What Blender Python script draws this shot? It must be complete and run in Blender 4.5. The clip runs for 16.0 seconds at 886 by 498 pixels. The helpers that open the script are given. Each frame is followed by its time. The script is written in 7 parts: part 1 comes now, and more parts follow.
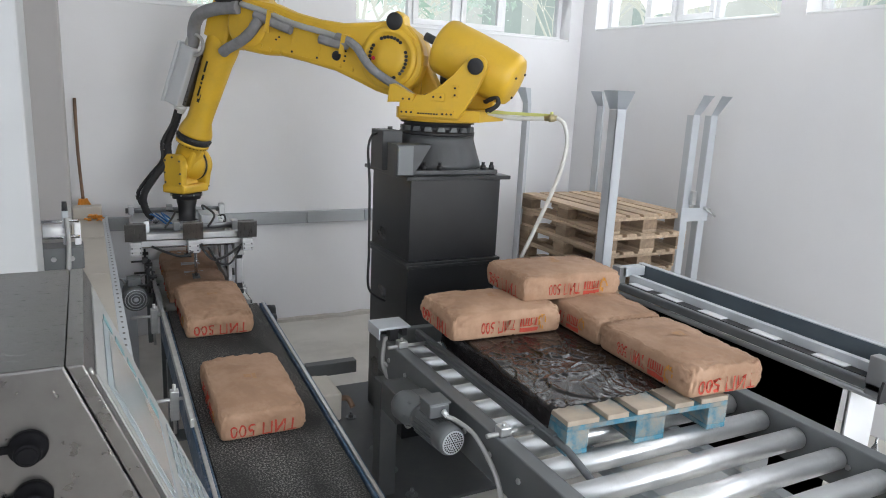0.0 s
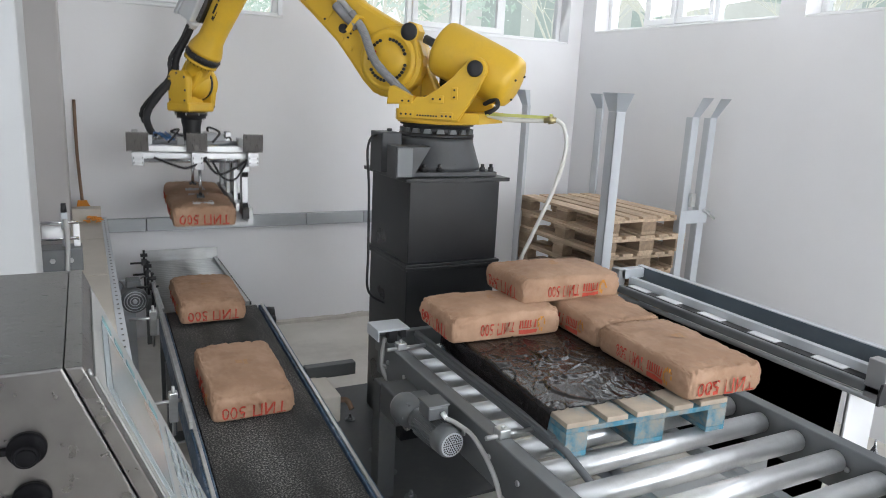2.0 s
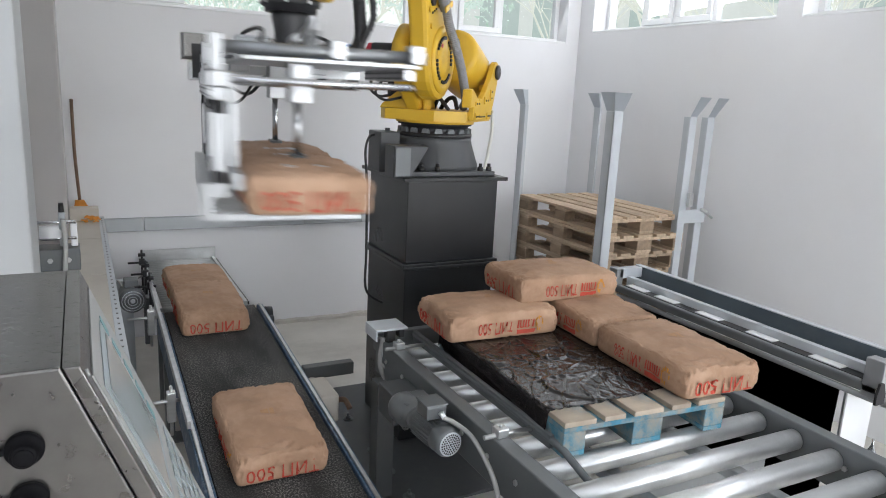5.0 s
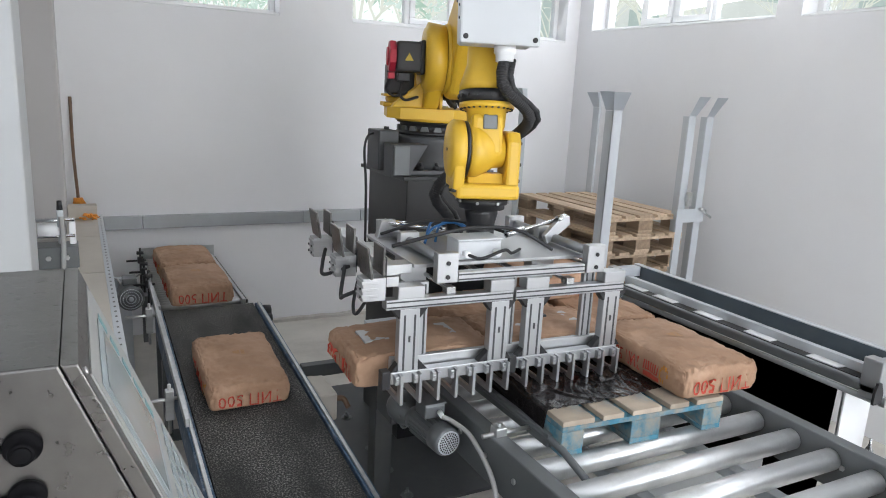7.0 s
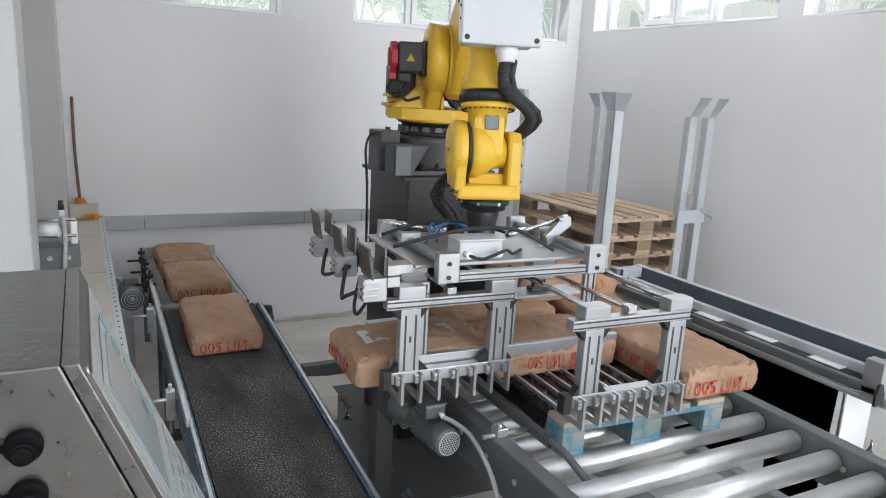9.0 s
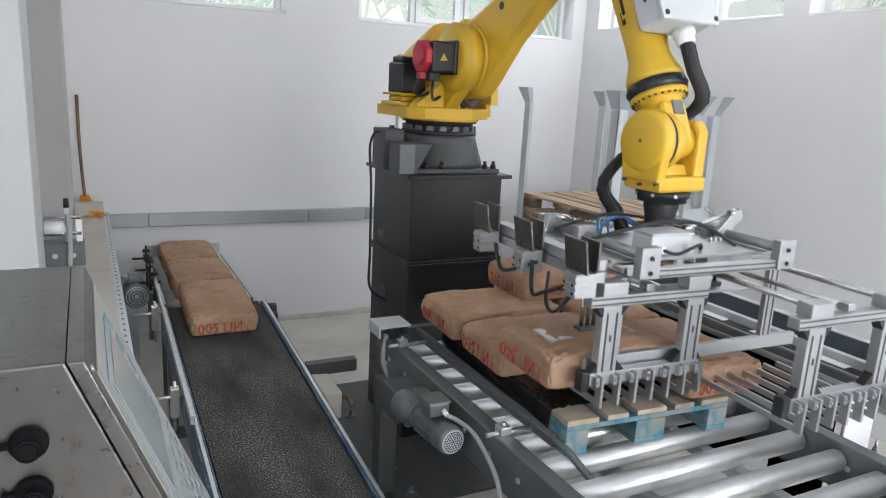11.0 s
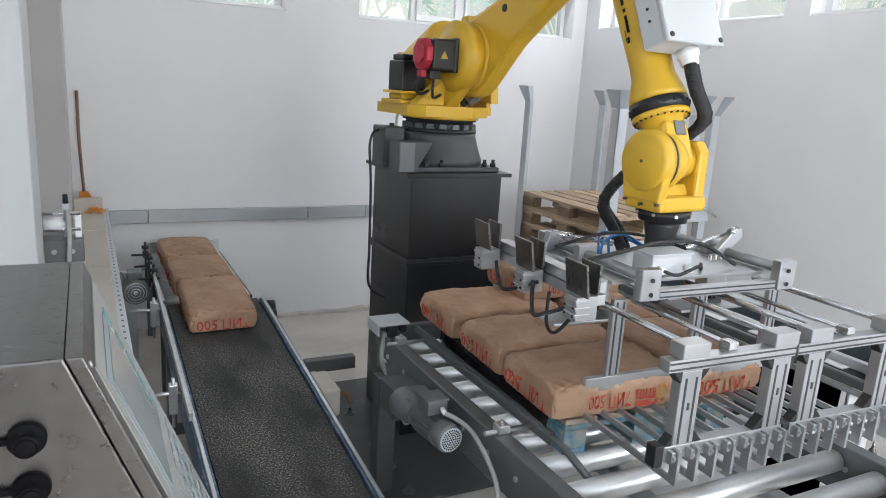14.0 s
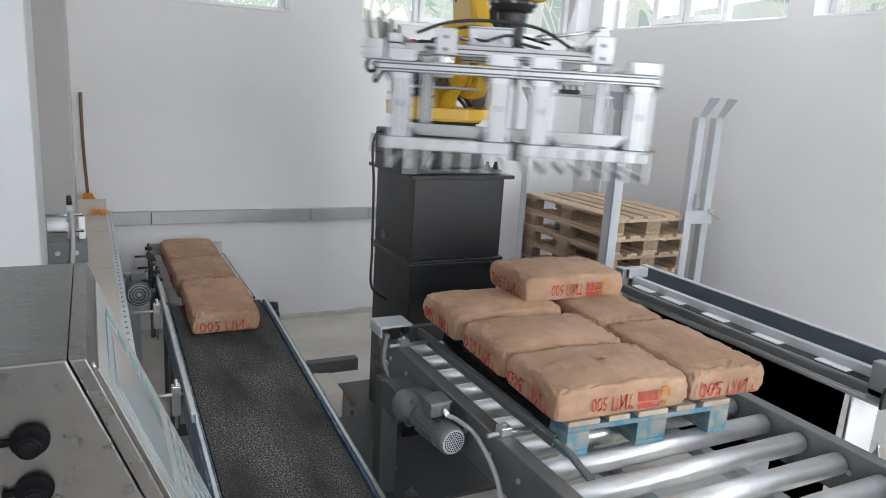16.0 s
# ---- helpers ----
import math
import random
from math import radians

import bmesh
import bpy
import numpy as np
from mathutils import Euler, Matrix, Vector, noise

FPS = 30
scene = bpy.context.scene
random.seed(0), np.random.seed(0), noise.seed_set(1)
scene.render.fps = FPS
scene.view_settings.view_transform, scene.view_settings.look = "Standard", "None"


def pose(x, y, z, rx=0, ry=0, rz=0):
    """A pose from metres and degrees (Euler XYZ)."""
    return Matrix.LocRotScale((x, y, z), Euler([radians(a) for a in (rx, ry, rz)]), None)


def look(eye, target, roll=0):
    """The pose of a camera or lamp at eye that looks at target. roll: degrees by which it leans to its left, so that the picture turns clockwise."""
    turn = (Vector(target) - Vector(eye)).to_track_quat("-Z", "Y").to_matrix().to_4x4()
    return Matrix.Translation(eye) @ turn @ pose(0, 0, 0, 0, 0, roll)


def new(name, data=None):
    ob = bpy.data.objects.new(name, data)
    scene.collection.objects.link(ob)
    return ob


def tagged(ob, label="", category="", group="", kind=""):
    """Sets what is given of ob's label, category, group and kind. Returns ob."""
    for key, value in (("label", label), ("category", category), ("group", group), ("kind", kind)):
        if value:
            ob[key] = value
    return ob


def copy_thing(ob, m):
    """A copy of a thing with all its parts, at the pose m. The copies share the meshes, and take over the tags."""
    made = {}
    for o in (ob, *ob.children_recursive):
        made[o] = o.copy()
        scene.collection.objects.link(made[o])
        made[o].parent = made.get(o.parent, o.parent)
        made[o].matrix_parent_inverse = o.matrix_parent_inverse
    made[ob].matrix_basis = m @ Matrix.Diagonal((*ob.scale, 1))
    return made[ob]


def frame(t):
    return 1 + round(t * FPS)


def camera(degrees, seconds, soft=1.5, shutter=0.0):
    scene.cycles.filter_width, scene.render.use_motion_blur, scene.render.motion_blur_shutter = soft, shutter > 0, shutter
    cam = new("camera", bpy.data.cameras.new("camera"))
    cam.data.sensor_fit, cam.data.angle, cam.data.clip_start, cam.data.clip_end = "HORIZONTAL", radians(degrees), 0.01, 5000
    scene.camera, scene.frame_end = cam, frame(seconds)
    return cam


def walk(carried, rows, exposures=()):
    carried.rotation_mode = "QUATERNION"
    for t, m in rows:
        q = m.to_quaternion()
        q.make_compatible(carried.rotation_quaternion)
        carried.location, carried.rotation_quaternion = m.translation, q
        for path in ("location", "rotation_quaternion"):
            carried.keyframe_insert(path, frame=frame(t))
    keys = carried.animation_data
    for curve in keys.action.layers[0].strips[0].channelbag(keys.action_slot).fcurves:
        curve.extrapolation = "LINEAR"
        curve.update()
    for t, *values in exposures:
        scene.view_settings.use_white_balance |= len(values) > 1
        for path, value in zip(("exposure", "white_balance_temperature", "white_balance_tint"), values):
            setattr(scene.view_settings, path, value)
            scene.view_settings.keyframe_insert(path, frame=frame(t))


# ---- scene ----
import functools

cam = camera(64.6, 16.0, soft=1.0, shutter=0.5)
walk(cam, [
    (0.0, pose(0, 0, 2.2, 77.173, -2.715, -26.665)),
    (0.5, pose(0, 0, 2.2, 77.227, -2.716, -26.797)),
    (1.0, pose(0, 0, 2.2, 77.314, -2.746, -26.921)),
    (1.5, pose(0, 0, 2.2, 77.379, -2.735, -26.876)),
    (2.0, pose(0, 0, 2.2, 77.334, -2.778, -26.715)),
    (2.5, pose(0, 0, 2.2, 77.259, -2.749, -26.578)),
    (3.0, pose(0, 0, 2.2, 77.238, -2.705, -26.596)),
    (3.5, pose(0, 0, 2.2, 77.284, -2.704, -26.729)),
    (4.0, pose(0, 0, 2.2, 77.348, -2.761, -26.859)),
    (6.5, pose(0, 0, 2.2, 77.192, -2.836, -26.891)),
    (7.0, pose(0, 0, 2.2, 77.208, -2.956, -26.943)),
    (7.5, pose(0, 0, 2.2, 77.301, -2.977, -27.006)),
    (8.0, pose(0, 0, 2.2, 77.308, -3.024, -26.970)),
    (8.5, pose(0, 0, 2.2, 77.258, -3.059, -26.902)),
    (9.0, pose(0, 0, 2.2, 77.242, -3.034, -26.834)),
    (11.5, pose(0, 0, 2.2, 77.076, -3.069, -26.473)),
    (12.0, pose(0, 0, 2.2, 77.203, -3.199, -26.652)),
    (12.5, pose(0, 0, 2.2, 77.258, -3.307, -26.835)),
    (13.0, pose(0, 0, 2.2, 77.329, -3.432, -26.623)),
    (13.5, pose(0, 0, 2.2, 77.058, -3.423, -26.398)),
    (14.0, pose(0, 0, 2.2, 76.939, -3.412, -26.476)),
    (14.5, pose(0, 0, 2.2, 76.979, -3.337, -26.390)),
    (15.0, pose(0, 0, 2.2, 77.058, -3.402, -26.659)),
    (15.5, pose(0, 0, 2.2, 77.112, -3.507, -26.393)),
    (16.0, pose(0, 0, 2.2, 77.078, -3.429, -26.239)),])

# ---- light ----
world = bpy.data.worlds.new("overcast")
scene.world = world
world.use_nodes = True
wn = world.node_tree.nodes
sky = wn.new("ShaderNodeTexSky")
sky.sky_type, sky.sun_disc = 'NISHITA', False
sky.sun_elevation, sky.sun_rotation = radians(40), radians(150)
world.node_tree.links.new(sky.outputs[0], wn["Background"].inputs[0])
wn["Background"].inputs[1].default_value = 0.15
scene.view_settings.exposure = 0.0


def sun(strength):
    data = bpy.data.lights.new("sun", 'SUN')
    data.energy, data.angle, data.color = strength, radians(20), (1, 0.97, 0.93)
    new("sun", data).matrix_basis = look((0, 0, 20), (8, 10, 4))


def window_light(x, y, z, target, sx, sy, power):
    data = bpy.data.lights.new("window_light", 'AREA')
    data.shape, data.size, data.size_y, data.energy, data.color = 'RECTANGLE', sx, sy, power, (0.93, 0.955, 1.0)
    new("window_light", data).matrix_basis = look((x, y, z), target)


sun(0.8)
window_light(3.0, 6.22, 3.35, (3.0, 3.0, 2.0), 3.2, 1.05, 7)
window_light(0.9, 6.22, 3.35, (0.9, 3.0, 2.0), 1.5, 1.05, 4)
window_light(4.70, 4.6, 3.45, (1.5, 5.4, 0.4), 3.0, 1.05, 28)
window_light(4.70, 1.0, 3.45, (1.0, 4.0, 0.6), 3.0, 1.05, 24)
window_light(2.6, -2.9, 2.3, (2.4, 1.6, 0.2), 3.4, 2.2, 196)
window_light(-0.8, -2.9, 2.3, (1.2, 2.0, 0.4), 1.6, 2.2, 30)
# added fill: west windows out of view, to light the hall from the left
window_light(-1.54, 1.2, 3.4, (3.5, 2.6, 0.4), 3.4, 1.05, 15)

# ---- materials ----
def material(name, color, rough=0.5, metal=0.0, vary=0.12, scale=6.0, bump=0.0, bump_scale=60.0, dirt=None, dirt_amount=0.0,
             dirt_scale=3.0, spec=0.5, per_object=0.0, stretch=(1, 1, 1), lo_hi=(0.5, 0.75), patchy=False):
    m = bpy.data.materials.new(name)
    m.use_nodes = True
    nt = m.node_tree
    bs = nt.nodes["Principled BSDF"]
    link = nt.links.new
    tc = nt.nodes.new("ShaderNodeTexCoord")
    mp = nt.nodes.new("ShaderNodeMapping")
    mp.inputs["Scale"].default_value = stretch
    link(tc.outputs["Object"], mp.inputs[0])
    n1 = nt.nodes.new("ShaderNodeTexNoise")
    n1.inputs["Scale"].default_value, n1.inputs["Detail"].default_value = scale, 6
    link(mp.outputs[0], n1.inputs[0])
    ramp = nt.nodes.new("ShaderNodeValToRGB")
    lo = [c * (1 - vary) for c in color]
    hi = [min(1, c * (1 + vary)) for c in color]
    ramp.color_ramp.elements[0].color, ramp.color_ramp.elements[1].color = (*lo, 1), (*hi, 1)
    ramp.color_ramp.elements[0].position, ramp.color_ramp.elements[1].position = 0.3, 0.7
    link(n1.outputs[0], ramp.inputs[0])
    out = ramp.outputs[0]
    if dirt:
        n2 = nt.nodes.new("ShaderNodeTexNoise")
        n2.inputs["Scale"].default_value, n2.inputs["Detail"].default_value = dirt_scale, 8
        n2.inputs["Roughness"].default_value = 0.7
        link(tc.outputs["Object"], n2.inputs[0])
        mr = nt.nodes.new("ShaderNodeMapRange")
        mr.inputs[1].default_value, mr.inputs[2].default_value = lo_hi
        mr.inputs[3].default_value, mr.inputs[4].default_value = 0, dirt_amount
        link(n2.outputs[0], mr.inputs[0])
        if patchy:
            mr3 = nt.nodes.new("ShaderNodeMapRange")
            mr3.inputs[1].default_value, mr3.inputs[2].default_value = 0.36, 0.62
            mr3.inputs[3].default_value, mr3.inputs[4].default_value = 0.12, dirt_amount
            link(n1.outputs[0], mr3.inputs[0])
            link(mr3.outputs[0], mr.inputs[4])
        mix = nt.nodes.new("ShaderNodeMix")
        mix.data_type = 'RGBA'
        link(mr.outputs[0], mix.inputs[0])
        link(out, mix.inputs[6])
        mix.inputs[7].default_value = (*dirt, 1)
        out = mix.outputs[2]
    if per_object:
        info = nt.nodes.new("ShaderNodeObjectInfo")
        mr2 = nt.nodes.new("ShaderNodeMapRange")
        mr2.inputs[3].default_value, mr2.inputs[4].default_value = 1 - per_object, 1 + per_object
        link(info.outputs["Random"], mr2.inputs[0])
        hs = nt.nodes.new("ShaderNodeHueSaturation")
        link(mr2.outputs[0], hs.inputs["Value"])
        link(out, hs.inputs["Color"])
        out = hs.outputs[0]
    link(out, bs.inputs["Base Color"])
    nr = nt.nodes.new("ShaderNodeMapRange")
    nr.inputs[3].default_value, nr.inputs[4].default_value = max(0.02, rough - 0.1), min(1, rough + 0.1)
    link(n1.outputs[0], nr.inputs[0])
    link(nr.outputs[0], bs.inputs["Roughness"])
    bs.inputs["Metallic"].default_value = metal
    bs.inputs["Specular IOR Level"].default_value = spec
    if bump:
        n3 = nt.nodes.new("ShaderNodeTexNoise")
        n3.inputs["Scale"].default_value, n3.inputs["Detail"].default_value = bump_scale, 5
        link(mp.outputs[0], n3.inputs[0])
        bp = nt.nodes.new("ShaderNodeBump")
        bp.inputs["Strength"].default_value, bp.inputs["Distance"].default_value = bump, 0.004
        link(n3.outputs[0], bp.inputs["Height"])
        link(bp.outputs[0], bs.inputs["Normal"])
    return m


def glow(name, color, strength):
    m = bpy.data.materials.new(name)
    m.use_nodes = True
    bs = m.node_tree.nodes["Principled BSDF"]
    bs.inputs["Base Color"].default_value = (*color, 1)
    bs.inputs["Emission Color"].default_value = (*color, 1)
    bs.inputs["Emission Strength"].default_value = strength
    return m


M_WALL = material("white_plaster", (0.80, 0.80, 0.815), 0.85, 0, 0.02, 0.8, 0.12, 30, (0.62, 0.60, 0.60), 0.12, 1.3)
M_PILLAR = material("grey_plaster", (0.50, 0.515, 0.525), 0.85, 0, 0.03, 1.5, 0.12, 30, (0.5, 0.5, 0.52), 0.3, 2.5)
# brownish grey plaster, darkened to hold the pilaster's shade in its colour
M_TAUPESHADE = material("shaded_taupe_plaster", (0.47, 0.455, 0.45), 0.85, 0, 0.03, 1.2, 0.12, 30, (0.40, 0.385, 0.38), 0.3, 2.0)
M_FLOOR = material("dusty_concrete", (0.58, 0.555, 0.51), 0.85, 0, 0.14, 1.6, 0.25, 40, (0.36, 0.34, 0.31), 0.6, 2.0)
M_CEIL = material("ceiling_paint", (0.78, 0.78, 0.78), 0.9, 0, 0.03, 1.0)
M_FRAME = material("white_plastic", (0.82, 0.83, 0.84), 0.35, 0, 0.03, 2.0)
M_YELLOW = material("yellow_enamel", (0.68, 0.42, 0.032), 0.42, 0, 0.05, 3.0, 0.06, 90, (0.42, 0.27, 0.06), 0.35, 5.0)
M_GREYPAINT = material("grey_casting", (0.055, 0.058, 0.062), 0.45, 0, 0.15, 4.0, 0.15, 80)
M_BLACKSTEEL = material("black_enamel", (0.013, 0.014, 0.0155), 0.3, 0, 0.3, 3.0, 0.1, 12, (0.035, 0.035, 0.035), 0.3, 2.0, spec=0.5)
M_BLACK = material("black_plastic", (0.018, 0.018, 0.02), 0.45, 0, 0.2, 8.0)
M_CAP = material("matt_black_cap", (0.006, 0.006, 0.007), 0.5, 0, 0.2, 20.0, spec=0.06)
M_RUBBER = material("black_rubber", (0.022, 0.022, 0.024), 0.65, 0, 0.3, 20.0, 0.2, 60)
M_GREYPAINTED = material("grey_painted_steel", (0.135, 0.145, 0.15), 0.42, 0.25, 0.12, 3.0, 0.06, 50, (0.11, 0.11, 0.11), 0.35, 4.0)
M_DARKPAINTED = material("dark_grey_painted_steel", (0.075, 0.08, 0.083), 0.45, 0.15, 0.15, 3.0, 0.06, 50, (0.16, 0.15, 0.13), 0.4, 4.0)
M_LIGHTSTEEL = material("light_grey_painted_steel", (0.52, 0.55, 0.58), 0.4, 0.15, 0.07, 3.0, 0.05, 50)
M_ZINC = material("zinc_plated_steel", (0.58, 0.59, 0.59), 0.36, 0.95, 0.10, 5.0, 0.08, 40, (0.36, 0.35, 0.33), 0.5, 6.0, stretch=(1, 6, 6))
M_ROLLER = material("satin_zinc_roller", (0.72, 0.735, 0.74), 0.38, 0.85, 0.10, 6.0, 0.05, 40, (0.46, 0.45, 0.43), 0.5, 7.0, stretch=(1, 5, 5))
M_ALU = material("anodised_aluminium", (0.470, 0.479, 0.491), 0.38, 0.85, 0.05, 5.0, 0.03, 120)
M_STEEL = material("brushed_stainless", (0.165, 0.16, 0.155), 0.3, 0.9, 0.06, 30.0, 0.04, 120, (0.24, 0.23, 0.215), 0.4, 3.0, stretch=(1, 12, 1))
M_CHROME = material("ground_steel_rod", (0.62, 0.63, 0.64), 0.2, 1.0, 0.05, 9.0)
M_PAPER = material("brown_kraft_paper", (0.385, 0.238, 0.153), 0.72, 0, 0.14, 5.0, 0.8, 26, (0.47, 0.32, 0.225), 0.6, 5.0, lo_hi=(0.45, 0.65), spec=0.3, per_object=0.05)
M_RED = material("red_print", (0.47, 0.075, 0.05), 0.75, 0, 0.14, 40.0, spec=0.2)
M_OCHRE = material("ochre_print", (0.52, 0.24, 0.05), 0.75, 0, 0.14, 40.0, spec=0.2)
M_FILM = material("black_film", (0.012, 0.010, 0.010), 0.17, 0, 0.3, 4.0, 0.2, 30, (0.045, 0.03, 0.026), 0.6, 3.0, spec=0.4)
M_BLUE = material("worn_blue_paint", (0.055, 0.20, 0.28), 0.8, 0, 0.3, 14.0, 0.3, 50, (0.30, 0.25, 0.19), 0.8, 8.0, lo_hi=(0.43, 0.62), per_object=0.1)
M_WOOD = material("rough_pine", (0.47, 0.355, 0.25), 0.8, 0, 0.25, 5.0, 0.4, 30, (0.26, 0.19, 0.13), 0.5, 4.0, per_object=0.18, stretch=(6, 1, 6))
M_WOODDARK = material("weathered_pine", (0.33, 0.24, 0.165), 0.85, 0, 0.25, 5.0, 0.4, 30, (0.17, 0.12, 0.08), 0.5, 4.0, per_object=0.2, stretch=(6, 1, 6))
M_BELT = material("dusty_rubber_belt", (0.022, 0.022, 0.022), 0.8, 0, 0.4, 3.2, 0.6, 160, (0.36, 0.35, 0.325), 1.0, 115.0, stretch=(1.6, 0.6, 1), lo_hi=(0.49, 0.65), patchy=True)
M_BLUEEDGE = material("blue_scraped_steel", (0.05, 0.10, 0.17), 0.45, 0.3, 0.2, 9.0, 0.1, 50, (0.45, 0.47, 0.5), 0.8, 14.0)
M_CABLE = material("grey_cable", (0.36, 0.36, 0.35), 0.55, 0, 0.06, 9.0)
M_WHITEHOSE = material("pale_hose", (0.66, 0.66, 0.62), 0.45, 0, 0.08, 9.0)
M_GREENHOSE = material("yellow_green_sleeve", (0.50, 0.52, 0.16), 0.5, 0, 0.1, 9.0)
M_BLUEHOSE = material("blue_air_hose", (0.03, 0.16, 0.42), 0.4, 0, 0.1, 9.0)
M_REDCAP = material("red_plastic", (0.45, 0.02, 0.045), 0.4, 0, 0.1, 9.0)
M_CLOTH = material("grey_fabric_sleeve", (0.24, 0.24, 0.25), 0.9, 0, 0.15, 20.0, 0.5, 50)
M_SIGN = material("yellow_label", (0.8, 0.6, 0.1), 0.5, 0, 0.03, 9.0)
M_BEIGE = material("beige_painted_metal", (0.55, 0.51, 0.45), 0.6, 0, 0.06, 2.0, 0.05, 40, (0.42, 0.38, 0.32), 0.4, 3.0)
M_PANEL = material("pale_foil_panel", (0.33, 0.335, 0.33), 0.4, 0, 0.05, 5.0)
M_TEAL = material("teal_print", (0.16, 0.30, 0.32), 0.5, 0, 0.05, 9.0)
M_KEY = material("grey_print", (0.30, 0.34, 0.36), 0.5, 0, 0.05, 9.0)
M_SCREEN = material("screen_glass", (0.36, 0.40, 0.41), 0.12, 0, 0.03, 4.0)
M_ORANGE = material("orange_plastic", (0.75, 0.30, 0.04), 0.5, 0, 0.1, 9.0)
M_HANDLE = material("brown_wooden_stick", (0.17, 0.10, 0.06), 0.6, 0, 0.2, 9.0)


def glass():
    m = bpy.data.materials.new("window_glass")
    m.use_nodes = True
    bs = m.node_tree.nodes["Principled BSDF"]
    bs.inputs["Base Color"].default_value = (0.95, 0.98, 0.97, 1)
    bs.inputs["Transmission Weight"].default_value = 1.0
    bs.inputs["Roughness"].default_value, bs.inputs["IOR"].default_value = 0.0, 1.05
    return m


M_GLASS = glass()


# ---- mesh helpers ----
def box(bm, x0, x1, y0, y1, z0, z1, bev=0.0, m=None):
    v = [bm.verts.new((x, y, z)) for x in (x0, x1) for y in (y0, y1) for z in (z0, z1)]
    fs = [bm.faces.new([v[i] for i in q]) for q in ((0, 1, 3, 2), (4, 6, 7, 5), (0, 4, 5, 1), (2, 3, 7, 6), (0, 2, 6, 4), (1, 5, 7, 3))]
    if bev:
        es = list({e for f in fs for e in f.edges})
        r = bmesh.ops.bevel(bm, geom=es, offset=bev, segments=2, affect='EDGES', profile=0.5)
        v = list({w for f in r["faces"] for w in f.verts} | {w for w in v if w.is_valid})
    if m:
        bmesh.ops.transform(bm, matrix=m, verts=[w for w in v if w.is_valid])
    return bm


def cyl(bm, p0, p1, r0, r1=None, seg=24, caps=True):
    r1 = r0 if r1 is None else r1
    p0, p1 = Vector(p0), Vector(p1)
    q = (p1 - p0).to_track_quat('Z', 'Y')
    rings = []
    for p, r in ((p0, r0), (p1, r1)):
        rings.append([bm.verts.new(p + q @ Vector((r * math.cos(2 * math.pi * i / seg), r * math.sin(2 * math.pi * i / seg), 0))) for i in range(seg)])
    for i in range(seg):
        f = bm.faces.new((rings[0][i], rings[0][(i + 1) % seg], rings[1][(i + 1) % seg], rings[1][i]))
        f.smooth = True
    if caps:
        bm.faces.new(rings[0][::-1])
        bm.faces.new(rings[1])
    return bm


def lathe(bm, profile, axis_pose, seg=28):
    """A turned body: profile of (radius, height) about the z axis of axis_pose."""
    rings = [[bm.verts.new(axis_pose @ Vector((r * math.cos(2 * math.pi * i / seg), r * math.sin(2 * math.pi * i / seg), h))) for i in range(seg)] for r, h in profile]
    for a, b in zip(rings, rings[1:]):
        for i in range(seg):
            f = bm.faces.new((a[i], a[(i + 1) % seg], b[(i + 1) % seg], b[i]))
            f.smooth = True
    bm.faces.new(rings[0][::-1])
    bm.faces.new(rings[-1])
    return bm


def smooth_path(points, n=8):
    pts = [Vector(p) for p in points]
    out = []
    for i in range(len(pts) - 1):
        a, b, c, d = pts[max(i - 1, 0)], pts[i], pts[i + 1], pts[min(i + 2, len(pts) - 1)]
        for k in range(n):
            t = k / n
            out.append(0.5 * ((2 * b) + (c - a) * t + (2 * a - 5 * b + 4 * c - d) * t * t + (3 * b - a - 3 * c + d) * t ** 3))
    return out + [pts[-1]]


def tube(bm, points, r, seg=8, n=8, ribs=0.0):
    path = smooth_path(points, n) if n > 1 else [Vector(p) for p in points]
    prev, up = None, Vector((0.31, 0.17, 0.93))
    for i, p in enumerate(path):
        d = (path[min(i + 1, len(path) - 1)] - path[max(i - 1, 0)]).normalized()
        s = d.cross(up)
        s = s.normalized() if s.length > 1e-4 else d.orthogonal().normalized()
        w = s.cross(d)
        rr = r * (1 + (ribs if i % 2 else 0))
        ring = [bm.verts.new(p + rr * (math.cos(2 * math.pi * k / seg) * s + math.sin(2 * math.pi * k / seg) * w)) for k in range(seg)]
        if prev:
            for k in range(seg):
                f = bm.faces.new((prev[k], prev[(k + 1) % seg], ring[(k + 1) % seg], ring[k]))
                f.smooth = True
        else:
            bm.faces.new(ring[::-1])
        prev = ring
    bm.faces.new(prev)
    return bm


def prism(bm, outline, y0, y1, bev=0.0):
    """An outline of (x, z) points, extruded from y0 to y1."""
    a = [bm.verts.new((x, y0, z)) for x, z in outline]
    b = [bm.verts.new((x, y1, z)) for x, z in outline]
    fs = [bm.faces.new(a), bm.faces.new(b[::-1])]
    n = len(outline)
    for i in range(n):
        fs.append(bm.faces.new((a[(i + 1) % n], a[i], b[i], b[(i + 1) % n])))
    bmesh.ops.recalc_face_normals(bm, faces=fs)
    if bev:
        es = list({e for f in fs[:2] for e in f.edges})
        bmesh.ops.bevel(bm, geom=es, offset=bev, segments=2, affect='EDGES', profile=0.5)
    return bm


def mesh_of(name, bm, mat):
    me = bpy.data.meshes.new(name)
    bmesh.ops.recalc_face_normals(bm, faces=bm.faces)
    bm.to_mesh(me)
    bm.free()
    me.materials.append(mat)
    return me


def part(name, bm, mat, parent=None, label="", m=None):
    ob = new(name, mesh_of(name, bm, mat) if isinstance(bm, bmesh.types.BMesh) else bm)
    ob.parent = parent
    if m:
        ob.matrix_basis = m
    if label:
        ob["label"] = label
    return ob


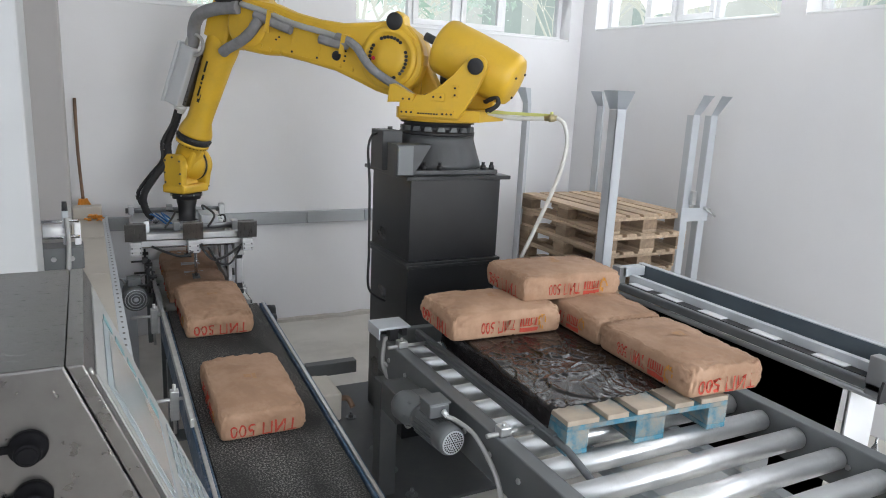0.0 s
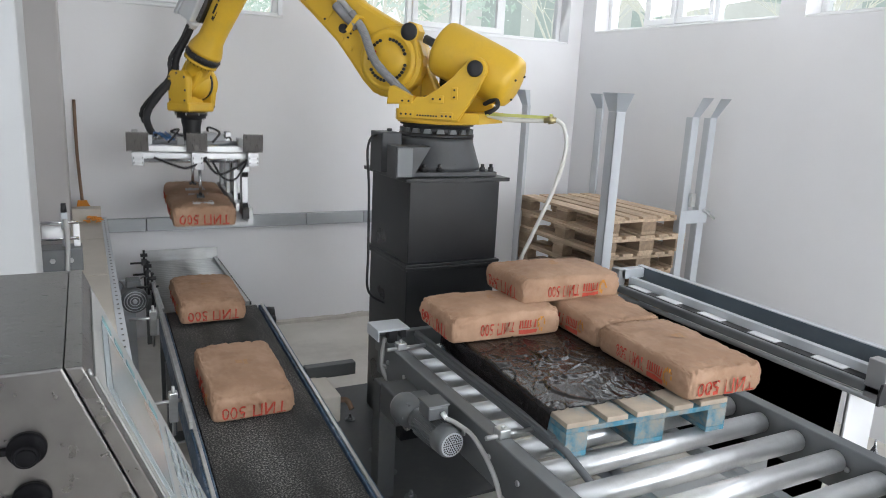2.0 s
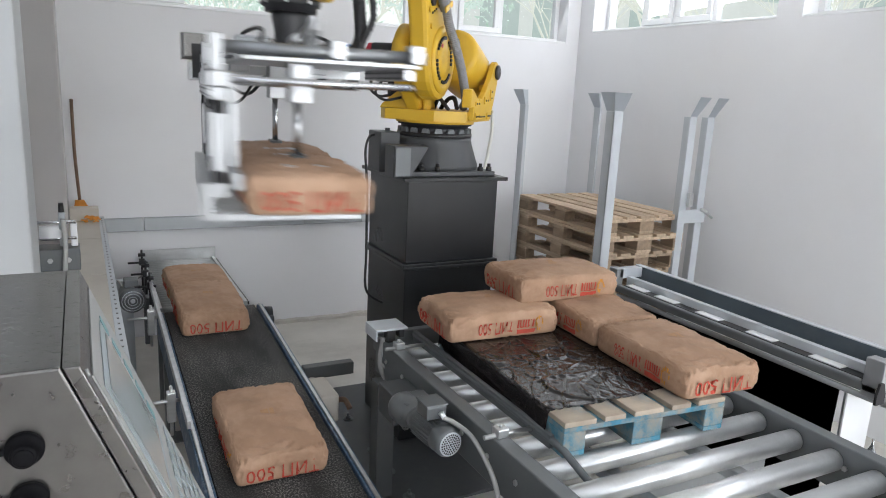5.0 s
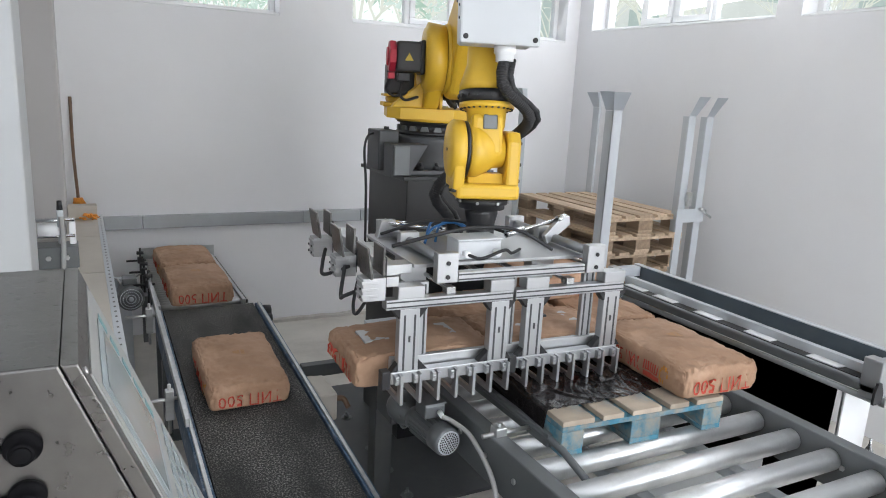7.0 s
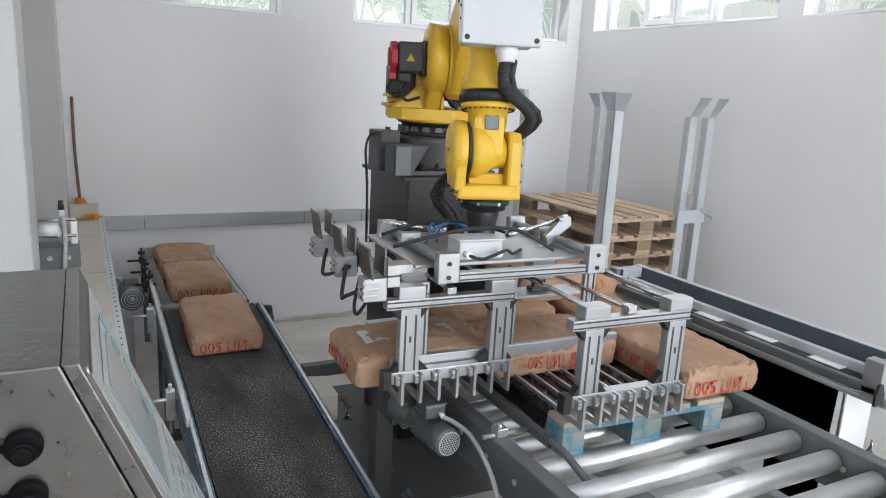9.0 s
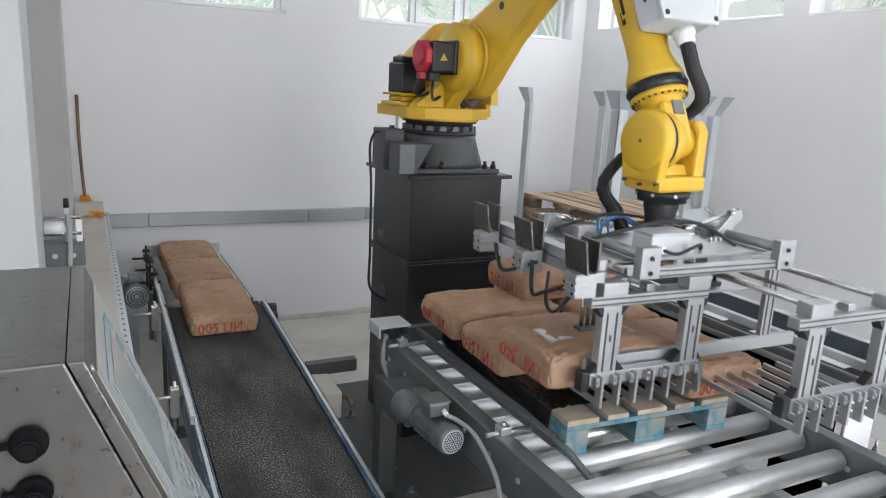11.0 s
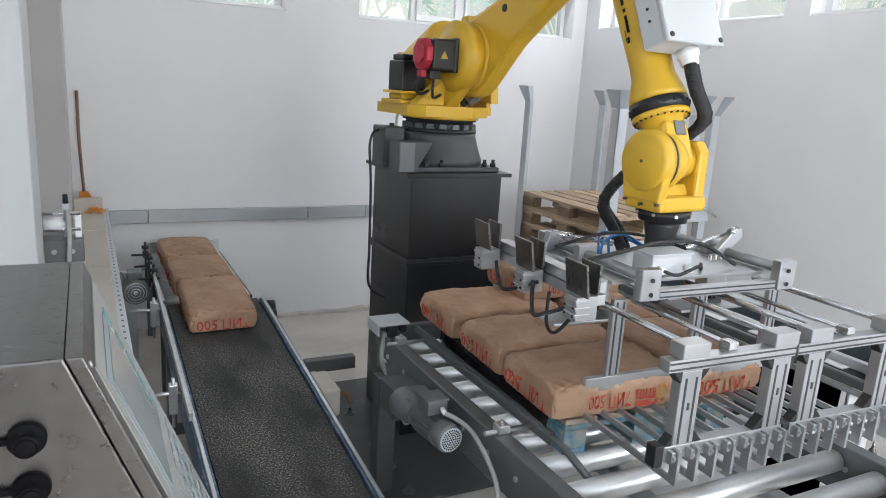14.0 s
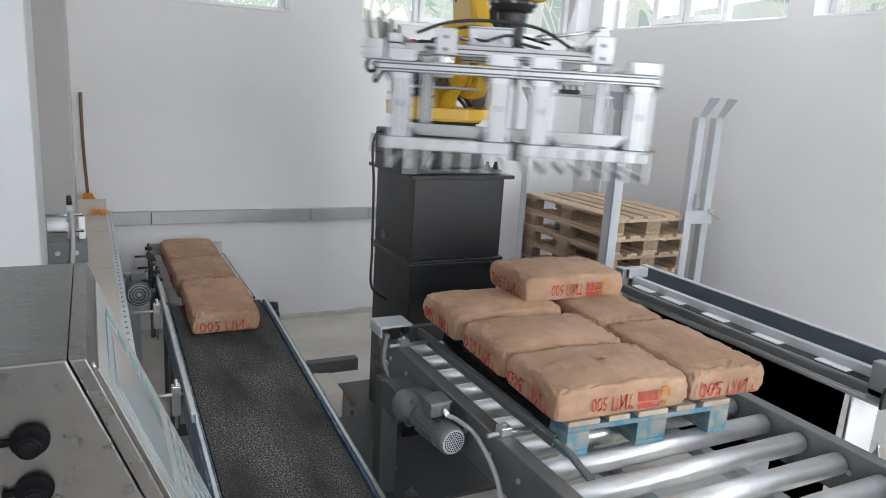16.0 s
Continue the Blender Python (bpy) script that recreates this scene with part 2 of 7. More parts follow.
def thing(name, label, category, m=None, group="", kind=""):
    ob = new(name)
    ob.empty_display_size = 0.1
    if m:
        ob.matrix_basis = m
    return tagged(ob, label, category, group, kind)


def B():
    return bmesh.new()


# ---- the hall ----
YB, XR, XL, YF, ZC = 6.27, 4.76, -1.6, -3.0, 4.4


def wall_with_openings(name, length, openings, thick, m, label):
    """A wall along x from 0 to length, height ZC, with openings (x0, x1, z0, z1), its inner face at y = 0."""
    bm = B()
    xs = sorted({0, length, *[o[0] for o in openings], *[o[1] for o in openings]})
    for a, b in zip(xs, xs[1:]):
        o = [w for w in openings if w[0] <= a and b <= w[1]]
        if o:
            box(bm, a, b, 0, thick, 0, o[0][2])
            box(bm, a, b, 0, thick, o[0][3], ZC)
        else:
            box(bm, a, b, 0, thick, 0, ZC)
    bmesh.ops.remove_doubles(bm, verts=bm.verts, dist=1e-5)
    return tagged(part(name, bm, M_WALL, None, "", m), label, "wall", "", "structure")


def window(name, x0, x1, z0, z1, panes, m, depth=0.16):
    """A white frame with panes (x0, x1, opens) in an opening."""
    w = tagged(new(name), "white plastic window frame with several panes, high on the wall", "window", "", "structure")
    w.matrix_basis = m
    bm = B()
    y0, y1 = depth, depth + 0.07
    t = 0.05
    box(bm, x0, x1, y0, y1, z0, z0 + t, 0.006)
    box(bm, x0, x1, y0, y1, z1 - t, z1, 0.006)
    for x in [x0] + [p[1] for p in panes]:
        c = min(max(x, x0 + t / 2), x1 - t / 2)
        box(bm, c - t / 2, c + t / 2, y0 + 0.003, y1 - 0.003, z0 + t, z1 - t, 0.006)
    part("window_frame", bm, M_FRAME, w)
    bm = B()
    box(bm, x0 + 0.004, x1 - 0.004, 0.003, y0 - 0.002, z0 + 0.002, z0 + 0.018, 0.004)
    part("window_sill", bm, M_FRAME, w)
    for a, b, opens in panes:
        bm = B()
        box(bm, a + 0.02, b - 0.02, y0 + 0.03, y0 + 0.036, z0 + t * 0.8, z1 - t * 0.8)
        p = part("pane", bm, M_GLASS, w)
        p.visible_shadow = False
        if opens:
            bm = B()
            s = 0.055
            box(bm, a + 0.026, b - 0.026, y0 - 0.02, y0 + 0.028, z0 + t, z0 + t + s, 0.006)
            box(bm, a + 0.026, b - 0.026, y0 - 0.02, y0 + 0.028, z1 - t - s, z1 - t, 0.006)
            box(bm, a + 0.026, a + 0.026 + s, y0 - 0.019, y0 + 0.027, z0 + t + s, z1 - t - s, 0.006)
            box(bm, b - 0.026 - s, b - 0.026, y0 - 0.019, y0 + 0.027, z0 + t + s, z1 - t - s, 0.006)
            part("sash", bm, M_FRAME, w)
    return w


def hall():
    bm = B()
    box(bm, -60, 60, -60, 60, -0.3, 0.0)
    tagged(part("floor", bm, M_FLOOR), "pale dusty concrete floor of the hall", "floor", "", "structure")
    bm = B()
    box(bm, XL - 0.3, XR + 0.3, YF - 0.3, YB + 0.3, ZC, ZC + 0.2)
    tagged(part("ceiling", bm, M_CEIL), "plain white painted ceiling", "ceiling", "", "structure")
    mb = Matrix.Translation((XL, YB, 0))
    z0, z1 = 2.75, 3.95
    ob = [(0.4, 1.58 - XL, z0, z1), (2.24 - XL, 4.60 - XL, z0, z1)]
    wall_with_openings("wall_north", XR - XL, ob, 0.3, mb, "white plastered wall with scuffs and high windows")
    window("window_1", 0.4, 1.58 - XL, z0, z1, [(0.4, 1.2, 0), (1.2, 0.80 - XL, 1), (0.80 - XL, 1.58 - XL, 0)], mb)
    window("window_2", 2.24 - XL, 4.60 - XL, z0, z1, [(2.24 - XL, 2.84 - XL, 0), (2.84 - XL, 3.36 - XL, 1), (3.36 - XL, 3.88 - XL, 1), (3.88 - XL, 4.60 - XL, 0)], mb)
    me = Matrix.Translation((XR, YB, 0)) @ pose(0, 0, 0, 0, 0, -90)
    L = YB - YF
    oe = [(0.22, 2.42, 2.86, 3.95), (2.64, 5.2, 2.86, 3.95), (5.6, 8.2, 2.86, 3.95)]
    wall_with_openings("wall_east", L, oe, 0.3, me, "white plastered wall with faint stains and high windows")
    window("window_3", 0.22, 2.42, 2.86, 3.95, [(0.22, 0.78, 0), (0.78, 1.20, 1), (1.20, 1.66, 1), (1.66, 2.42, 0)], me)
    window("window_4", 2.64, 5.2, 2.86, 3.95, [(2.64, 3.4, 0), (3.4, 4.2, 1), (4.2, 5.2, 0)], me)
    window("window_5", 5.6, 8.2, 2.86, 3.95, [(5.6, 6.4, 0), (6.4, 7.3, 1), (7.3, 8.2, 0)], me)
    mw = Matrix.Translation((XL, YF, 0)) @ pose(0, 0, 0, 0, 0, 90)
    # unseen west windows, added as openings for the fill lamp
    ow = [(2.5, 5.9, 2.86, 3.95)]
    wall_with_openings("wall_west", L, ow, 0.3, mw, "plain white plastered wall with unseen, added high windows")
    window("added_window_8", 2.5, 5.9, 2.86, 3.95, [(2.5, 3.6, 0), (3.6, 4.8, 1), (4.8, 5.9, 0)], mw)
    ms = Matrix.Translation((XR, YF, 0)) @ pose(0, 0, 0, 0, 0, 180)
    os_ = [(0.4, 3.9, 1.2, 3.5), (4.4, 6.0, 1.2, 3.5)]
    wall_with_openings("wall_south", XR - XL, os_, 0.3, ms, "plain white plastered wall with windows")
    window("window_6", 0.4, 3.9, 1.2, 3.5, [(0.4, 1.5, 0), (1.5, 2.7, 1), (2.7, 3.9, 0)], ms)
    window("window_7", 4.4, 6.0, 1.2, 3.5, [(4.4, 5.2, 0), (5.2, 6.0, 0)], ms)
    # pilasters on the west side
    bm = B()
    box(bm, -0.75, -0.12, 5.72, YB, 0, ZC, 0.008)
    tagged(part("wall_pilaster", bm, M_TAUPESHADE), "brownish grey plastered pilaster against the end wall, darkened for shade", "pilaster", "", "structure")
    bm = B()
    box(bm, -0.95, -0.212, 3.35, 3.8, 0, ZC, 0.01)
    tagged(part("wall_pier", bm, M_PILLAR), "grey scuffed plaster pier", "pier", "", "structure")
    # thin dado trunking on the end wall
    trunk = thing("cable_trunking", "long grey steel cable trunking along the end wall", "trunking")
    for a, b in ((0.1, 0.42), (0.425, 1.78), (1.785, 2.34), (2.345, 3.2)):
        bm = B()
        box(bm, a, b, YB - 0.055, YB - 0.002, 0.94, 1.05, 0.004)
        part("trunking_lid", bm, M_ZINC_DULL, trunk)
    # mortar line at the foot of the wall
    bm = B()
    n = 60
    for i in range(n):
        x = 0.9 + i * 3.7 / n
        h = 0.018 + 0.02 * noise.noise((x * 5, 0, 0)) + 0.01
        d = 0.05 + 0.05 * noise.noise((x * 4, 3, 0))
        box(bm, x, x + 3.7 / n, YB - abs(d) - 0.01, YB - 0.001, 0.0, abs(h))
    tagged(part("baseboard", bm, M_FLOOR), "rough mortar joint along the wall foot", "mortar", "", "structure")


M_ZINC_DULL = material("dull_galvanised", (0.40, 0.42, 0.435), 0.45, 0.7, 0.06, 3.0, 0.04, 60, (0.3, 0.31, 0.32), 0.3, 4.0)


# Emits by itself: the overexposed daylight outdoors is put into the pale colours.
def self_lit_material(name, base, tint, scale, strength):
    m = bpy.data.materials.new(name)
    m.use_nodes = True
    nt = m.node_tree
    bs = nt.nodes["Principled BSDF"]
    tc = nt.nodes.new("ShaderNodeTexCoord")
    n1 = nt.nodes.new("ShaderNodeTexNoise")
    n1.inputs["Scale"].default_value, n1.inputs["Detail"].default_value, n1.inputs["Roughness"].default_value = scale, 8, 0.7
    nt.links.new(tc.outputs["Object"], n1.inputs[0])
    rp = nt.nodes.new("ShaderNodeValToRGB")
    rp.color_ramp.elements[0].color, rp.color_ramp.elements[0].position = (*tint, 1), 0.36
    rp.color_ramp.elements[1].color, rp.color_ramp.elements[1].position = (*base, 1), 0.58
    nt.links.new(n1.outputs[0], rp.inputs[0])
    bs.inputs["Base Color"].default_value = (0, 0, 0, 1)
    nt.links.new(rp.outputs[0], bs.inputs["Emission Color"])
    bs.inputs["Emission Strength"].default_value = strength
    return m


def outdoors():
    pale = self_lit_material("hazy_daylight", (0.95, 0.97, 0.96), (0.80, 0.85, 0.83), 0.35, 1.15)
    bm = B()
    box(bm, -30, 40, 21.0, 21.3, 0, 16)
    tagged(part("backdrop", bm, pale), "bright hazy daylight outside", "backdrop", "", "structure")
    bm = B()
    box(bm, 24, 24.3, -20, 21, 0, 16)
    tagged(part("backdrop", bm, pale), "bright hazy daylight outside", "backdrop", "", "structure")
    # pale self-lit building with rows of openings beyond the windows
    wallm = self_lit_material("self_lit_facade", (0.80, 0.84, 0.82), (0.72, 0.76, 0.74), 0.5, 0.9)
    dark = self_lit_material("self_lit_glazing", (0.56, 0.66, 0.64), (0.48, 0.58, 0.56), 0.5, 0.85)
    for m, n in ((Matrix.Translation((9.0, 17.0, 0)), 8), (Matrix.Translation((17.0, 12.0, 0)) @ pose(0, 0, 0, 0, 0, -90), 8)):
        h = thing("far_building", "self-lit building in glare-washed colours behind bare trees", "building", m)
        bm = B()
        box(bm, 0, 14, 0, 3, 0, 5.6)
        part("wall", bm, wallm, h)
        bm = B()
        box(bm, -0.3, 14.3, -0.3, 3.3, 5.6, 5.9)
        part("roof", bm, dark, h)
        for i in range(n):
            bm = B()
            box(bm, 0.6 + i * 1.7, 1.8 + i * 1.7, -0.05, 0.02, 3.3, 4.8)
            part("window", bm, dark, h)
    # leaves and twigs glow too, with daylight glare painted into their colours
    leaf = self_lit_material("self_lit_leaves", (0.72, 0.85, 0.80), (0.45, 0.62, 0.52), 2.0, 0.95)
    twig = self_lit_material("self_lit_twigs", (0.80, 0.82, 0.76), (0.72, 0.74, 0.66), 2.0, 1.0)

    def tree(x, y, h, leafy, seed):
        rnd = random.Random(seed)
        t = thing("tree", "leafy green self-lit tree outside the window" if leafy else "bare self-lit tree in glare-washed colours outside the window", "tree", Matrix.Translation((x, y, 0)))
        bm = B()
        tips = []

        def branch(p, d, r, depth):
            q = p + d
            cyl(bm, p, q, r, r * 0.6, 5, False)
            if depth == 0:
                tips.append(q)
                return
            for _ in range(3 if depth > 2 else 4):
                e = (d.normalized() + Vector((rnd.uniform(-.8, .8), rnd.uniform(-.8, .8), rnd.uniform(-.2, .6)))).normalized() * d.length * rnd.uniform(.6, .85)
                branch(q, e, r * 0.55, depth - 1)
        branch(Vector((0, 0, 0)), Vector((0, 0, h * 0.35)), 0.11, 4)
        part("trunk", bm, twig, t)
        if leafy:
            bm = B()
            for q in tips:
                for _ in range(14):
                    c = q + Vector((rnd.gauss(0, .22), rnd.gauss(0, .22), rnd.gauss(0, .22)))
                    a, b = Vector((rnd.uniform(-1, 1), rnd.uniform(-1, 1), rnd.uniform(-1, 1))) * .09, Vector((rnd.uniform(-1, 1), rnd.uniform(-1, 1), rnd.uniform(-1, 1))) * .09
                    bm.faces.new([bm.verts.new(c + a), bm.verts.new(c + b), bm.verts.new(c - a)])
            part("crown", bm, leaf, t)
    tree(4.2, 11.5, 5.2, True, 1)
    tree(5.4, 12.3, 5.0, True, 5)
    tree(8.3, 12.0, 5.0, False, 2)
    tree(10.0, 13.5, 5.4, False, 3)
    tree(9.5, 9.5, 5.2, False, 4)
    tree(2.0, 13.0, 4.6, True, 6)
    tree(11.5, 9.0, 5.0, False, 7)


hall()
outdoors()


# ---- belt and roller conveyors for the bags ----
BX0, BX1 = 0.42, 1.0
ROLL_Z = 0.70


def belt_z(y):
    return 0.55 + 0.088 * (y - 3.05)


def belt_conveyor():
    c = thing("belt_conveyor", "inclined belt conveyor with dusty black belt and scraped blue rails", "conveyor")
    y0, y1 = 0.7, 4.70
    a, b = belt_z(y0), belt_z(y1)
    ang = math.atan2(b - a, y1 - y0)
    Lb = math.hypot(b - a, y1 - y0)
    m = Matrix.Translation((0, y0, a)) @ Matrix.Rotation(ang, 4, 'X')
    bm = B()
    prof = []
    for i in range(9):
        t = math.pi / 2 + math.pi * i / 8
        prof.append((0.05 * math.cos(t), -0.05 + 0.05 * math.sin(t)))
    far = [(Lb - x, z) for x, z in prof[::-1]]
    outline = prof + far
    p = [(y, z) for y, z in outline]
    va = [bm.verts.new((BX0, y, z)) for y, z in p]
    vb = [bm.verts.new((BX1, y, z)) for y, z in p]
    n = len(p)
    for i in range(n):
        bm.faces.new((va[i], va[(i + 1) % n], vb[(i + 1) % n], vb[i]))
    bm.faces.new(va)
    bm.faces.new(vb[::-1])
    part("belt", bm, M_BELT, c, "dusty black rubber belt", m)
    for x0, x1, nm in ((BX0 - 0.05, BX0 - 0.008, "side_rail"), (BX1 + 0.008, BX1 + 0.05, "side_rail")):
        bm = B()
        box(bm, x0, x1, 0.0, Lb - 0.02, -0.16, 0.012, 0.004)
        part(nm, bm, M_BLUEEDGE, c, "scraped blue steel side rail", m)
        bm = B()
        box(bm, x0 + 0.012, x1 - 0.012, 0.02, Lb - 0.03, 0.012, 0.024, 0.003)
        part("rail_edge", bm, M_ZINC, c, "bright worn steel edge", m)
    # guide rail beside the belt with its brackets
    bm = B()
    box(bm, BX0 - 0.065, BX0 - 0.045, 2.45, Lb + 0.5, 0.07, 0.115, 0.003)
    part("guide_rail", bm, M_ZINC, c, "galvanised guide rail", m)
    for y in (2.7, 3.75):
        bm = B()
        cyl(bm, (BX0 - 0.24, y, 0.09), (BX0 - 0.06, y, 0.09), 0.009, None, 10)
        box(bm, BX0 - 0.125, BX0 - 0.085, y - 0.02, y + 0.02, -0.02, 0.14, 0.004)
        cyl(bm, (BX0 - 0.105, y, -0.10), (BX0 - 0.105, y, 0.17), 0.008, None, 10)
        part("guide_bracket", bm, M_ZINC, c, "", m)
    for x, y in ((BX0 - 0.03, 4.3), (BX1 + 0.03, 4.3), (BX0 - 0.03, 2.6), (BX1 + 0.03, 2.6), (BX0 - 0.03, 1.2), (BX1 + 0.03, 1.2)):
        bm = B()
        box(bm, x - 0.025, x + 0.025, y - 0.04, y + 0.04, 0.012, belt_z(y) - 0.15, 0.004)
        box(bm, x - 0.07, x + 0.07, y - 0.07, y + 0.07, 0, 0.012, 0.002)
        part("leg", bm, M_GREYPAINTED, c)
    bm = B()
    cyl(bm, (BX1 + 0.05, y1 - 0.04, b - 0.05), (BX1 + 0.11, y1 - 0.04, b - 0.05), 0.045, 0.04, 20)
    cyl(bm, (BX1 + 0.05, y1 - 0.13, b - 0.07), (BX1 + 0.10, y1 - 0.13, b - 0.07), 0.03, 0.025, 16)
    part("bearing", bm, M_BLACK, c, "black flange bearing")
    bm = B()
    box(bm, BX1 + 0.055, BX1 + 0.16, 3.35, 3.62, 0.42, 0.58, 0.012)
    cyl(bm, (BX1 + 0.10, 3.64, 0.5), (BX1 + 0.10, 3.85, 0.5), 0.055, None, 20)
    part("drive_box", bm, M_BEIGE, c, "beige drive housing")
    bm = B()
    tube(bm, [(BX1 + 0.16, 3.45, 0.5), (BX1 + 0.22, 3.44, 0.5), (BX1 + 0.24, 3.40, 0.46)], 0.016)
    part("cable_gland", bm, M_HANDLE, c, "brown cable gland")
    bm = B()
    for y, s in ((2.35, 0.06), (2.5, 0.03)):
        box(bm, BX0 - 0.14, BX0 - 0.12, y - s, y + s, 0.12, 0.42, 0.003)
    part("belt_guard", bm, M_BLACK, c)
    return c


def roller_conveyor():
    c = thing("pickup_conveyor", "short roller conveyor with thin galvanised rollers", "conveyor")
    y0, y1 = 4.80, 6.16
    for x0, x1 in ((BX0 - 0.03, BX0 - 0.005), (BX1 - 0.055, BX1 - 0.03)):
        bm = B()
        box(bm, x0, x1, y0 - 0.02, y1, ROLL_Z - 0.09, ROLL_Z + 0.006, 0.003)
        part("side_frame", bm, M_ZINC, c)
    bm = B()
    cyl(bm, (BX0, 0, 0), (BX1 - 0.06, 0, 0), 0.022, None, 14)
    me = mesh_of("roller", bm, M_ZINC)
    n = 24
    for i in range(n):
        part("roller", me, None, c, "", Matrix.Translation((0, y0 + 0.02 + i * (y1 - y0 - 0.05) / (n - 1), ROLL_Z - 0.022)))
    bm = B()
    box(bm, BX0 - 0.03, BX1 - 0.02, y1, y1 + 0.006, ROLL_Z - 0.05, ROLL_Z + 0.09, 0.002)
    part("end_stop", bm, M_ZINC, c, "bent sheet end stop")
    for x in (BX0 - 0.018, BX1 - 0.043):
        for y in (y0 + 0.05, y1 - 0.08):
            bm = B()
            box(bm, x - 0.02, x + 0.02, y - 0.02, y + 0.02, 0, ROLL_Z - 0.09, 0.003)
            part("leg", bm, M_GREYPAINTED, c)
    # chain side with small rollers' ends
    bm = B()
    for i in range(n):
        y = y0 + 0.02 + i * (y1 - y0 - 0.05) / (n - 1)
        cyl(bm, (BX1 - 0.03, y, ROLL_Z - 0.022), (BX1 - 0.012, y, ROLL_Z - 0.022), 0.014, None, 8)
    tagged(part("roller_ends", bm, M_BLACK, c), kind="stuff")
    # drive motor beside it
    axis = pose(BX0 - 0.175, 5.0, 0.72, 90, 0, 0)
    bm = B()
    lathe(bm, [(0.05, -0.20), (0.075, -0.19), (0.078, -0.02), (0.084, -0.015), (0.084, 0.04), (0.078, 0.05), (0.05, 0.051)], axis, 28)
    box(bm, BX0 - 0.22, BX0 - 0.13, 5.03, 5.15, 0.79, 0.84, 0.006)
    box(bm, BX0 - 0.11, BX0 - 0.035, 5.06, 5.16, 0.63, 0.70, 0.006)
    part("drive_motor", bm, M_GREYPAINTED, c, "grey finned motor")
    bm = B()
    for r in (0.03, 0.05, 0.068):
        for i in range(24):
            t, w = 2 * math.pi * i / 24, 2 * math.pi * (i + 1) / 24
            cyl(bm, axis @ Vector((r * math.cos(t), r * math.sin(t), 0.054)), axis @ Vector((r * math.cos(w), r * math.sin(w), 0.054)), 0.003, None, 5)
    lathe(bm, [(0.016, 0.052), (0.016, 0.056), (0.008, 0.057)], axis, 14)
    part("fan_grille", bm, M_LIGHTSTEEL, c, "pale round fan grille")
    for y in (5.0, 5.35, 5.7):
        bm = B()
        cyl(bm, (BX0 - 0.06, y, 0.58), (BX0 - 0.06, y, 0.90), 0.008, None, 10)
        cyl(bm, (BX0 - 0.16, y, 0.80), (BX0 - 0.02, y, 0.80), 0.008, None, 10)
        box(bm, BX0 - 0.08, BX0 - 0.04, y - 0.015, y + 0.015, 0.78, 0.83, 0.003)
        cyl(bm, (BX0 - 0.085, y, 0.86), (BX0 - 0.035, y, 0.86), 0.014, None, 12)
        part("sensor_bracket", bm, M_BLACK, c, "black sensor on a thin rod")
    bm = B()
    tube(bm, [(BX0 - 0.06, 5.35, 0.80), (BX0 - 0.2, 5.4, 0.72), (BX0 - 0.32, 5.5, 0.74), (BX0 - 0.36, 5.6, 0.8)], 0.006)
    tube(bm, [(BX0 - 0.2, 5.02, 0.7), (BX0 - 0.25, 5.2, 0.8), (BX0 - 0.33, 5.3, 0.7)], 0.007)
    part("cable", bm, M_CABLE, c)
    return c


# ---- pallet conveyor ----
FX0, FX1 = 1.40, 2.70
PZ = 0.856


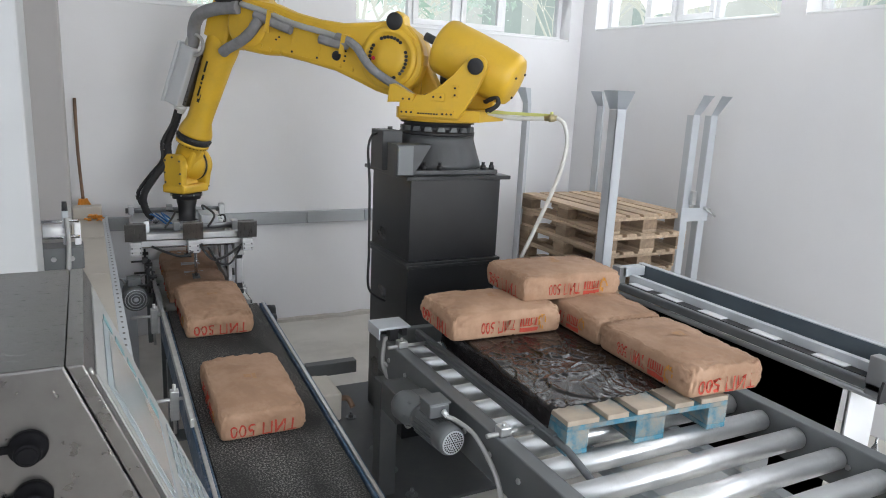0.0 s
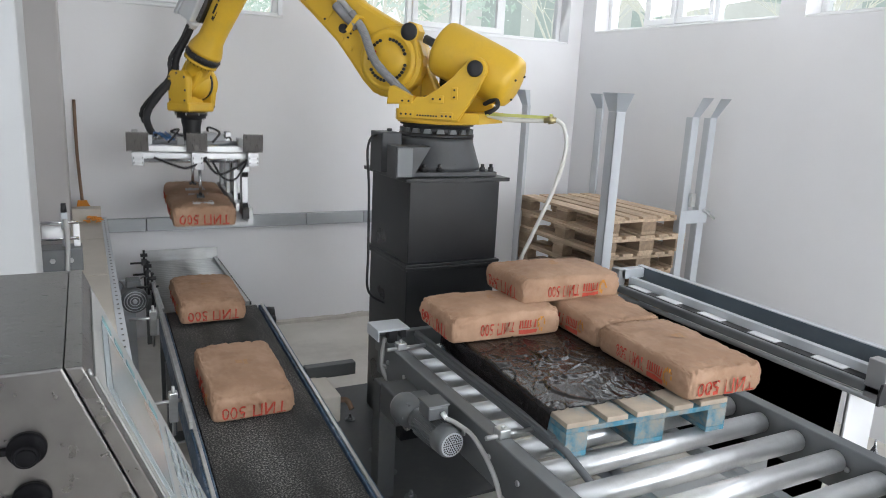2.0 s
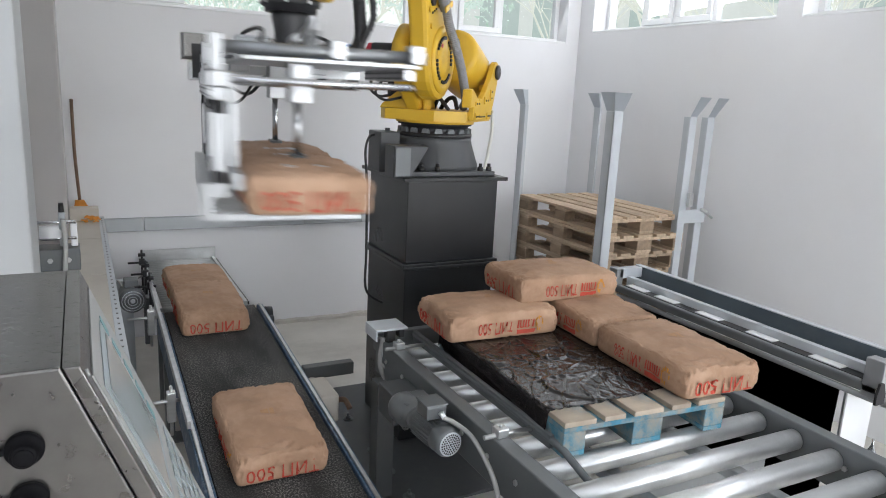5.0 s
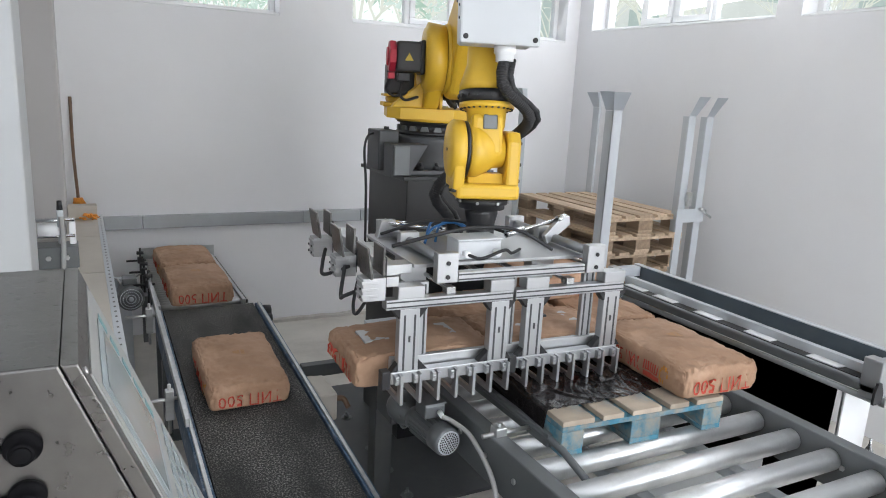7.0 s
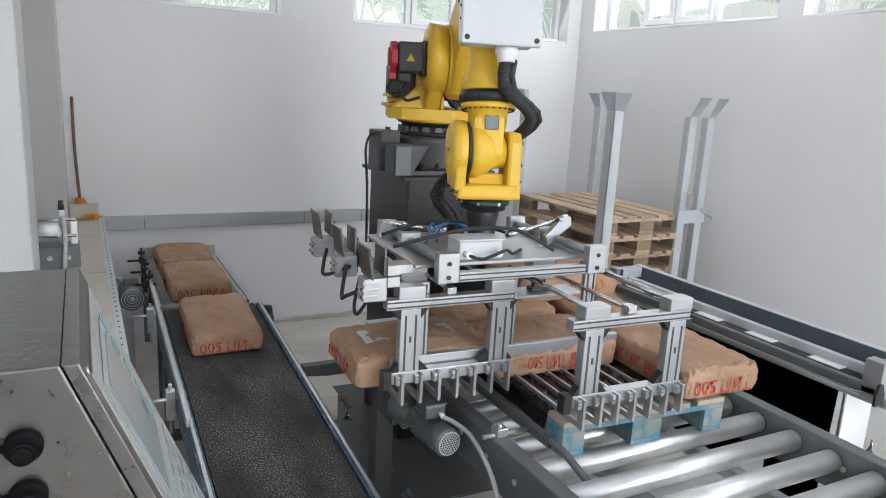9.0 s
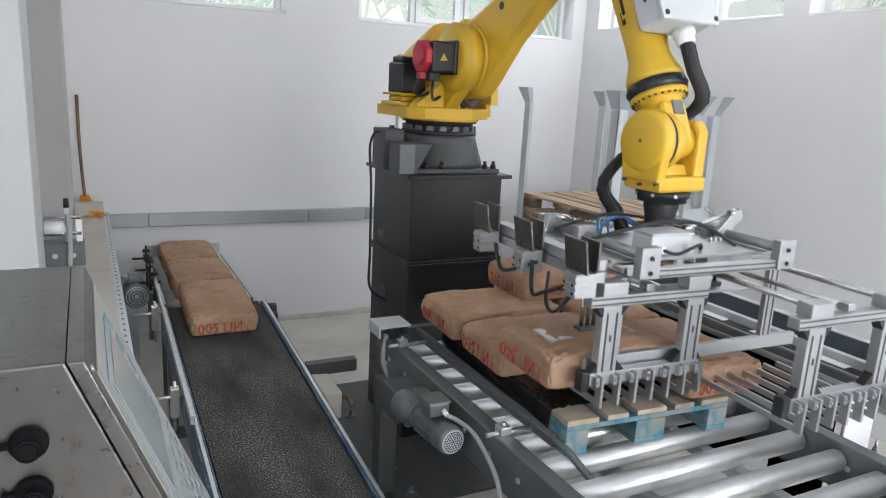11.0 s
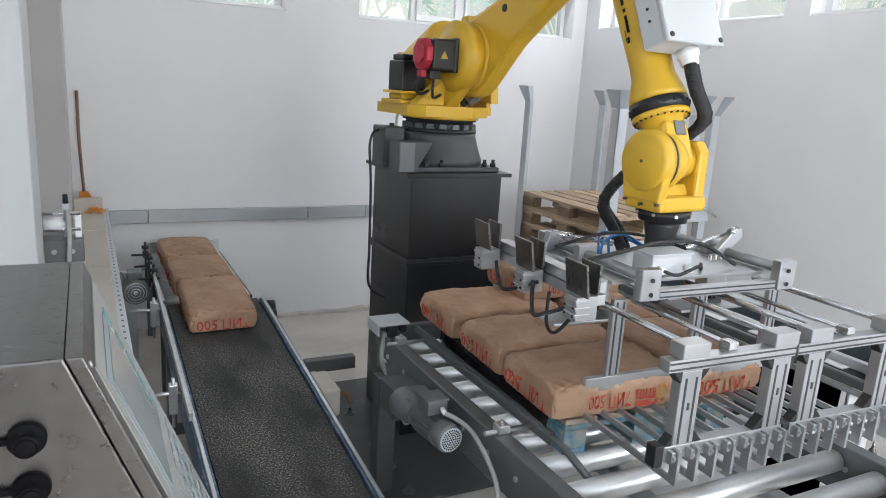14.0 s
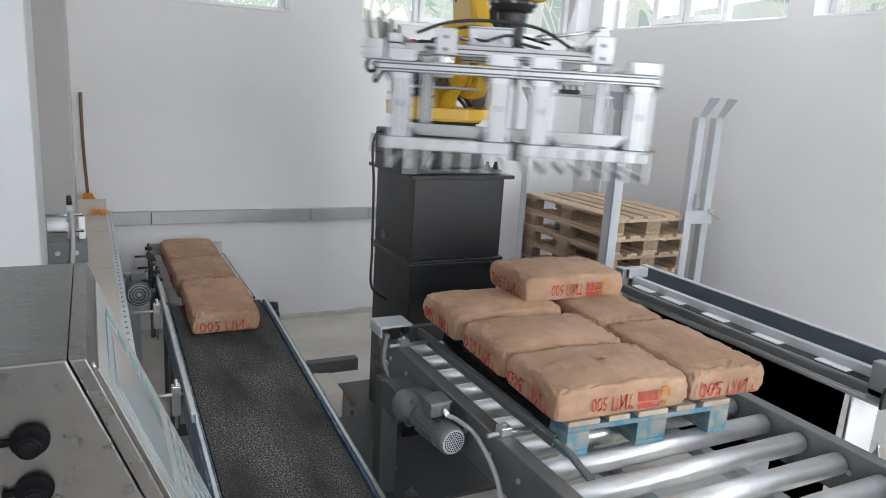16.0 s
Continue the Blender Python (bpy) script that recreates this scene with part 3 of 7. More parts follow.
def pallet_conveyor():
    c = thing("pallet_conveyor", "heavy roller conveyor with galvanised rollers in a grey steel frame", "conveyor")
    ya, yb = 0.35, 3.36
    for x0, x1 in ((FX0 - 0.035, FX0 + 0.035), (FX1 - 0.035, FX1 + 0.035)):
        bm = B()
        box(bm, x0, x1, ya, yb, PZ - 0.17, PZ + 0.03, 0.006)
        part("side_frame", bm, M_GREYPAINTED, c, "grey painted side channel")
        bm = B()
        for i in range(14):
            y = ya + 0.12 + i * 0.21
            for s in (x0 - 0.008, x1 + 0.0):
                cyl(bm, (s, y, PZ - 0.06), (s + 0.008, y, PZ - 0.06), 0.012, None, 6)
        tagged(part("bolts", bm, M_ZINC, c), kind="stuff")
    bm = B()
    cyl(bm, (FX0 + 0.04, 0, 0), (FX1 - 0.04, 0, 0), 0.045, None, 32)
    me = mesh_of("roller", bm, M_ROLLER)
    n = 16
    for i in range(n):
        part("roller", me, None, c, "", Matrix.Translation((0, 0.48 + i * 0.182, PZ - 0.045)))
    bm = B()
    for i in range(n):
        cyl(bm, (FX0 + 0.03, 0.48 + i * 0.182, PZ - 0.045), (FX1 - 0.03, 0.48 + i * 0.182, PZ - 0.045), 0.02, None, 12)
    tagged(part("axles", bm, M_BLACK, c), kind="stuff")
    for x in (1.85, 2.35):
        bm = B()
        box(bm, x - 0.03, x + 0.03, ya + 0.05, yb - 0.05, PZ - 0.175, PZ - 0.125, 0.004)
        part("long_beam", bm, M_LIGHTSTEEL, c)
    # cross beams
    for y in (0.9, 1.9, 2.9):
        bm = B()
        box(bm, FX0 + 0.036, FX1 - 0.036, y - 0.03, y + 0.03, PZ - 0.26, PZ - 0.18, 0.004)
        part("cross_beam", bm, M_LIGHTSTEEL, c)
    bm = B()
    box(bm, FX0 - 0.03, FX1 + 0.03, yb, yb + 0.05, PZ - 0.06, PZ + 0.04, 0.005)
    part("end_beam", bm, M_GREYPAINTED, c)
    for x, y in ((FX0 - 0.04, 3.22), (FX1, yb - 0.08), (FX0, 0.6), (FX1, 0.6)):
        bm = B()
        box(bm, x - 0.05, x + 0.05, y - 0.05, y + 0.05, 0.015, PZ - 0.17, 0.006)
        box(bm, x - 0.10, x + 0.10, y - 0.10, y + 0.10, 0, 0.015, 0.003)
        part("leg", bm, M_DARKPAINTED, c, "dark grey square leg")
    # side guide with bent front end, on brackets
    bm = B()
    gx = FX0 + 0.16
    gz = PZ + 0.045
    tube(bm, [(gx, 3.28, gz), (gx, 2.02, gz), (gx + 0.004, 1.92, gz - 0.012), (gx + 0.03, 1.80, gz - 0.075), (gx + 0.035, 1.76, gz - 0.095)], 0.016, 8, 1)
    box(bm, gx - 0.012, gx + 0.012, 2.0, 3.28, gz - 0.035, gz + 0.02, 0.003)
    part("side_guide", bm, M_GREYPAINTED, c, "grey bent guide rail")
    for y in (3.14, 2.13):
        bm = B()
        cyl(bm, (FX0 - 0.07, y, gz - 0.01), (gx, y, gz - 0.01), 0.01, None, 12)
        box(bm, FX0 - 0.02, FX0 + 0.03, y - 0.025, y + 0.025, PZ + 0.03, gz + 0.022, 0.004)
        cyl(bm, (FX0 + 0.005, y, gz + 0.02), (FX0 + 0.005, y, gz + 0.035), 0.009, None, 6)
        part("guide_bracket", bm, M_ZINC, c, "galvanised clamp bracket")
    # reflector plate and light barrier at the corner
    bm = B()
    box(bm, FX0 - 0.09, FX0 + 0.09, 3.22, 3.38, PZ + 0.10, PZ + 0.112, 0.003)
    box(bm, FX0 - 0.09, FX0 - 0.082, 3.22, 3.38, PZ + 0.05, PZ + 0.10, 0.002)
    part("sensor_cover", bm, M_LIGHTSTEEL, c, "grey sheet cover over a sensor")
    bm = B()
    box(bm, FX0 - 0.02, FX0 + 0.03, 3.24, 3.29, PZ + 0.02, PZ + 0.098, 0.004)
    box(bm, FX0 + 0.05, FX0 + 0.08, 3.24, 3.30, PZ + 0.05, PZ + 0.095, 0.004)
    part("light_barrier", bm, M_BLACK, c, "small dark light barrier")
    return c


def gear_motor():
    g = thing("gear_motor", "grey geared electric motor hung on the conveyor side", "motor", Matrix.Translation((1.262, 2.43, 0.79)) @ Matrix.Scale(0.84, 4))
    axis = pose(0, 0, 0, 90, 0, 6)
    bm = B()
    lathe(bm, [(0.035, -0.17), (0.062, -0.165), (0.068, -0.12), (0.068, 0.06), (0.074, 0.065), (0.074, 0.14), (0.066, 0.155), (0.05, 0.156)], axis, 32)
    part("motor_body", bm, M_GREYPAINTED, g)
    bm = B()
    for i in range(24):
        t = 2 * math.pi * i / 24
        box(bm, -0.0015, 0.0015, 0.068, 0.0765, -0.11, 0.06, 0, axis @ Matrix.Rotation(t, 4, 'Z'))
    tagged(part("cooling_fins", bm, M_GREYPAINTED, g), kind="stuff")
    bm = B()
    lathe(bm, [(0.062, 0.157), (0.062, 0.160)], axis, 32)
    part("fan_grille", bm, M_LIGHTSTEEL, g, "pale round fan grille")
    bm = B()
    for r, k in ((0.0, 1), (0.014, 6), (0.026, 12), (0.038, 18), (0.05, 24)):
        for i in range(k):
            t = 2 * math.pi * i / k
            cyl(bm, axis @ Vector((r * math.cos(t), r * math.sin(t), 0.1602)), axis @ Vector((r * math.cos(t), r * math.sin(t), 0.1615)), 0.0048 if r else 0.006, None, 6)
    tagged(part("grille_holes", bm, M_BLACK, g), kind="stuff")
    bm = B()
    box(bm, -0.055, 0.055, -0.03, 0.09, 0.075, 0.145, 0.008)
    box(bm, -0.06, 0.06, -0.036, 0.096, 0.145, 0.156, 0.004)
    part("terminal_box", bm, M_GREYPAINTED, g, "grey terminal box")
    bm = B()
    lathe(bm, [(0.03, -0.36), (0.07, -0.35), (0.085, -0.32), (0.085, -0.22), (0.06, -0.18), (0.06, -0.165)], axis, 24)
    box(bm, -0.075, 0.10, 0.20, 0.34, -0.075, 0.075, 0.015)
    for i in range(6):
        t = 2 * math.pi * i / 6
        cyl(bm, axis @ Vector((0.07 * math.cos(t), 0.07 * math.sin(t), -0.215)), axis @ Vector((0.07 * math.cos(t), 0.07 * math.sin(t), -0.20)), 0.008, None, 6)
    part("gearbox", bm, M_GREYPAINTED, g, "cast gearbox with bolts")
    bm = B()
    cyl(bm, (0.02, -0.036, 0.11), (0.02, -0.075, 0.10), 0.014, 0.012, 12)
    part("cable_gland", bm, M_FRAME, g, "white cable gland")
    bm = B()
    tube(bm, [(0.02, -0.07, 0.10), (0.06, -0.12, 0.085), (0.09, -0.25, 0.06), (0.07, -0.48, -0.02), (0.03, -0.62, -0.14), (0.02, -0.68, -0.40), (0.02, -0.66, -0.66)], 0.012)
    part("cable", bm, M_CABLE, g, "grey cable")
    bm = B()
    box(bm, 0.02, 0.15, 0.10, 0.38, -0.09, -0.07, 0.004)
    box(bm, -0.05, 0.12, 0.40, 0.62, -0.16, 0.02, 0.008)
    part("mounting_plate", bm, M_DARKPAINTED, g)
    return g


def conduit():
    for pts, r in (([(FX0 - 0.03, 3.27, PZ + 0.05), (FX0 - 0.05, 3.25, PZ - 0.10), (FX0 - 0.01, 3.17, PZ - 0.22), (FX0 - 0.06, 2.95, PZ - 0.26), (1.29, 2.74, 0.70), (1.285, 2.64, 0.78)], 0.013),
                   ([(FX0 - 0.05, 3.25, PZ - 0.09), (FX0 + 0.03, 3.16, PZ - 0.15), (FX0 + 0.0, 3.10, PZ - 0.25), (FX0 - 0.05, 2.92, PZ - 0.3), (1.31, 2.74, 0.68), (1.30, 2.64, 0.76)], 0.010)):
        bm = B()
        tube(bm, pts, r)
        tagged(part("cable", bm, M_CABLE), "grey cable hanging from the sensor corner of the conveyor", "cable", "sensor cables")
    bm = B()
    box(bm, 1.06, FX0 - 0.04, 3.68, 3.74, 0.54, 0.615, 0.004)
    tagged(part("tie_beam", bm, M_DARKPAINTED), "dark steel beam tying the conveyors together", "beam")


belt_conveyor()
roller_conveyor()
pallet_conveyor()
gear_motor()
conduit()


# ---- pallets ----
def pallet(name, label, m, mats, group=""):
    """A pallet 0.8 by 1.2 m; its long side runs along y, its top lies at z = 0.144."""
    top, block, low = mats
    p = thing(name, label, "pallet", m, group)
    boards = {}

    def board(nm, w, l, h, mat, x, y, z):
        key = (w, l, h, mat.name)
        if key not in boards:
            bm = B()
            box(bm, -w / 2, w / 2, -l / 2, l / 2, -h / 2, h / 2, 0.003)
            boards[key] = mesh_of(nm, bm, mat)
        part(nm, boards[key], None, p, "", Matrix.Translation((x, y, z)))
    for x, w in ((-0.3275, 0.145), (-0.165, 0.10), (0, 0.145), (0.165, 0.10), (0.3275, 0.145)):
        board("deck_board", w, 1.2, 0.022, top, x, 0, 0.133)
    for y in (-0.5275, 0, 0.5275):
        board("stringer_board", 0.8, 0.145, 0.022, low, 0, y, 0.111)
        for x, w in ((-0.35, 0.1), (0, 0.145), (0.35, 0.1)):
            board("block", w, 0.145, 0.078, block, x, y, 0.061)
    for x, w in ((-0.35, 0.1), (0, 0.145), (0.35, 0.1)):
        board("skid_board", w, 1.2, 0.022, low, x, 0, 0.011)
    return p


PX, PY = 2.0, 2.51
load_pallet = pallet("pallet", "wooden pallet with worn blue paint on the conveyor", pose(PX, PY, PZ, 0, 0, -3.5), (M_BLUEWOOD := material("blue_tinged_pine", (0.36, 0.30, 0.235), 0.8, 0, 0.25, 6.0, 0.4, 30, (0.10, 0.24, 0.30), 0.7, 4.0, per_object=0.15), M_BLUE, M_BLUE))


def film():
    bm = B()
    nx, ny = 110, 150
    x0, x1, y0, y1 = -0.47, 0.30, -0.49, 0.58
    grid = []
    for j in range(ny + 1):
        row = []
        for i in range(nx + 1):
            u, v = i / nx, j / ny
            x, y = x0 + (x1 - x0) * u, y0 + (y1 - y0) * v
            y += (0.02 * noise.noise((x * 6, 0, 2)) + 0.12 * max(0, u - 0.5)) * (1 - v)
            patch = max(0.0, min(1.0, 0.5 + 2.2 * noise.noise((x * 3.1, y * 2.6, 5)) + 0.5 * (0.5 - v)))
            n = noise.noise((x * 4, y * 4, 1)) * 0.002
            n += max(0, 0.05 - abs(noise.noise((x * 3 + 1.5 * y, y * 2.2 - 2 * x, 4)))) * 0.16
            n += max(0, 0.045 - abs(noise.noise((x * 6 - 4 * y, y * 5 + 2 * x, 8)))) * 0.14
            n += patch * max(0, 0.12 - abs(noise.noise((x * 12 + 5 * y, y * 10 - 7 * x, 9)))) * 0.06
            n += patch * max(0, 0.09 - abs(noise.noise((x * 22 - 9 * y, y * 17 + 8 * x, 2)))) * 0.05
            z = 0.146 + max(0.0005, n)
            if x < -0.40:
                d = -0.40 - x
                z -= 1.7 * d + 0.01 * noise.noise((0, y * 14, 7))
                x = -0.404 - 0.18 * d
            row.append(bm.verts.new((x, y, z)))
        grid.append(row)
    for j in range(ny):
        for i in range(nx):
            f = bm.faces.new((grid[j][i], grid[j][i + 1], grid[j + 1][i + 1], grid[j + 1][i]))
            f.smooth = True
    ob = tagged(part("plastic_sheet", bm, M_FILM, None, "", pose(PX, PY, PZ, 0, 0, -3.5)), "crumpled glossy black plastic film laid over the pallet", "plastic sheet")
    mod = ob.modifiers.new("thickness", 'SOLIDIFY')
    mod.thickness = 0.001


film()


def pallet_magazine():
    """Corner posts with flared tops, and the stack of empty pallets between them."""
    for x, y, ax, ay in ((3.415, 4.0, -1, -1), (3.49, 5.25, -1, 1), (4.31, 5.25, -1, 1)):
        mag = thing("corner_post", "light grey steel angle post with a flared top", "post", Matrix.Translation((x, y, 0)), "corner posts")
        s = 0.085
        bm = B()
        box(bm, -s / 2 if ax > 0 else -s / 2, s / 2, (-s / 2 if ay < 0 else s / 2 - 0.008), (-s / 2 + 0.008 if ay < 0 else s / 2), 0.01, 2.12, 0.002)
        box(bm, -s / 2, -s / 2 + 0.008, -s / 2, s / 2, 0.01, 2.118, 0.002)
        part("angle_profile", bm, M_LIGHTSTEEL, mag)
        bm = B()
        y_ = -s / 2 if ay < 0 else s / 2
        v = [bm.verts.new(q) for q in ((-s / 2, y_, 2.12), (s / 2, y_, 2.12), (s / 2 + 0.02, y_ + 0.05 * ay, 2.25), (-s / 2 - 0.05, y_ + 0.05 * ay, 2.25))]
        bm.faces.new(v)
        w = [bm.verts.new(q) for q in ((-s / 2, y_, 2.12), (-s / 2, -y_, 2.12), (-s / 2 - 0.05, -y_ - 0.02 * ay, 2.25), (-s / 2 - 0.05, y_ + 0.05 * ay, 2.25))]
        bm.faces.new(w)
        bmesh.ops.solidify(bm, geom=bm.faces[:], thickness=0.007)
        part("flared_top", bm, M_LIGHTSTEEL, mag)
        bm = B()
        box(bm, -0.09, 0.09, -0.09, 0.09, 0, 0.012, 0.002)
        part("foot_plate", bm, M_LIGHTSTEEL, mag)
    mag = thing("corner_post", "pair of pale grey steel strips joined by a latch plate", "post", Matrix.Translation((4.36, 4.05, 0)), "corner posts")
    for dx in (-0.12, 0.07):
        bm = B()
        box(bm, dx - 0.036, dx + 0.036, -0.006, 0.002, 0.01, 2.10, 0.002)
        box(bm, dx - 0.036, dx - 0.028, 0.002, 0.06, 0.01, 2.098, 0.002)
        part("strip", bm, M_LIGHTSTEEL, mag)
        bm = B()
        bm.faces.new([bm.verts.new(q) for q in ((dx - 0.036, -0.004, 2.10), (dx + 0.036, -0.004, 2.10), (dx + 0.085, -0.08, 2.25), (dx - 0.03, -0.08, 2.25))])
        bmesh.ops.solidify(bm, geom=bm.faces[:], thickness=0.007)
        part("flared_top", bm, M_LIGHTSTEEL, mag)
    bm = B()
    box(bm, -0.17, 0.125, -0.016, -0.008, 1.26, 1.37, 0.003)
    part("latch_plate", bm, M_LIGHTSTEEL, mag)
    bm = B()
    box(bm, -0.105, -0.06, -0.05, -0.018, 1.40, 1.51, 0.004)
    cyl(bm, (0.08, -0.03, 1.36), (0.17, -0.05, 1.30), 0.01, None, 10)
    cyl(bm, (0.06, -0.03, 1.37), (0.12, -0.03, 1.35), 0.014, None, 10)
    part("latch", bm, M_ZINC, mag, "galvanised latch")
    # low frame that carries the stack
    base = thing("pallet_magazine_base", "low grey steel frame carrying a stack of empty pallets", "frame")
    for x0, x1, y0, y1 in ((3.42, 3.50, 4.05, 5.2), (4.20, 4.28, 4.05, 5.2), (3.50, 4.20, 4.05, 4.13), (3.50, 4.20, 5.12, 5.2)):
        bm = B()
        box(bm, x0, x1, y0, y1, 0.36, 0.46, 0.004)
        part("beam", bm, M_GREYPAINTED, base)
    for x in (3.46, 4.24):
        for y in (4.09, 5.16):
            bm = B()
            box(bm, x - 0.04, x + 0.04, y - 0.04, y + 0.04, 0, 0.36, 0.004)
            part("leg", bm, M_GREYPAINTED, base)
    rnd = random.Random(4)
    first = None
    for i in range(6):
        m = pose(3.90 + rnd.uniform(-.012, .012), 4.665 + rnd.uniform(-.02, .02), 0.46 + 0.1445 * i, 0, 0, rnd.uniform(-1.2, 1.2))
        if first is None:
            first = pallet("pallet", "weathered wooden pallet in a stack", m, (M_WOOD, M_WOODDARK, M_WOOD), "stacked pallets")
        else:
            copy_thing(first, m)


pallet_magazine()


# ---- side beam with black curtain ----
def side_barrier():
    s = thing("side_barrier", "long grey steel gantry with a dark rail and a black skirt", "barrier", Matrix.Translation((0.96, 0.02, 0)) @ Matrix.Diagonal((0.72, 1, 1, 1)))
    y0, y1 = 1.70, 3.52
    bm = B()
    box(bm, 3.335, 3.37, y0 - 0.1, y1 + 0.02, 0.97, 1.095, 0.003)
    part("outer_beam", bm, M_DARKBLUE, s, "dark blue-grey outer beam")
    bm = B()
    box(bm, 3.328, 3.385, y0 - 0.1, y1 + 0.02, 1.0955, 1.102, 0.002)
    part("beam_lip", bm, M_LIGHTSTEEL, s, "pale steel lip")
    bm = B()
    box(bm, 3.06, 3.327, y1 - 0.05, y1 + 0.02, 1.03, 1.095, 0.004)
    part("end_plate", bm, M_LIGHTSTEEL, s)
    bm = B()
    box(bm, 3.10, 3.327, y0, y0 + 0.09, 0.99, 1.075, 0.004)
    part("end_plate", bm, M_LIGHTSTEEL, s)
    bm = B()
    box(bm, 3.20, 3.327, y0 + 0.091, y1 - 0.051, 0.972, 0.982, 0.002)
    part("tray_floor", bm, M_DARKBLUE, s)
    bm = B()
    box(bm, 3.145, 3.199, y0 + 0.091, y1 - 0.051, 0.975, 1.045, 0.003)
    part("inner_beam", bm, M_LIGHTSTEEL, s, "pale steel inner beam")
    bm = B()
    box(bm, 3.055, 3.144, y0 + 0.02, y1 - 0.1, 0.985, 1.0, 0.002)
    part("dark_rail", bm, M_BLACKSTEEL, s, "greasy black rail")
    bm = B()
    box(bm, 3.00, 3.054, y0 - 0.02, y1 - 0.06, 0.95, 1.0, 0.012)
    part("guide_bar", bm, M_GREYPAINTED, s, "worn grey guide bar")
    bm = B()
    cyl(bm, (3.015, y0 - 0.02, 0.93), (3.015, y1 - 0.08, 0.93), 0.016, None, 12)
    part("guide_shaft", bm, M_GREYSHAFT, s, "greasy steel guide shaft")
    for y in (1.98, 2.36, 2.72, 3.06, 3.32):
        bm = B()
        box(bm, 3.06, 3.142, y - 0.085, y + 0.085, 1.0005, 1.006, 0.002)
        part("pad_strip", bm, M_FRAME, s, "white sliding strip")
    bm = B()
    box(bm, 3.02, 3.10, y1 - 0.05, y1 + 0.03, 0.98, 1.10, 0.005)
    part("clamp_block", bm, M_ALU, s)
    bm = B()
    bm.faces.new([bm.verts.new(q) for q in ((3.02, 1.86, 0.94), (3.02, 3.4, 0.94), (3.02, 3.4, 0.25), (3.02, 1.88, 0.25))])
    bmesh.ops.solidify(bm, geom=bm.faces[:], thickness=0.006)
    part("skirt", bm, M_BLACKMATT, s, "black rubber skirt")
    bm = B()
    box(bm, 3.0, 3.09, y0 - 0.03, y0 + 0.06, 0.93, 1.12, 0.006)
    part("clamp_block", bm, M_ALU, s)
    bm = B()
    prism(bm, [(2.935, 0.93), (3.02, 0.93), (3.02, 0.98), (2.99, 1.03), (2.955, 1.03), (2.935, 0.98)], y0 - 0.045, y0 - 0.033)
    part("pivot_plate", bm, M_BLACK, s, "black pivot plate")
    bm = B()
    box(bm, 3.06, 3.2, y0 - 0.045, y0 - 0.015, 0.90, 0.95, 0.004)
    box(bm, 3.17, 3.21, y0 - 0.06, y0 - 0.02, 0.88, 0.96, 0.004)
    part("bracket", bm, M_ZINC, s)
    bm = B()
    box(bm, 3.06, 3.36, 1.835, 1.845, 0.2, 0.985, 0.002)
    part("side_panel", bm, M_FRAME, s, "white end panel")
    for y in (1.9, 3.4):
        bm = B()
        box(bm, 3.26, 3.34, y - 0.04, y + 0.04, 0.01, 0.985, 0.004)
        box(bm, 3.2, 3.4, y - 0.08, y + 0.08, 0, 0.01, 0.002)
        part("leg", bm, M_LIGHTSTEEL, s)
    bm = B()
    prism(bm, [(0, 0), (0.06, 0), (0.46, 0.72), (0.40, 0.72)], 0, 0.05)
    part("brace", bm, M_LIGHTSTEEL, s, "pale diagonal brace", Matrix.Translation((3.02, 1.62, 0.26)))
    bm = B()
    tube(bm, [(3.19, y0 - 0.04, 0.9), (3.16, y0 - 0.06, 0.82), (3.21, y0 - 0.06, 0.78), (3.23, y0 - 0.05, 0.86), (3.2, y0 - 0.04, 0.9)], 0.004)
    part("wire", bm, M_FRAME, s)
    bm = B()
    lathe(bm, [(0.008, 0), (0.02, 0.02), (0.02, 0.07), (0.006, 0.1), (0.006, 0.13)], pose(3.0, 1.66, 0.63))
    cyl(bm, (2.96, 1.66, 0.61), (3.05, 1.66, 0.63), 0.008, None, 8)
    part("air_nozzle", bm, M_CHROME, s, "small metal air fitting")


M_DARKBLUE = material("dark_blue_grey_paint", (0.09, 0.115, 0.135), 0.45, 0.1, 0.12, 3.0, 0.05, 50, (0.18, 0.19, 0.2), 0.3, 5.0)
M_GREYSHAFT = material("grey_shaft", (0.30, 0.31, 0.32), 0.35, 0.8, 0.05, 9.0)
M_BLACKMATT = material("black_matt_rubber", (0.016, 0.016, 0.018), 0.6, 0, 0.2, 5.0)
side_barrier()


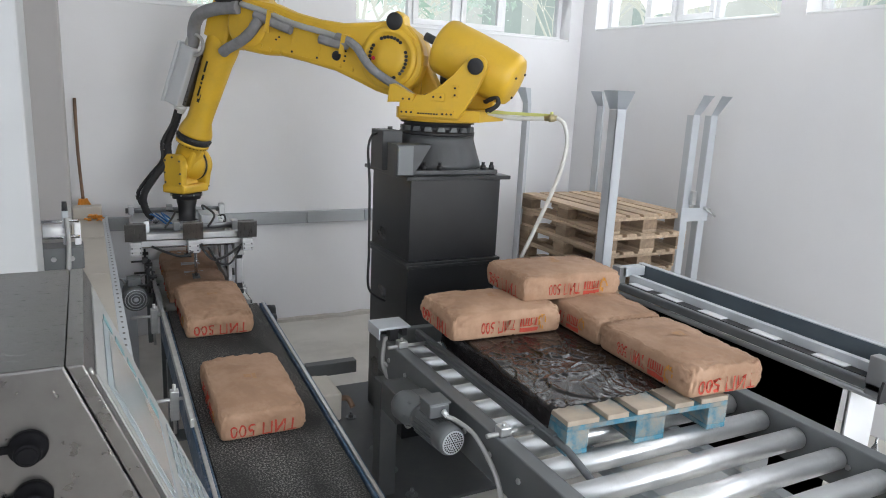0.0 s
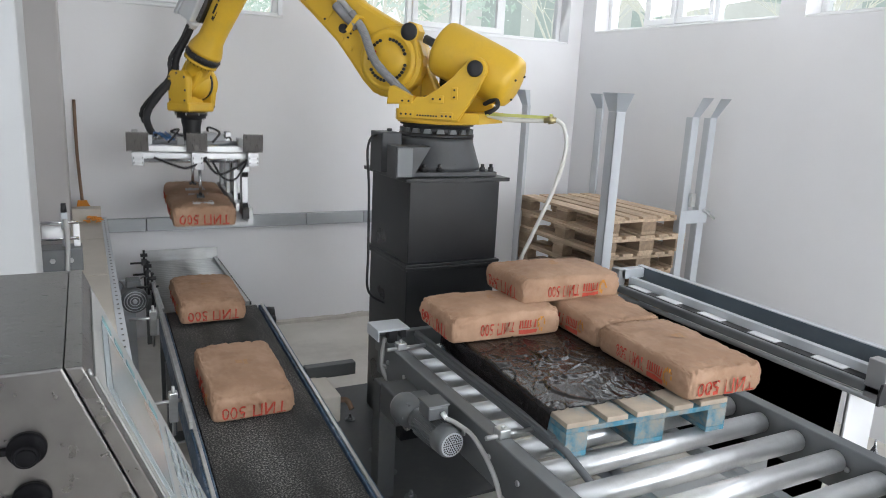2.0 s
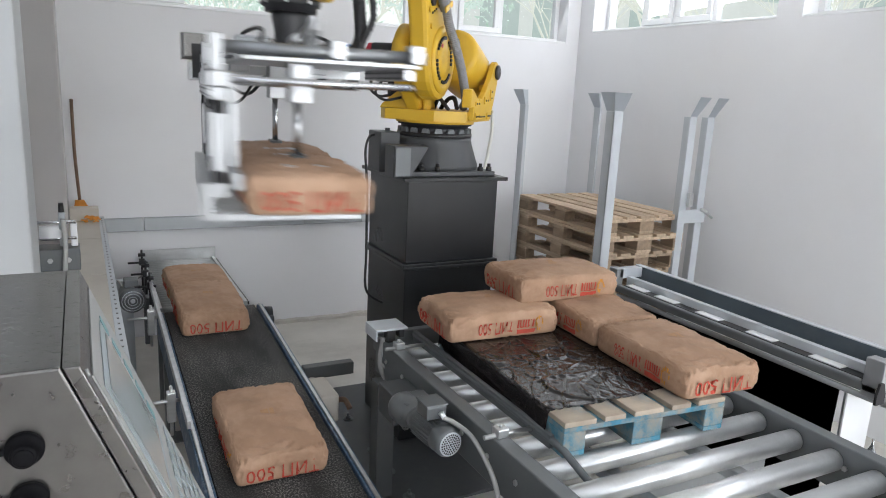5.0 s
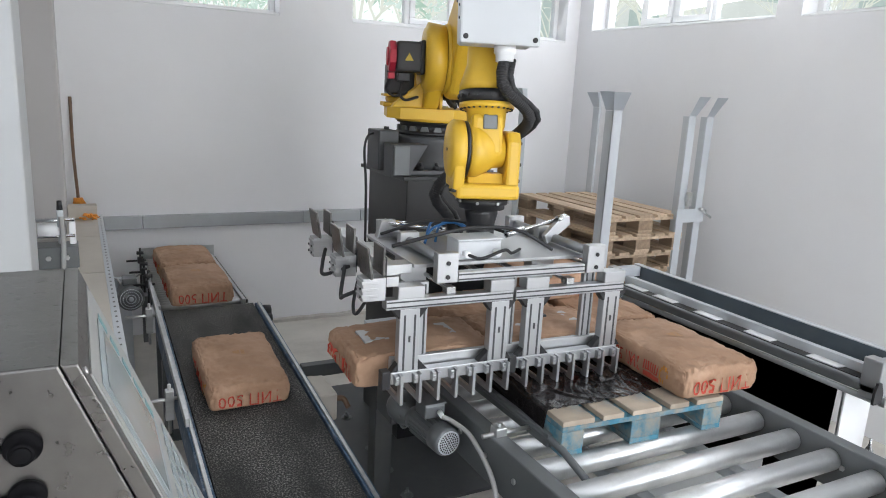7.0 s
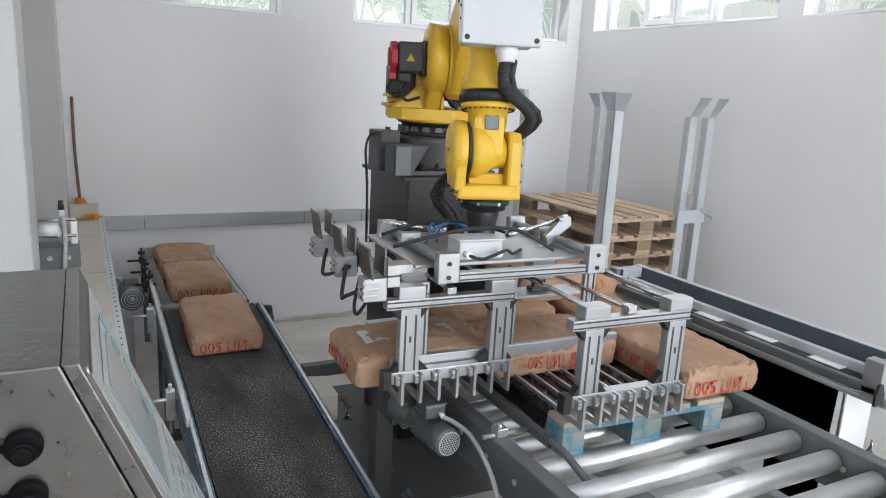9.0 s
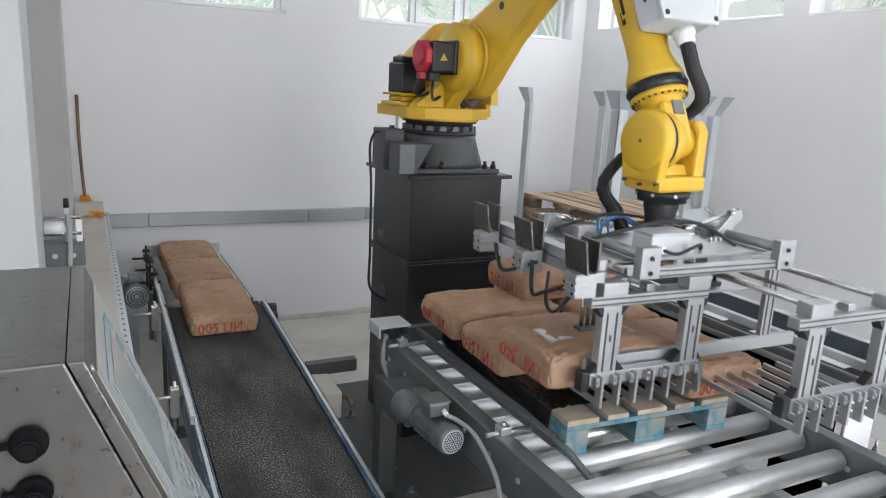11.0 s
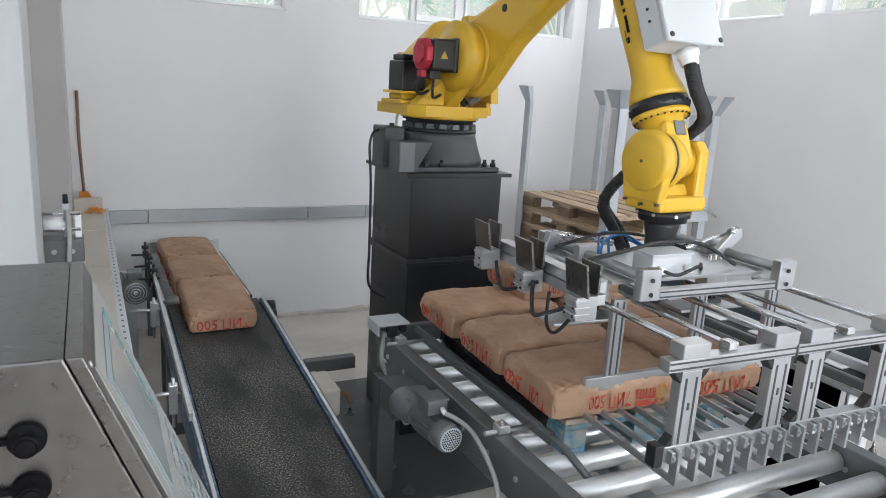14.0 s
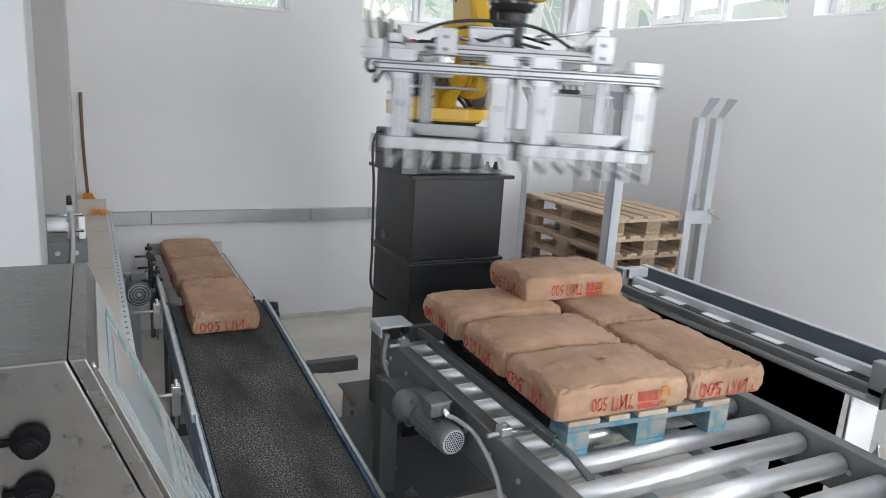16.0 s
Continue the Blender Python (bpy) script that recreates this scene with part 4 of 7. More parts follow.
# ---- control console and things by the west pier ----
def console():
    """A stainless console close by; its door with the operating panel slopes towards the conveyors."""
    y0, y1, zt = 1.045, 1.60, 1.80
    c = thing("control_console", "brushed stainless control console with a sloping operating panel", "console", Matrix.Translation((0, 0, 0)))
    bm = B()
    prism(bm, [(-0.62, 1.02), (0.2582, 1.02), (-0.0446, zt), (-0.62, zt)], y0, y1, 0.004)
    part("housing", bm, M_STEEL, c)
    bm = B()
    box(bm, -0.45, -0.12, y0 + 0.1, y1 - 0.1, 0.012, 1.019, 0.006)
    box(bm, -0.55, -0.02, y0 + 0.03, y1 - 0.03, 0.0, 0.012, 0.003)
    part("pedestal", bm, M_STEEL, c)
    # sloping door
    k = 0.094 / 0.233

    def on(s, n, y):
        """A point of the door: s down the slope, n out of it."""
        d = math.hypot(k, 1)
        return Vector((-0.02 + (k * s + n) / d, y, zt - (s - k * n) / d))
    bm = B()
    prism(bm, [(-0.0425, zt), (-0.020, zt), (0.294, 1.02), (0.2605, 1.02)], y0 - 0.002, y1 + 0.002, 0.003)
    door = part("door", bm, M_STEEL, c, "stainless door with an operating panel")

    def plate(name, s0, s1, a0, a1, n0, n1, mat, label=""):
        bm = B()
        v = [bm.verts.new(on(s, n, y)) for s in (s0, s1) for n in (n0, n1) for y in (a0, a1)]
        for q in ((0, 1, 3, 2), (4, 6, 7, 5), (0, 4, 5, 1), (2, 3, 7, 6), (0, 2, 6, 4), (1, 5, 7, 3)):
            bm.faces.new([v[i] for i in q])
        return part(name, bm, mat, door, label)
    plate("operating_panel", 0.035, 0.78, y0 + 0.035, y1 - 0.03, 0.0005, 0.003, M_PANEL, "pale foil operating panel")
    plate("screen_bezel", 0.07, 0.33, y0 + 0.07, y1 - 0.16, 0.0035, 0.005, M_KEY, "grey bezel")
    plate("screen", 0.09, 0.31, y0 + 0.095, y1 - 0.185, 0.0055, 0.0065, M_SCREEN, "pale screen")
    for i in range(5):
        plate("soft_key", 0.075 + 0.052 * i, 0.112 + 0.052 * i, y1 - 0.145, y1 - 0.115, 0.0035, 0.005, M_TEAL)
    for i in range(6):
        for j in range(4):
            plate("key", 0.37 + 0.045 * i, 0.40 + 0.045 * i, y0 + 0.25 + 0.06 * j, y0 + 0.292 + 0.06 * j, 0.0035, 0.0055, M_KEY)
    plate("legend", 0.66, 0.72, y0 + 0.10, y1 - 0.16, 0.0035, 0.005, M_TEAL, "teal printed strip")
    for j in range(7):
        plate("legend_bar", 0.37, 0.60, y0 + 0.075 + 0.022 * j, y0 + 0.085 + 0.022 * j, 0.0035, 0.0045, M_KEY)
    for s in (0.02, 0.45):
        bm = B()
        cyl(bm, on(s, 0.0, y0 + 0.015), on(s, 0.004, y0 + 0.015), 0.006, None, 12)
        part("screw", bm, M_ZINC, door)
    for x, z in ((-0.095, 1.689), (-0.094, 1.612)):
        kn = part("connector_cap", B(), M_CAP, c, "black round connector cap")
        bm = B()
        lathe(bm, [(0.025, 0.0), (0.025, 0.008), (0.023, 0.011), (0.018, 0.012), (0.0172, 0.028), (0.0155, 0.032), (0.009, 0.032)], pose(x, y0 - 0.0005, z, 90, 0, 0), 32)
        box(bm, x - 0.040, x - 0.021, y0 - 0.010, y0 - 0.001, z - 0.004, z + 0.006, 0.002)
        kn.data = mesh_of("connector_cap", bm, M_CAP)
        bm = B()
        lathe(bm, [(0.0135, 0.0322), (0.0115, 0.0336), (0.005, 0.0338)], pose(x, y0 - 0.0005, z, 90, 0, 0), 24)
        part("cap_face", bm, M_CAP, kn)
    return c


console_root = console()


def west_side():
    duct = thing("cable_duct", "long beige sheet-metal duct with a perforated edge strip", "duct")
    for a, b in ((2.6, 4.25), (4.256, 5.25), (5.256, 6.1)):
        bm = B()
        box(bm, -0.12, 0.083, a, b, 0.86, 1.10, 0.004)
        part("duct_section", bm, M_BEIGE, duct)
    bm = B()
    box(bm, 0.0835, 0.122, 2.6, 6.1, 1.094, 1.098, 0.001)
    box(bm, 0.118, 0.122, 2.6, 6.1, 1.03, 1.0935, 0.001)
    strip = part("perforated_strip", bm, M_LIGHTSTEEL, duct, "pale perforated steel strip")
    bm = B()
    for i in range(44):
        y = 2.65 + i * 0.078
        box(bm, 0.098, 0.108, y - 0.009, y + 0.009, 1.0982, 1.0988)
    tagged(part("slots", bm, M_BLACK, strip), kind="stuff")
    for y in (3.0, 4.6, 5.9):
        bm = B()
        box(bm, -0.05, 0.03, y - 0.03, y + 0.03, 0, 0.859, 0.004)
        part("leg", bm, M_LIGHTSTEEL, duct)
    bm = B()
    box(bm, 0.135, 0.26, 5.2, 5.26, 0, 0.80, 0.006)
    tagged(part("support_column", bm, M_LIGHTSTEEL), "pale grey rectangular support column on the floor", "column")
    bm = B()
    box(bm, -0.115, 0.085, 5.90, 6.02, 1.101, 1.20, 0.006)
    tagged(part("concrete_block", bm, M_BEIGE), "beige block lying on the duct", "block")
    broom = thing("broom", "broom with a dark stick and orange bristles leaning upright", "broom")
    bm = B()
    tube(bm, [(-0.055, 6.24, 2.0), (-0.055, 6.16, 1.6), (-0.04, 6.06, 1.24)], 0.012)
    part("stick", bm, M_HANDLE, broom)
    bm = B()
    rnd = random.Random(3)
    for _ in range(150):
        x, y = rnd.uniform(-0.03, 0.03), rnd.uniform(-0.02, 0.02)
        cyl(bm, (-0.04 + x, 6.055 + y, 1.24), (-0.03 + x * 2.4 + rnd.uniform(-.01, .03), 6.055 + y * 1.3, 1.102 + rnd.uniform(0, .02)), 0.0025, None, 4)
    tagged(part("bristles", bm, M_ORANGE, broom, "orange bristles"), kind="stuff")
    bm = B()
    for i in range(26):
        a, b = rnd.uniform(0, 6.28), rnd.uniform(0, 1)
        p = Vector((0.03 + 0.05 * b * math.cos(a), 5.86 + 0.03 * b * math.sin(a), 1.103 + 0.035 * (1 - b)))
        q = p + Vector((rnd.uniform(-.04, .04), rnd.uniform(-.02, .02), rnd.uniform(0, .02)))
        tube(bm, [p, (p + q) / 2 + Vector((0, 0, .008)), q], 0.006, 5, 3)
    tagged(part("rag", bm, M_ORANGE), "crumpled orange rag lying on the duct", "rag")
    # valve assembly on the pier
    v = thing("valve_bracket", "grey steel bracket box with pneumatic fittings fixed to the pier", "bracket")
    bm = B()
    box(bm, -0.23, -0.038, 3.81, 3.95, 1.245, 1.355, 0.005)
    part("bracket_box", bm, M_GREYPAINTED, v)
    for x in (-0.17, -0.09):
        bm = B()
        cyl(bm, (x, 3.81, 1.30), (x, 3.80, 1.30), 0.013, None, 6)
        part("bolt", bm, M_ZINC, v)
    bm = B()
    cyl(bm, (-0.21, 3.88, 1.425), (-0.11, 3.88, 1.425), 0.036, None, 20)
    part("actuator", bm, M_FRAME, v, "white pneumatic actuator")
    for z in (1.40, 1.48):
        bm = B()
        cyl(bm, (-0.23, 3.86, z), (-0.05, 3.86, z), 0.009, None, 10)
        part("rod", bm, M_CHROME, v)
    bm = B()
    box(bm, -0.125, -0.095, 3.85, 3.89, 1.36, 1.53, 0.006)
    part("upright", bm, M_LIGHTSTEEL, v)
    bm = B()
    cyl(bm, (-0.11, 3.87, 1.53), (-0.11, 3.87, 1.575), 0.014, 0.011, 12)
    part("black_cap", bm, M_BLACK, v)
    bm = B()
    box(bm, -0.075, -0.045, 3.86, 3.90, 1.356, 1.47, 0.006)
    part("cylinder_end", bm, M_FRAME, v)
    bm = B()
    tube(bm, [(-0.105, 3.84, 1.50), (-0.10, 3.82, 1.40), (-0.105, 3.795, 1.30), (-0.12, 3.79, 1.20), (-0.20, 3.81, 1.10)], 0.012)
    part("conduit", bm, M_CABLE, v, "pale conduit")


west_side()

# ---- robot ----
JX, JY, JZ = 1.99, 4.02, 1.70
A1, H2, LA, OF, LF = 0.29, 0.672, 1.06, 0.225, 1.17


def pedestal():
    p = thing("robot_pedestal", "tall square column of glossy black steel bolted to a floor plate", "pedestal", Matrix.Translation((JX, JY, 0)))
    s = 0.305
    for z0, z1 in ((0.02, 1.14), (1.18, 1.677)):
        bm = B()
        box(bm, -s, s, -s, s, z0, z1, 0.006)
        part("column_section", bm, M_BLACKSTEEL, p)
    bm = B()
    box(bm, -s - 0.02, s + 0.02, -s - 0.02, s + 0.02, 1.14, 1.1595, 0.003)
    box(bm, -s - 0.02, s + 0.02, -s - 0.02, s + 0.02, 1.1605, 1.18, 0.003)
    part("joint_flange", bm, M_BLACKSTEEL, p)
    bm = B()
    box(bm, -0.35, 0.35, -0.35, 0.35, 1.677, 1.70, 0.003)
    part("top_plate", bm, M_BLACKSTEEL, p)
    bm = B()
    box(bm, -0.75, 0.35, -1.0, 0.62, 0, 0.02, 0.003)
    part("floor_plate", bm, M_DARKPAINTED, p, "dusty dark floor plate")
    bm = B()
    for x in (-0.68, -0.5, 0.1):
        for y in (-0.9, -0.62, -0.35, 0.1, 0.45):
            cyl(bm, (x, y, 0.02), (x, y, 0.026), 0.035, None, 16)
            cyl(bm, (x, y, 0.026), (x, y, 0.045), 0.017, None, 6)
            cyl(bm, (x, y, 0.045), (x, y, 0.065), 0.009, None, 8)
    tagged(part("anchor_bolts", bm, M_GREYPAINTED, p), kind="stuff")
    bm = B()
    tube(bm, [(-0.385, 0.04, 1.92), (-0.43, 0.02, 1.905), (-0.46, 0.0, 1.82), (-0.452, -0.02, 1.6), (-0.45, -0.03, 1.2), (-0.44, -0.02, 0.95), (-0.32, 0.0, 0.85)], 0.008)
    part("cable", bm, M_BLACK, p, "black cable down the column")
    for k in range(3):
        bm = B()
        tube(bm, [(s + 0.0, 0.1 - 0.03 * k, 1.42), (s + 0.05 + 0.012 * k, 0.08, 1.36), (s + 0.055 + 0.012 * k, 0.05, 1.0), (s + 0.04, 0.0, 0.6)], 0.009)
        part("cable", bm, M_RUBBER, p, "black cable loop")


def prism_x(bm, outline, x0, x1, bev=0.0):
    """An outline of (y, z) points, extruded from x0 to x1."""
    tmp = bmesh.new()
    prism(tmp, [(-y, z) for y, z in outline], x0, x1, bev)
    bmesh.ops.transform(tmp, matrix=Matrix(((0, 1, 0, 0), (-1, 0, 0, 0), (0, 0, 1, 0), (0, 0, 0, 1))), verts=tmp.verts)
    base = {v: bm.verts.new(v.co) for v in tmp.verts}
    for f in tmp.faces:
        bm.faces.new([base[v] for v in f.verts])
    tmp.free()
    return bm


def bolt(name, p, q, r, mat, parent, seg=8):
    bm = B()
    cyl(bm, p, q, r, r * 0.94, seg)
    return part(name, bm, mat, parent)


def robot():
    r = thing("industrial_robot", "yellow six-axis palletising robot arm on a dark grey base", "robot", Matrix.Translation((JX, JY, JZ)))
    # fixed base
    bm = B()
    box(bm, -0.29, 0.29, -0.29, 0.29, 0.001, 0.03, 0.006)
    lathe(bm, [(0.285, 0.029), (0.28, 0.06), (0.262, 0.11), (0.243, 0.17), (0.234, 0.20), (0.234, 0.222)], Matrix(), 48)
    base = part("base", bm, M_GREYPAINT, r, "dark grey cast base")
    bm = B()
    lathe(bm, [(0.228, 0.2225), (0.236, 0.225), (0.236, 0.244), (0.212, 0.248), (0.212, 0.292), (0.232, 0.295), (0.232, 0.303), (0.19, 0.304)], Matrix(), 48)
    part("bearing_ring", bm, M_BLACK, base)
    bm = B()
    prism(bm, [(-0.026, 0.2485), (0.026, 0.2485), (0.017, 0.276), (-0.017, 0.276)], 0.2125, 0.232, 0.002)
    lug = mesh_of("ring_lug", bm, M_GREYPAINTED)
    for i in range(18):
        part("ring_lug", lug, None, base, "", Matrix.Rotation(2 * math.pi * i / 18, 4, 'Z'))
    bm = B()
    box(bm, -0.39, -0.26, -0.06, 0.14, 0.002, 0.245, 0.008)
    cyl(bm, (-0.30, 0.05, 0.245), (-0.30, 0.05, 0.262), 0.016, None, 10)
    part("connector_box", bm, M_GREYPAINT, base)
    bm = B()
    prism(bm, [(-0.42, 0.004), (-0.31, 0.004), (-0.20, 0.185), (-0.42, 0.185)], -0.35, -0.21, 0.006)
    part("side_box", bm, M_GREYPAINT, base)
    bm = B()
    prism(bm, [(-0.415, 0.012), (-0.32, 0.012), (-0.32, 0.177), (-0.415, 0.177)], -0.362, -0.3505, 0.003)
    part("side_box_lid", bm, M_GREYPAINTED, base, "grey screwed lid")
    for x, y in ((0.26, -0.26), (0.20, -0.26), (-0.20, -0.255), (0.26, 0.22), (0.0, -0.265), (-0.10, -0.265), (0.26, -0.05)):
        bm = B()
        cyl(bm, (x, y, 0.03), (x, y, 0.055), 0.021, 0.018, 6)
        cyl(bm, (x, y, 0.055), (x, y, 0.075), 0.011, None, 8)
        part("base_bolt", bm, M_BLACK, base)
    # turning column: x forward, y to its left
    turret = part("turret", B(), M_YELLOW, r)
    bm = B()
    lathe(bm, [(0.20, 0.305), (0.245, 0.306), (0.245, 0.328), (0.22, 0.33)], Matrix(), 44)
    deck = [(-0.37, -0.20), (-0.30, -0.29), (0.14, -0.31), (0.24, -0.24), (0.25, 0.08), (0.16, 0.255), (-0.36, 0.255)]
    lo = [bm.verts.new((x, y, 0.322)) for x, y in deck]
    hi = [bm.verts.new((x, y, 0.385)) for x, y in deck]
    bm.faces.new(lo[::-1])
    bm.faces.new(hi)
    for i in range(len(deck)):
        j = (i + 1) % len(deck)
        bm.faces.new((lo[i], lo[j], hi[j], hi[i]))
    # shoulder housing and its web on the right
    lathe(bm, [(0.15, 0.008), (0.19, 0.012), (0.195, 0.06), (0.20, 0.105), (0.17, 0.112), (0.168, 0.122), (0.12, 0.124)], pose(A1, 0, H2, 90, 0, 0), 48)
    prism(bm, [(-0.06, 0.385), (0.235, 0.385), (0.34, 0.47), (0.44, 0.57), (0.45, 0.66), (0.40, 0.74), (0.26, 0.78), (0.12, 0.70), (0.04, 0.56)], -0.105, -0.015, 0.016)
    prism_x(bm, [(-0.29, 0.3855), (-0.275, 0.41), (-0.10, 0.55), (-0.02, 0.60), (0.015, 0.60), (0.015, 0.3855), (-0.005, 0.3855), (-0.007, 0.44), (-0.03, 0.462), (-0.058, 0.44), (-0.06, 0.3855)], 0.12, 0.215, 0.008)
    # left side plate with the lobe for the balancer pin, and its twin inside
    lobe = [(-0.335 + 0.066 * math.cos(radians(a)), 0.635 + 0.066 * math.sin(radians(a))) for a in range(210, 30, -20)]
    side = [(0.135, 0.335), (0.135, 0.418), (0.045, 0.430), (0.025, 0.464), (-0.03, 0.466), (-0.10, 0.505), (-0.20, 0.585)] + lobe[::-1] + [(-0.355, 0.52), (-0.305, 0.43), (-0.24, 0.335)]
    prism(bm, side, 0.2555, 0.292, 0.006)
    prism(bm, [(0.02, 0.385), (-0.01, 0.46), (-0.10, 0.50), (-0.20, 0.585)] + lobe[::-1] + [(-0.33, 0.52), (-0.33, 0.385)], -0.135, -0.10, 0.008)
    # bent fin in front of the side plate
    prism(bm, [(0.045, 0.42), (0.215, 0.412), (0.205, 0.515), (0.175, 0.522), (0.07, 0.47), (0.04, 0.466)], 0.235, 0.2935, 0.008)
    turret.data = mesh_of("turret", bm, M_YELLOW)
    for x0, x1, z0, z1 in ((0.035, 0.128, 0.338, 0.382), (-0.215, -0.135, 0.338, 0.382), (-0.155, -0.065, 0.432, 0.478), (-0.238, -0.20, 0.455, 0.525), (0.045, 0.128, 0.422, 0.45)):
        bm = B()
        box(bm, x0, x1, 0.2945, 0.302, z0, z1, 0.003)
        plate = part("cover_plate", bm, M_YELLOW, turret)
        zc = (z0 + z1) / 2
        if z1 - z0 > x1 - x0:
            pts = [((x0 + x1) / 2, z0 + 0.015), ((x0 + x1) / 2, z1 - 0.015)]
        else:
            k = 3 if z0 < 0.4 else 2
            pts = [(x0 + (x1 - x0) * (i + 0.5) / k, zc) for i in range(k)]
        for x, z in pts:
            bolt("bolt_head", (x, 0.302, z), (x, 0.306, z), 0.0065, M_BLACK, plate)
    bm = B()
    for i in range(8):
        box(bm, -0.115 + 0.017 * i, -0.103 + 0.017 * i, 0.2925, 0.2935, 0.352, 0.361)
    tagged(part("marking", bm, M_BLACK, turret, "small dark lettering bars"), kind="stuff")
    for y, l in ((0.2925, 0.02), (-0.1355, -0.012)):
        bm = B()
        lathe(bm, [(0.040, 0), (0.046, 0.003), (0.046, abs(l) - 0.004), (0.040, abs(l)), (0.012, abs(l) - 0.003)], pose(-0.335, y, 0.635, -90 if l > 0 else 90, 0, 0), 28)
        part("pivot_cap", bm, M_BLACK, turret, "round black pivot cap")
    bm = B()
    box(bm, -0.17, 0.09, -0.33, -0.135, 0.3855, 0.41, 0.006)
    box(bm, -0.13, 0.05, -0.30, -0.15, 0.41, 0.445, 0.012)
    box(bm, -0.16, 0.08, -0.325, -0.135, 0.4455, 0.462, 0.005)
    part("motor_seat", bm, M_YELLOW, turret)
    bm = B()
    box(bm, -0.12, 0.055, -0.31, -0.14, 0.4625, 0.64, 0.01)
    box(bm, -0.10, 0.035, -0.295, -0.155, 0.6405, 0.675, 0.008)
    part("base_motor", bm, M_BLACK, turret, "black servo motor standing on the deck")
    bm = B()
    box(bm, A1 - 0.085, A1 + 0.085, -0.285, -0.125, H2 - 0.085, H2 + 0.085, 0.014)
    box(bm, A1 - 0.095, A1 + 0.095, -0.15, -0.1245, H2 - 0.095, H2 + 0.095, 0.008)
    box(bm, A1 - 0.06, A1 + 0.03, -0.27, -0.20, H2 - 0.135, H2 - 0.0855, 0.006)
    motor = part("shoulder_motor", bm, M_BLACK, turret, "black servo motor")
    bm = B()
    octo = [(A1 + 0.092 * math.cos(radians(22.5 + 45 * i)), H2 + 0.092 * math.sin(radians(22.5 + 45 * i))) for i in range(8)]
    prism(bm, octo, -0.325, -0.2855, 0.008)
    prism(bm, [(A1 + 0.6 * (x - A1), H2 + 0.6 * (z - H2)) for x, z in octo], -0.336, -0.3255, 0.004)
    part("motor_cap", bm, M_REDCAP, motor, "crimson motor cap")
    bm = B()
    box(bm, A1 - 0.03, A1 + 0.02, -0.325, -0.287, H2 - 0.125, H2 - 0.088, 0.005)
    part("motor_plug", bm, M_REDCAP, motor, "red cable plug")
    bm = B()
    bm.faces.new([bm.verts.new(q) for q in ((A1 + 0.0862, -0.24, H2 - 0.022), (A1 + 0.0862, -0.19, H2 - 0.022), (A1 + 0.0862, -0.215, H2 + 0.022))])
    bmesh.ops.solidify(bm, geom=bm.faces[:], thickness=0.001)
    part("warning_label", bm, M_SIGN, motor, "pale yellow warning triangle")
    for pts, rad in (([(A1 + 0.0, -0.31, H2 - 0.12), (A1 - 0.03, -0.33, H2 - 0.18), (A1 - 0.06, -0.28, H2 - 0.22), (A1 - 0.10, -0.20, H2 - 0.20)], 0.009),
                     ([(A1 + 0.02, -0.24, H2 - 0.135), (A1 + 0.05, -0.26, H2 - 0.20), (A1 + 0.0, -0.22, H2 - 0.24), (A1 - 0.06, -0.14, H2 - 0.22)], 0.008),
                     ([(-0.36, 0.16, 0.44), (-0.43, 0.18, 0.47), (-0.45, 0.20, 0.43), (-0.40, 0.21, 0.39)], 0.013),
                     ([(-0.34, 0.12, 0.44), (-0.42, 0.14, 0.46), (-0.43, 0.16, 0.42), (-0.37, 0.18, 0.388)], 0.011),
                     ([(0.06, 0.16, 0.40), (0.0, 0.12, 0.46), (-0.06, 0.06, 0.45), (-0.10, 0.0, 0.39)], 0.014),
                     ([(0.10, 0.12, 0.39), (0.08, 0.06, 0.45), (0.0, 0.02, 0.46), (-0.08, -0.04, 0.39)], 0.012)):
        bm = B()
        tube(bm, pts, rad)
        part("cable", bm, M_RUBBER, turret)
    # hose boom at the rear
    bm = B()
    tube(bm, [(-0.37, 0.12, 0.375), (-0.52, 0.14, 0.356), (-0.74, 0.15, 0.366)], 0.013)
    part("hose", bm, M_WHITEHOSE, turret, "pale air hose")
    bm = B()
    box(bm, -0.76, -0.36, 0.138, 0.152, 0.374, 0.392, 0.003)
    box(bm, -0.765, -0.75, 0.13, 0.16, 0.352, 0.404, 0.003)
    part("hose_boom", bm, M_GREENHOSE, turret, "yellow-green strip carrying the hose")
    bm = B()
    cyl(bm, (-0.72, 0.15, 0.365), (-0.79, 0.15, 0.372), 0.016, None, 14)
    cyl(bm, (-0.745, 0.15, 0.367), (-0.775, 0.15, 0.371), 0.024, None, 6)
    part("hose_coupling", bm, M_BRASS, turret, "dull brass hose coupling")
    bm = B()
    tube(bm, [(-0.79, 0.15, 0.372), (-0.835, 0.15, 0.34), (-0.86, 0.15, 0.24), (-0.84, 0.14, 0.10), (-0.79, 0.12, -0.06), (-0.68, 0.06, -0.33), (-0.60, 0.02, -0.55), (-0.58, 0.0, -0.9), (-0.58, 0.0, -1.68)], 0.0125)
    part("hanging_hose", bm, M_WHITEHOSE, turret, "pale hose hanging in a loop")
    # balancer
    bal = part("balancer", B(), M_YELLOW, r)
    bm = B()
    lathe(bm, [(0.05, -0.205), (0.115, -0.20), (0.142, -0.185), (0.155, -0.15), (0.163, -0.05), (0.166, 0.10), (0.166, 0.285), (0.158, 0.31), (0.135, 0.325), (0.07, 0.33), (0.05, 0.335)], pose(0, 0, 0, 0, 90, 0), 44)
    cyl(bm, (0, -0.17, 0), (0, 0.17, 0), 0.05, None, 20)
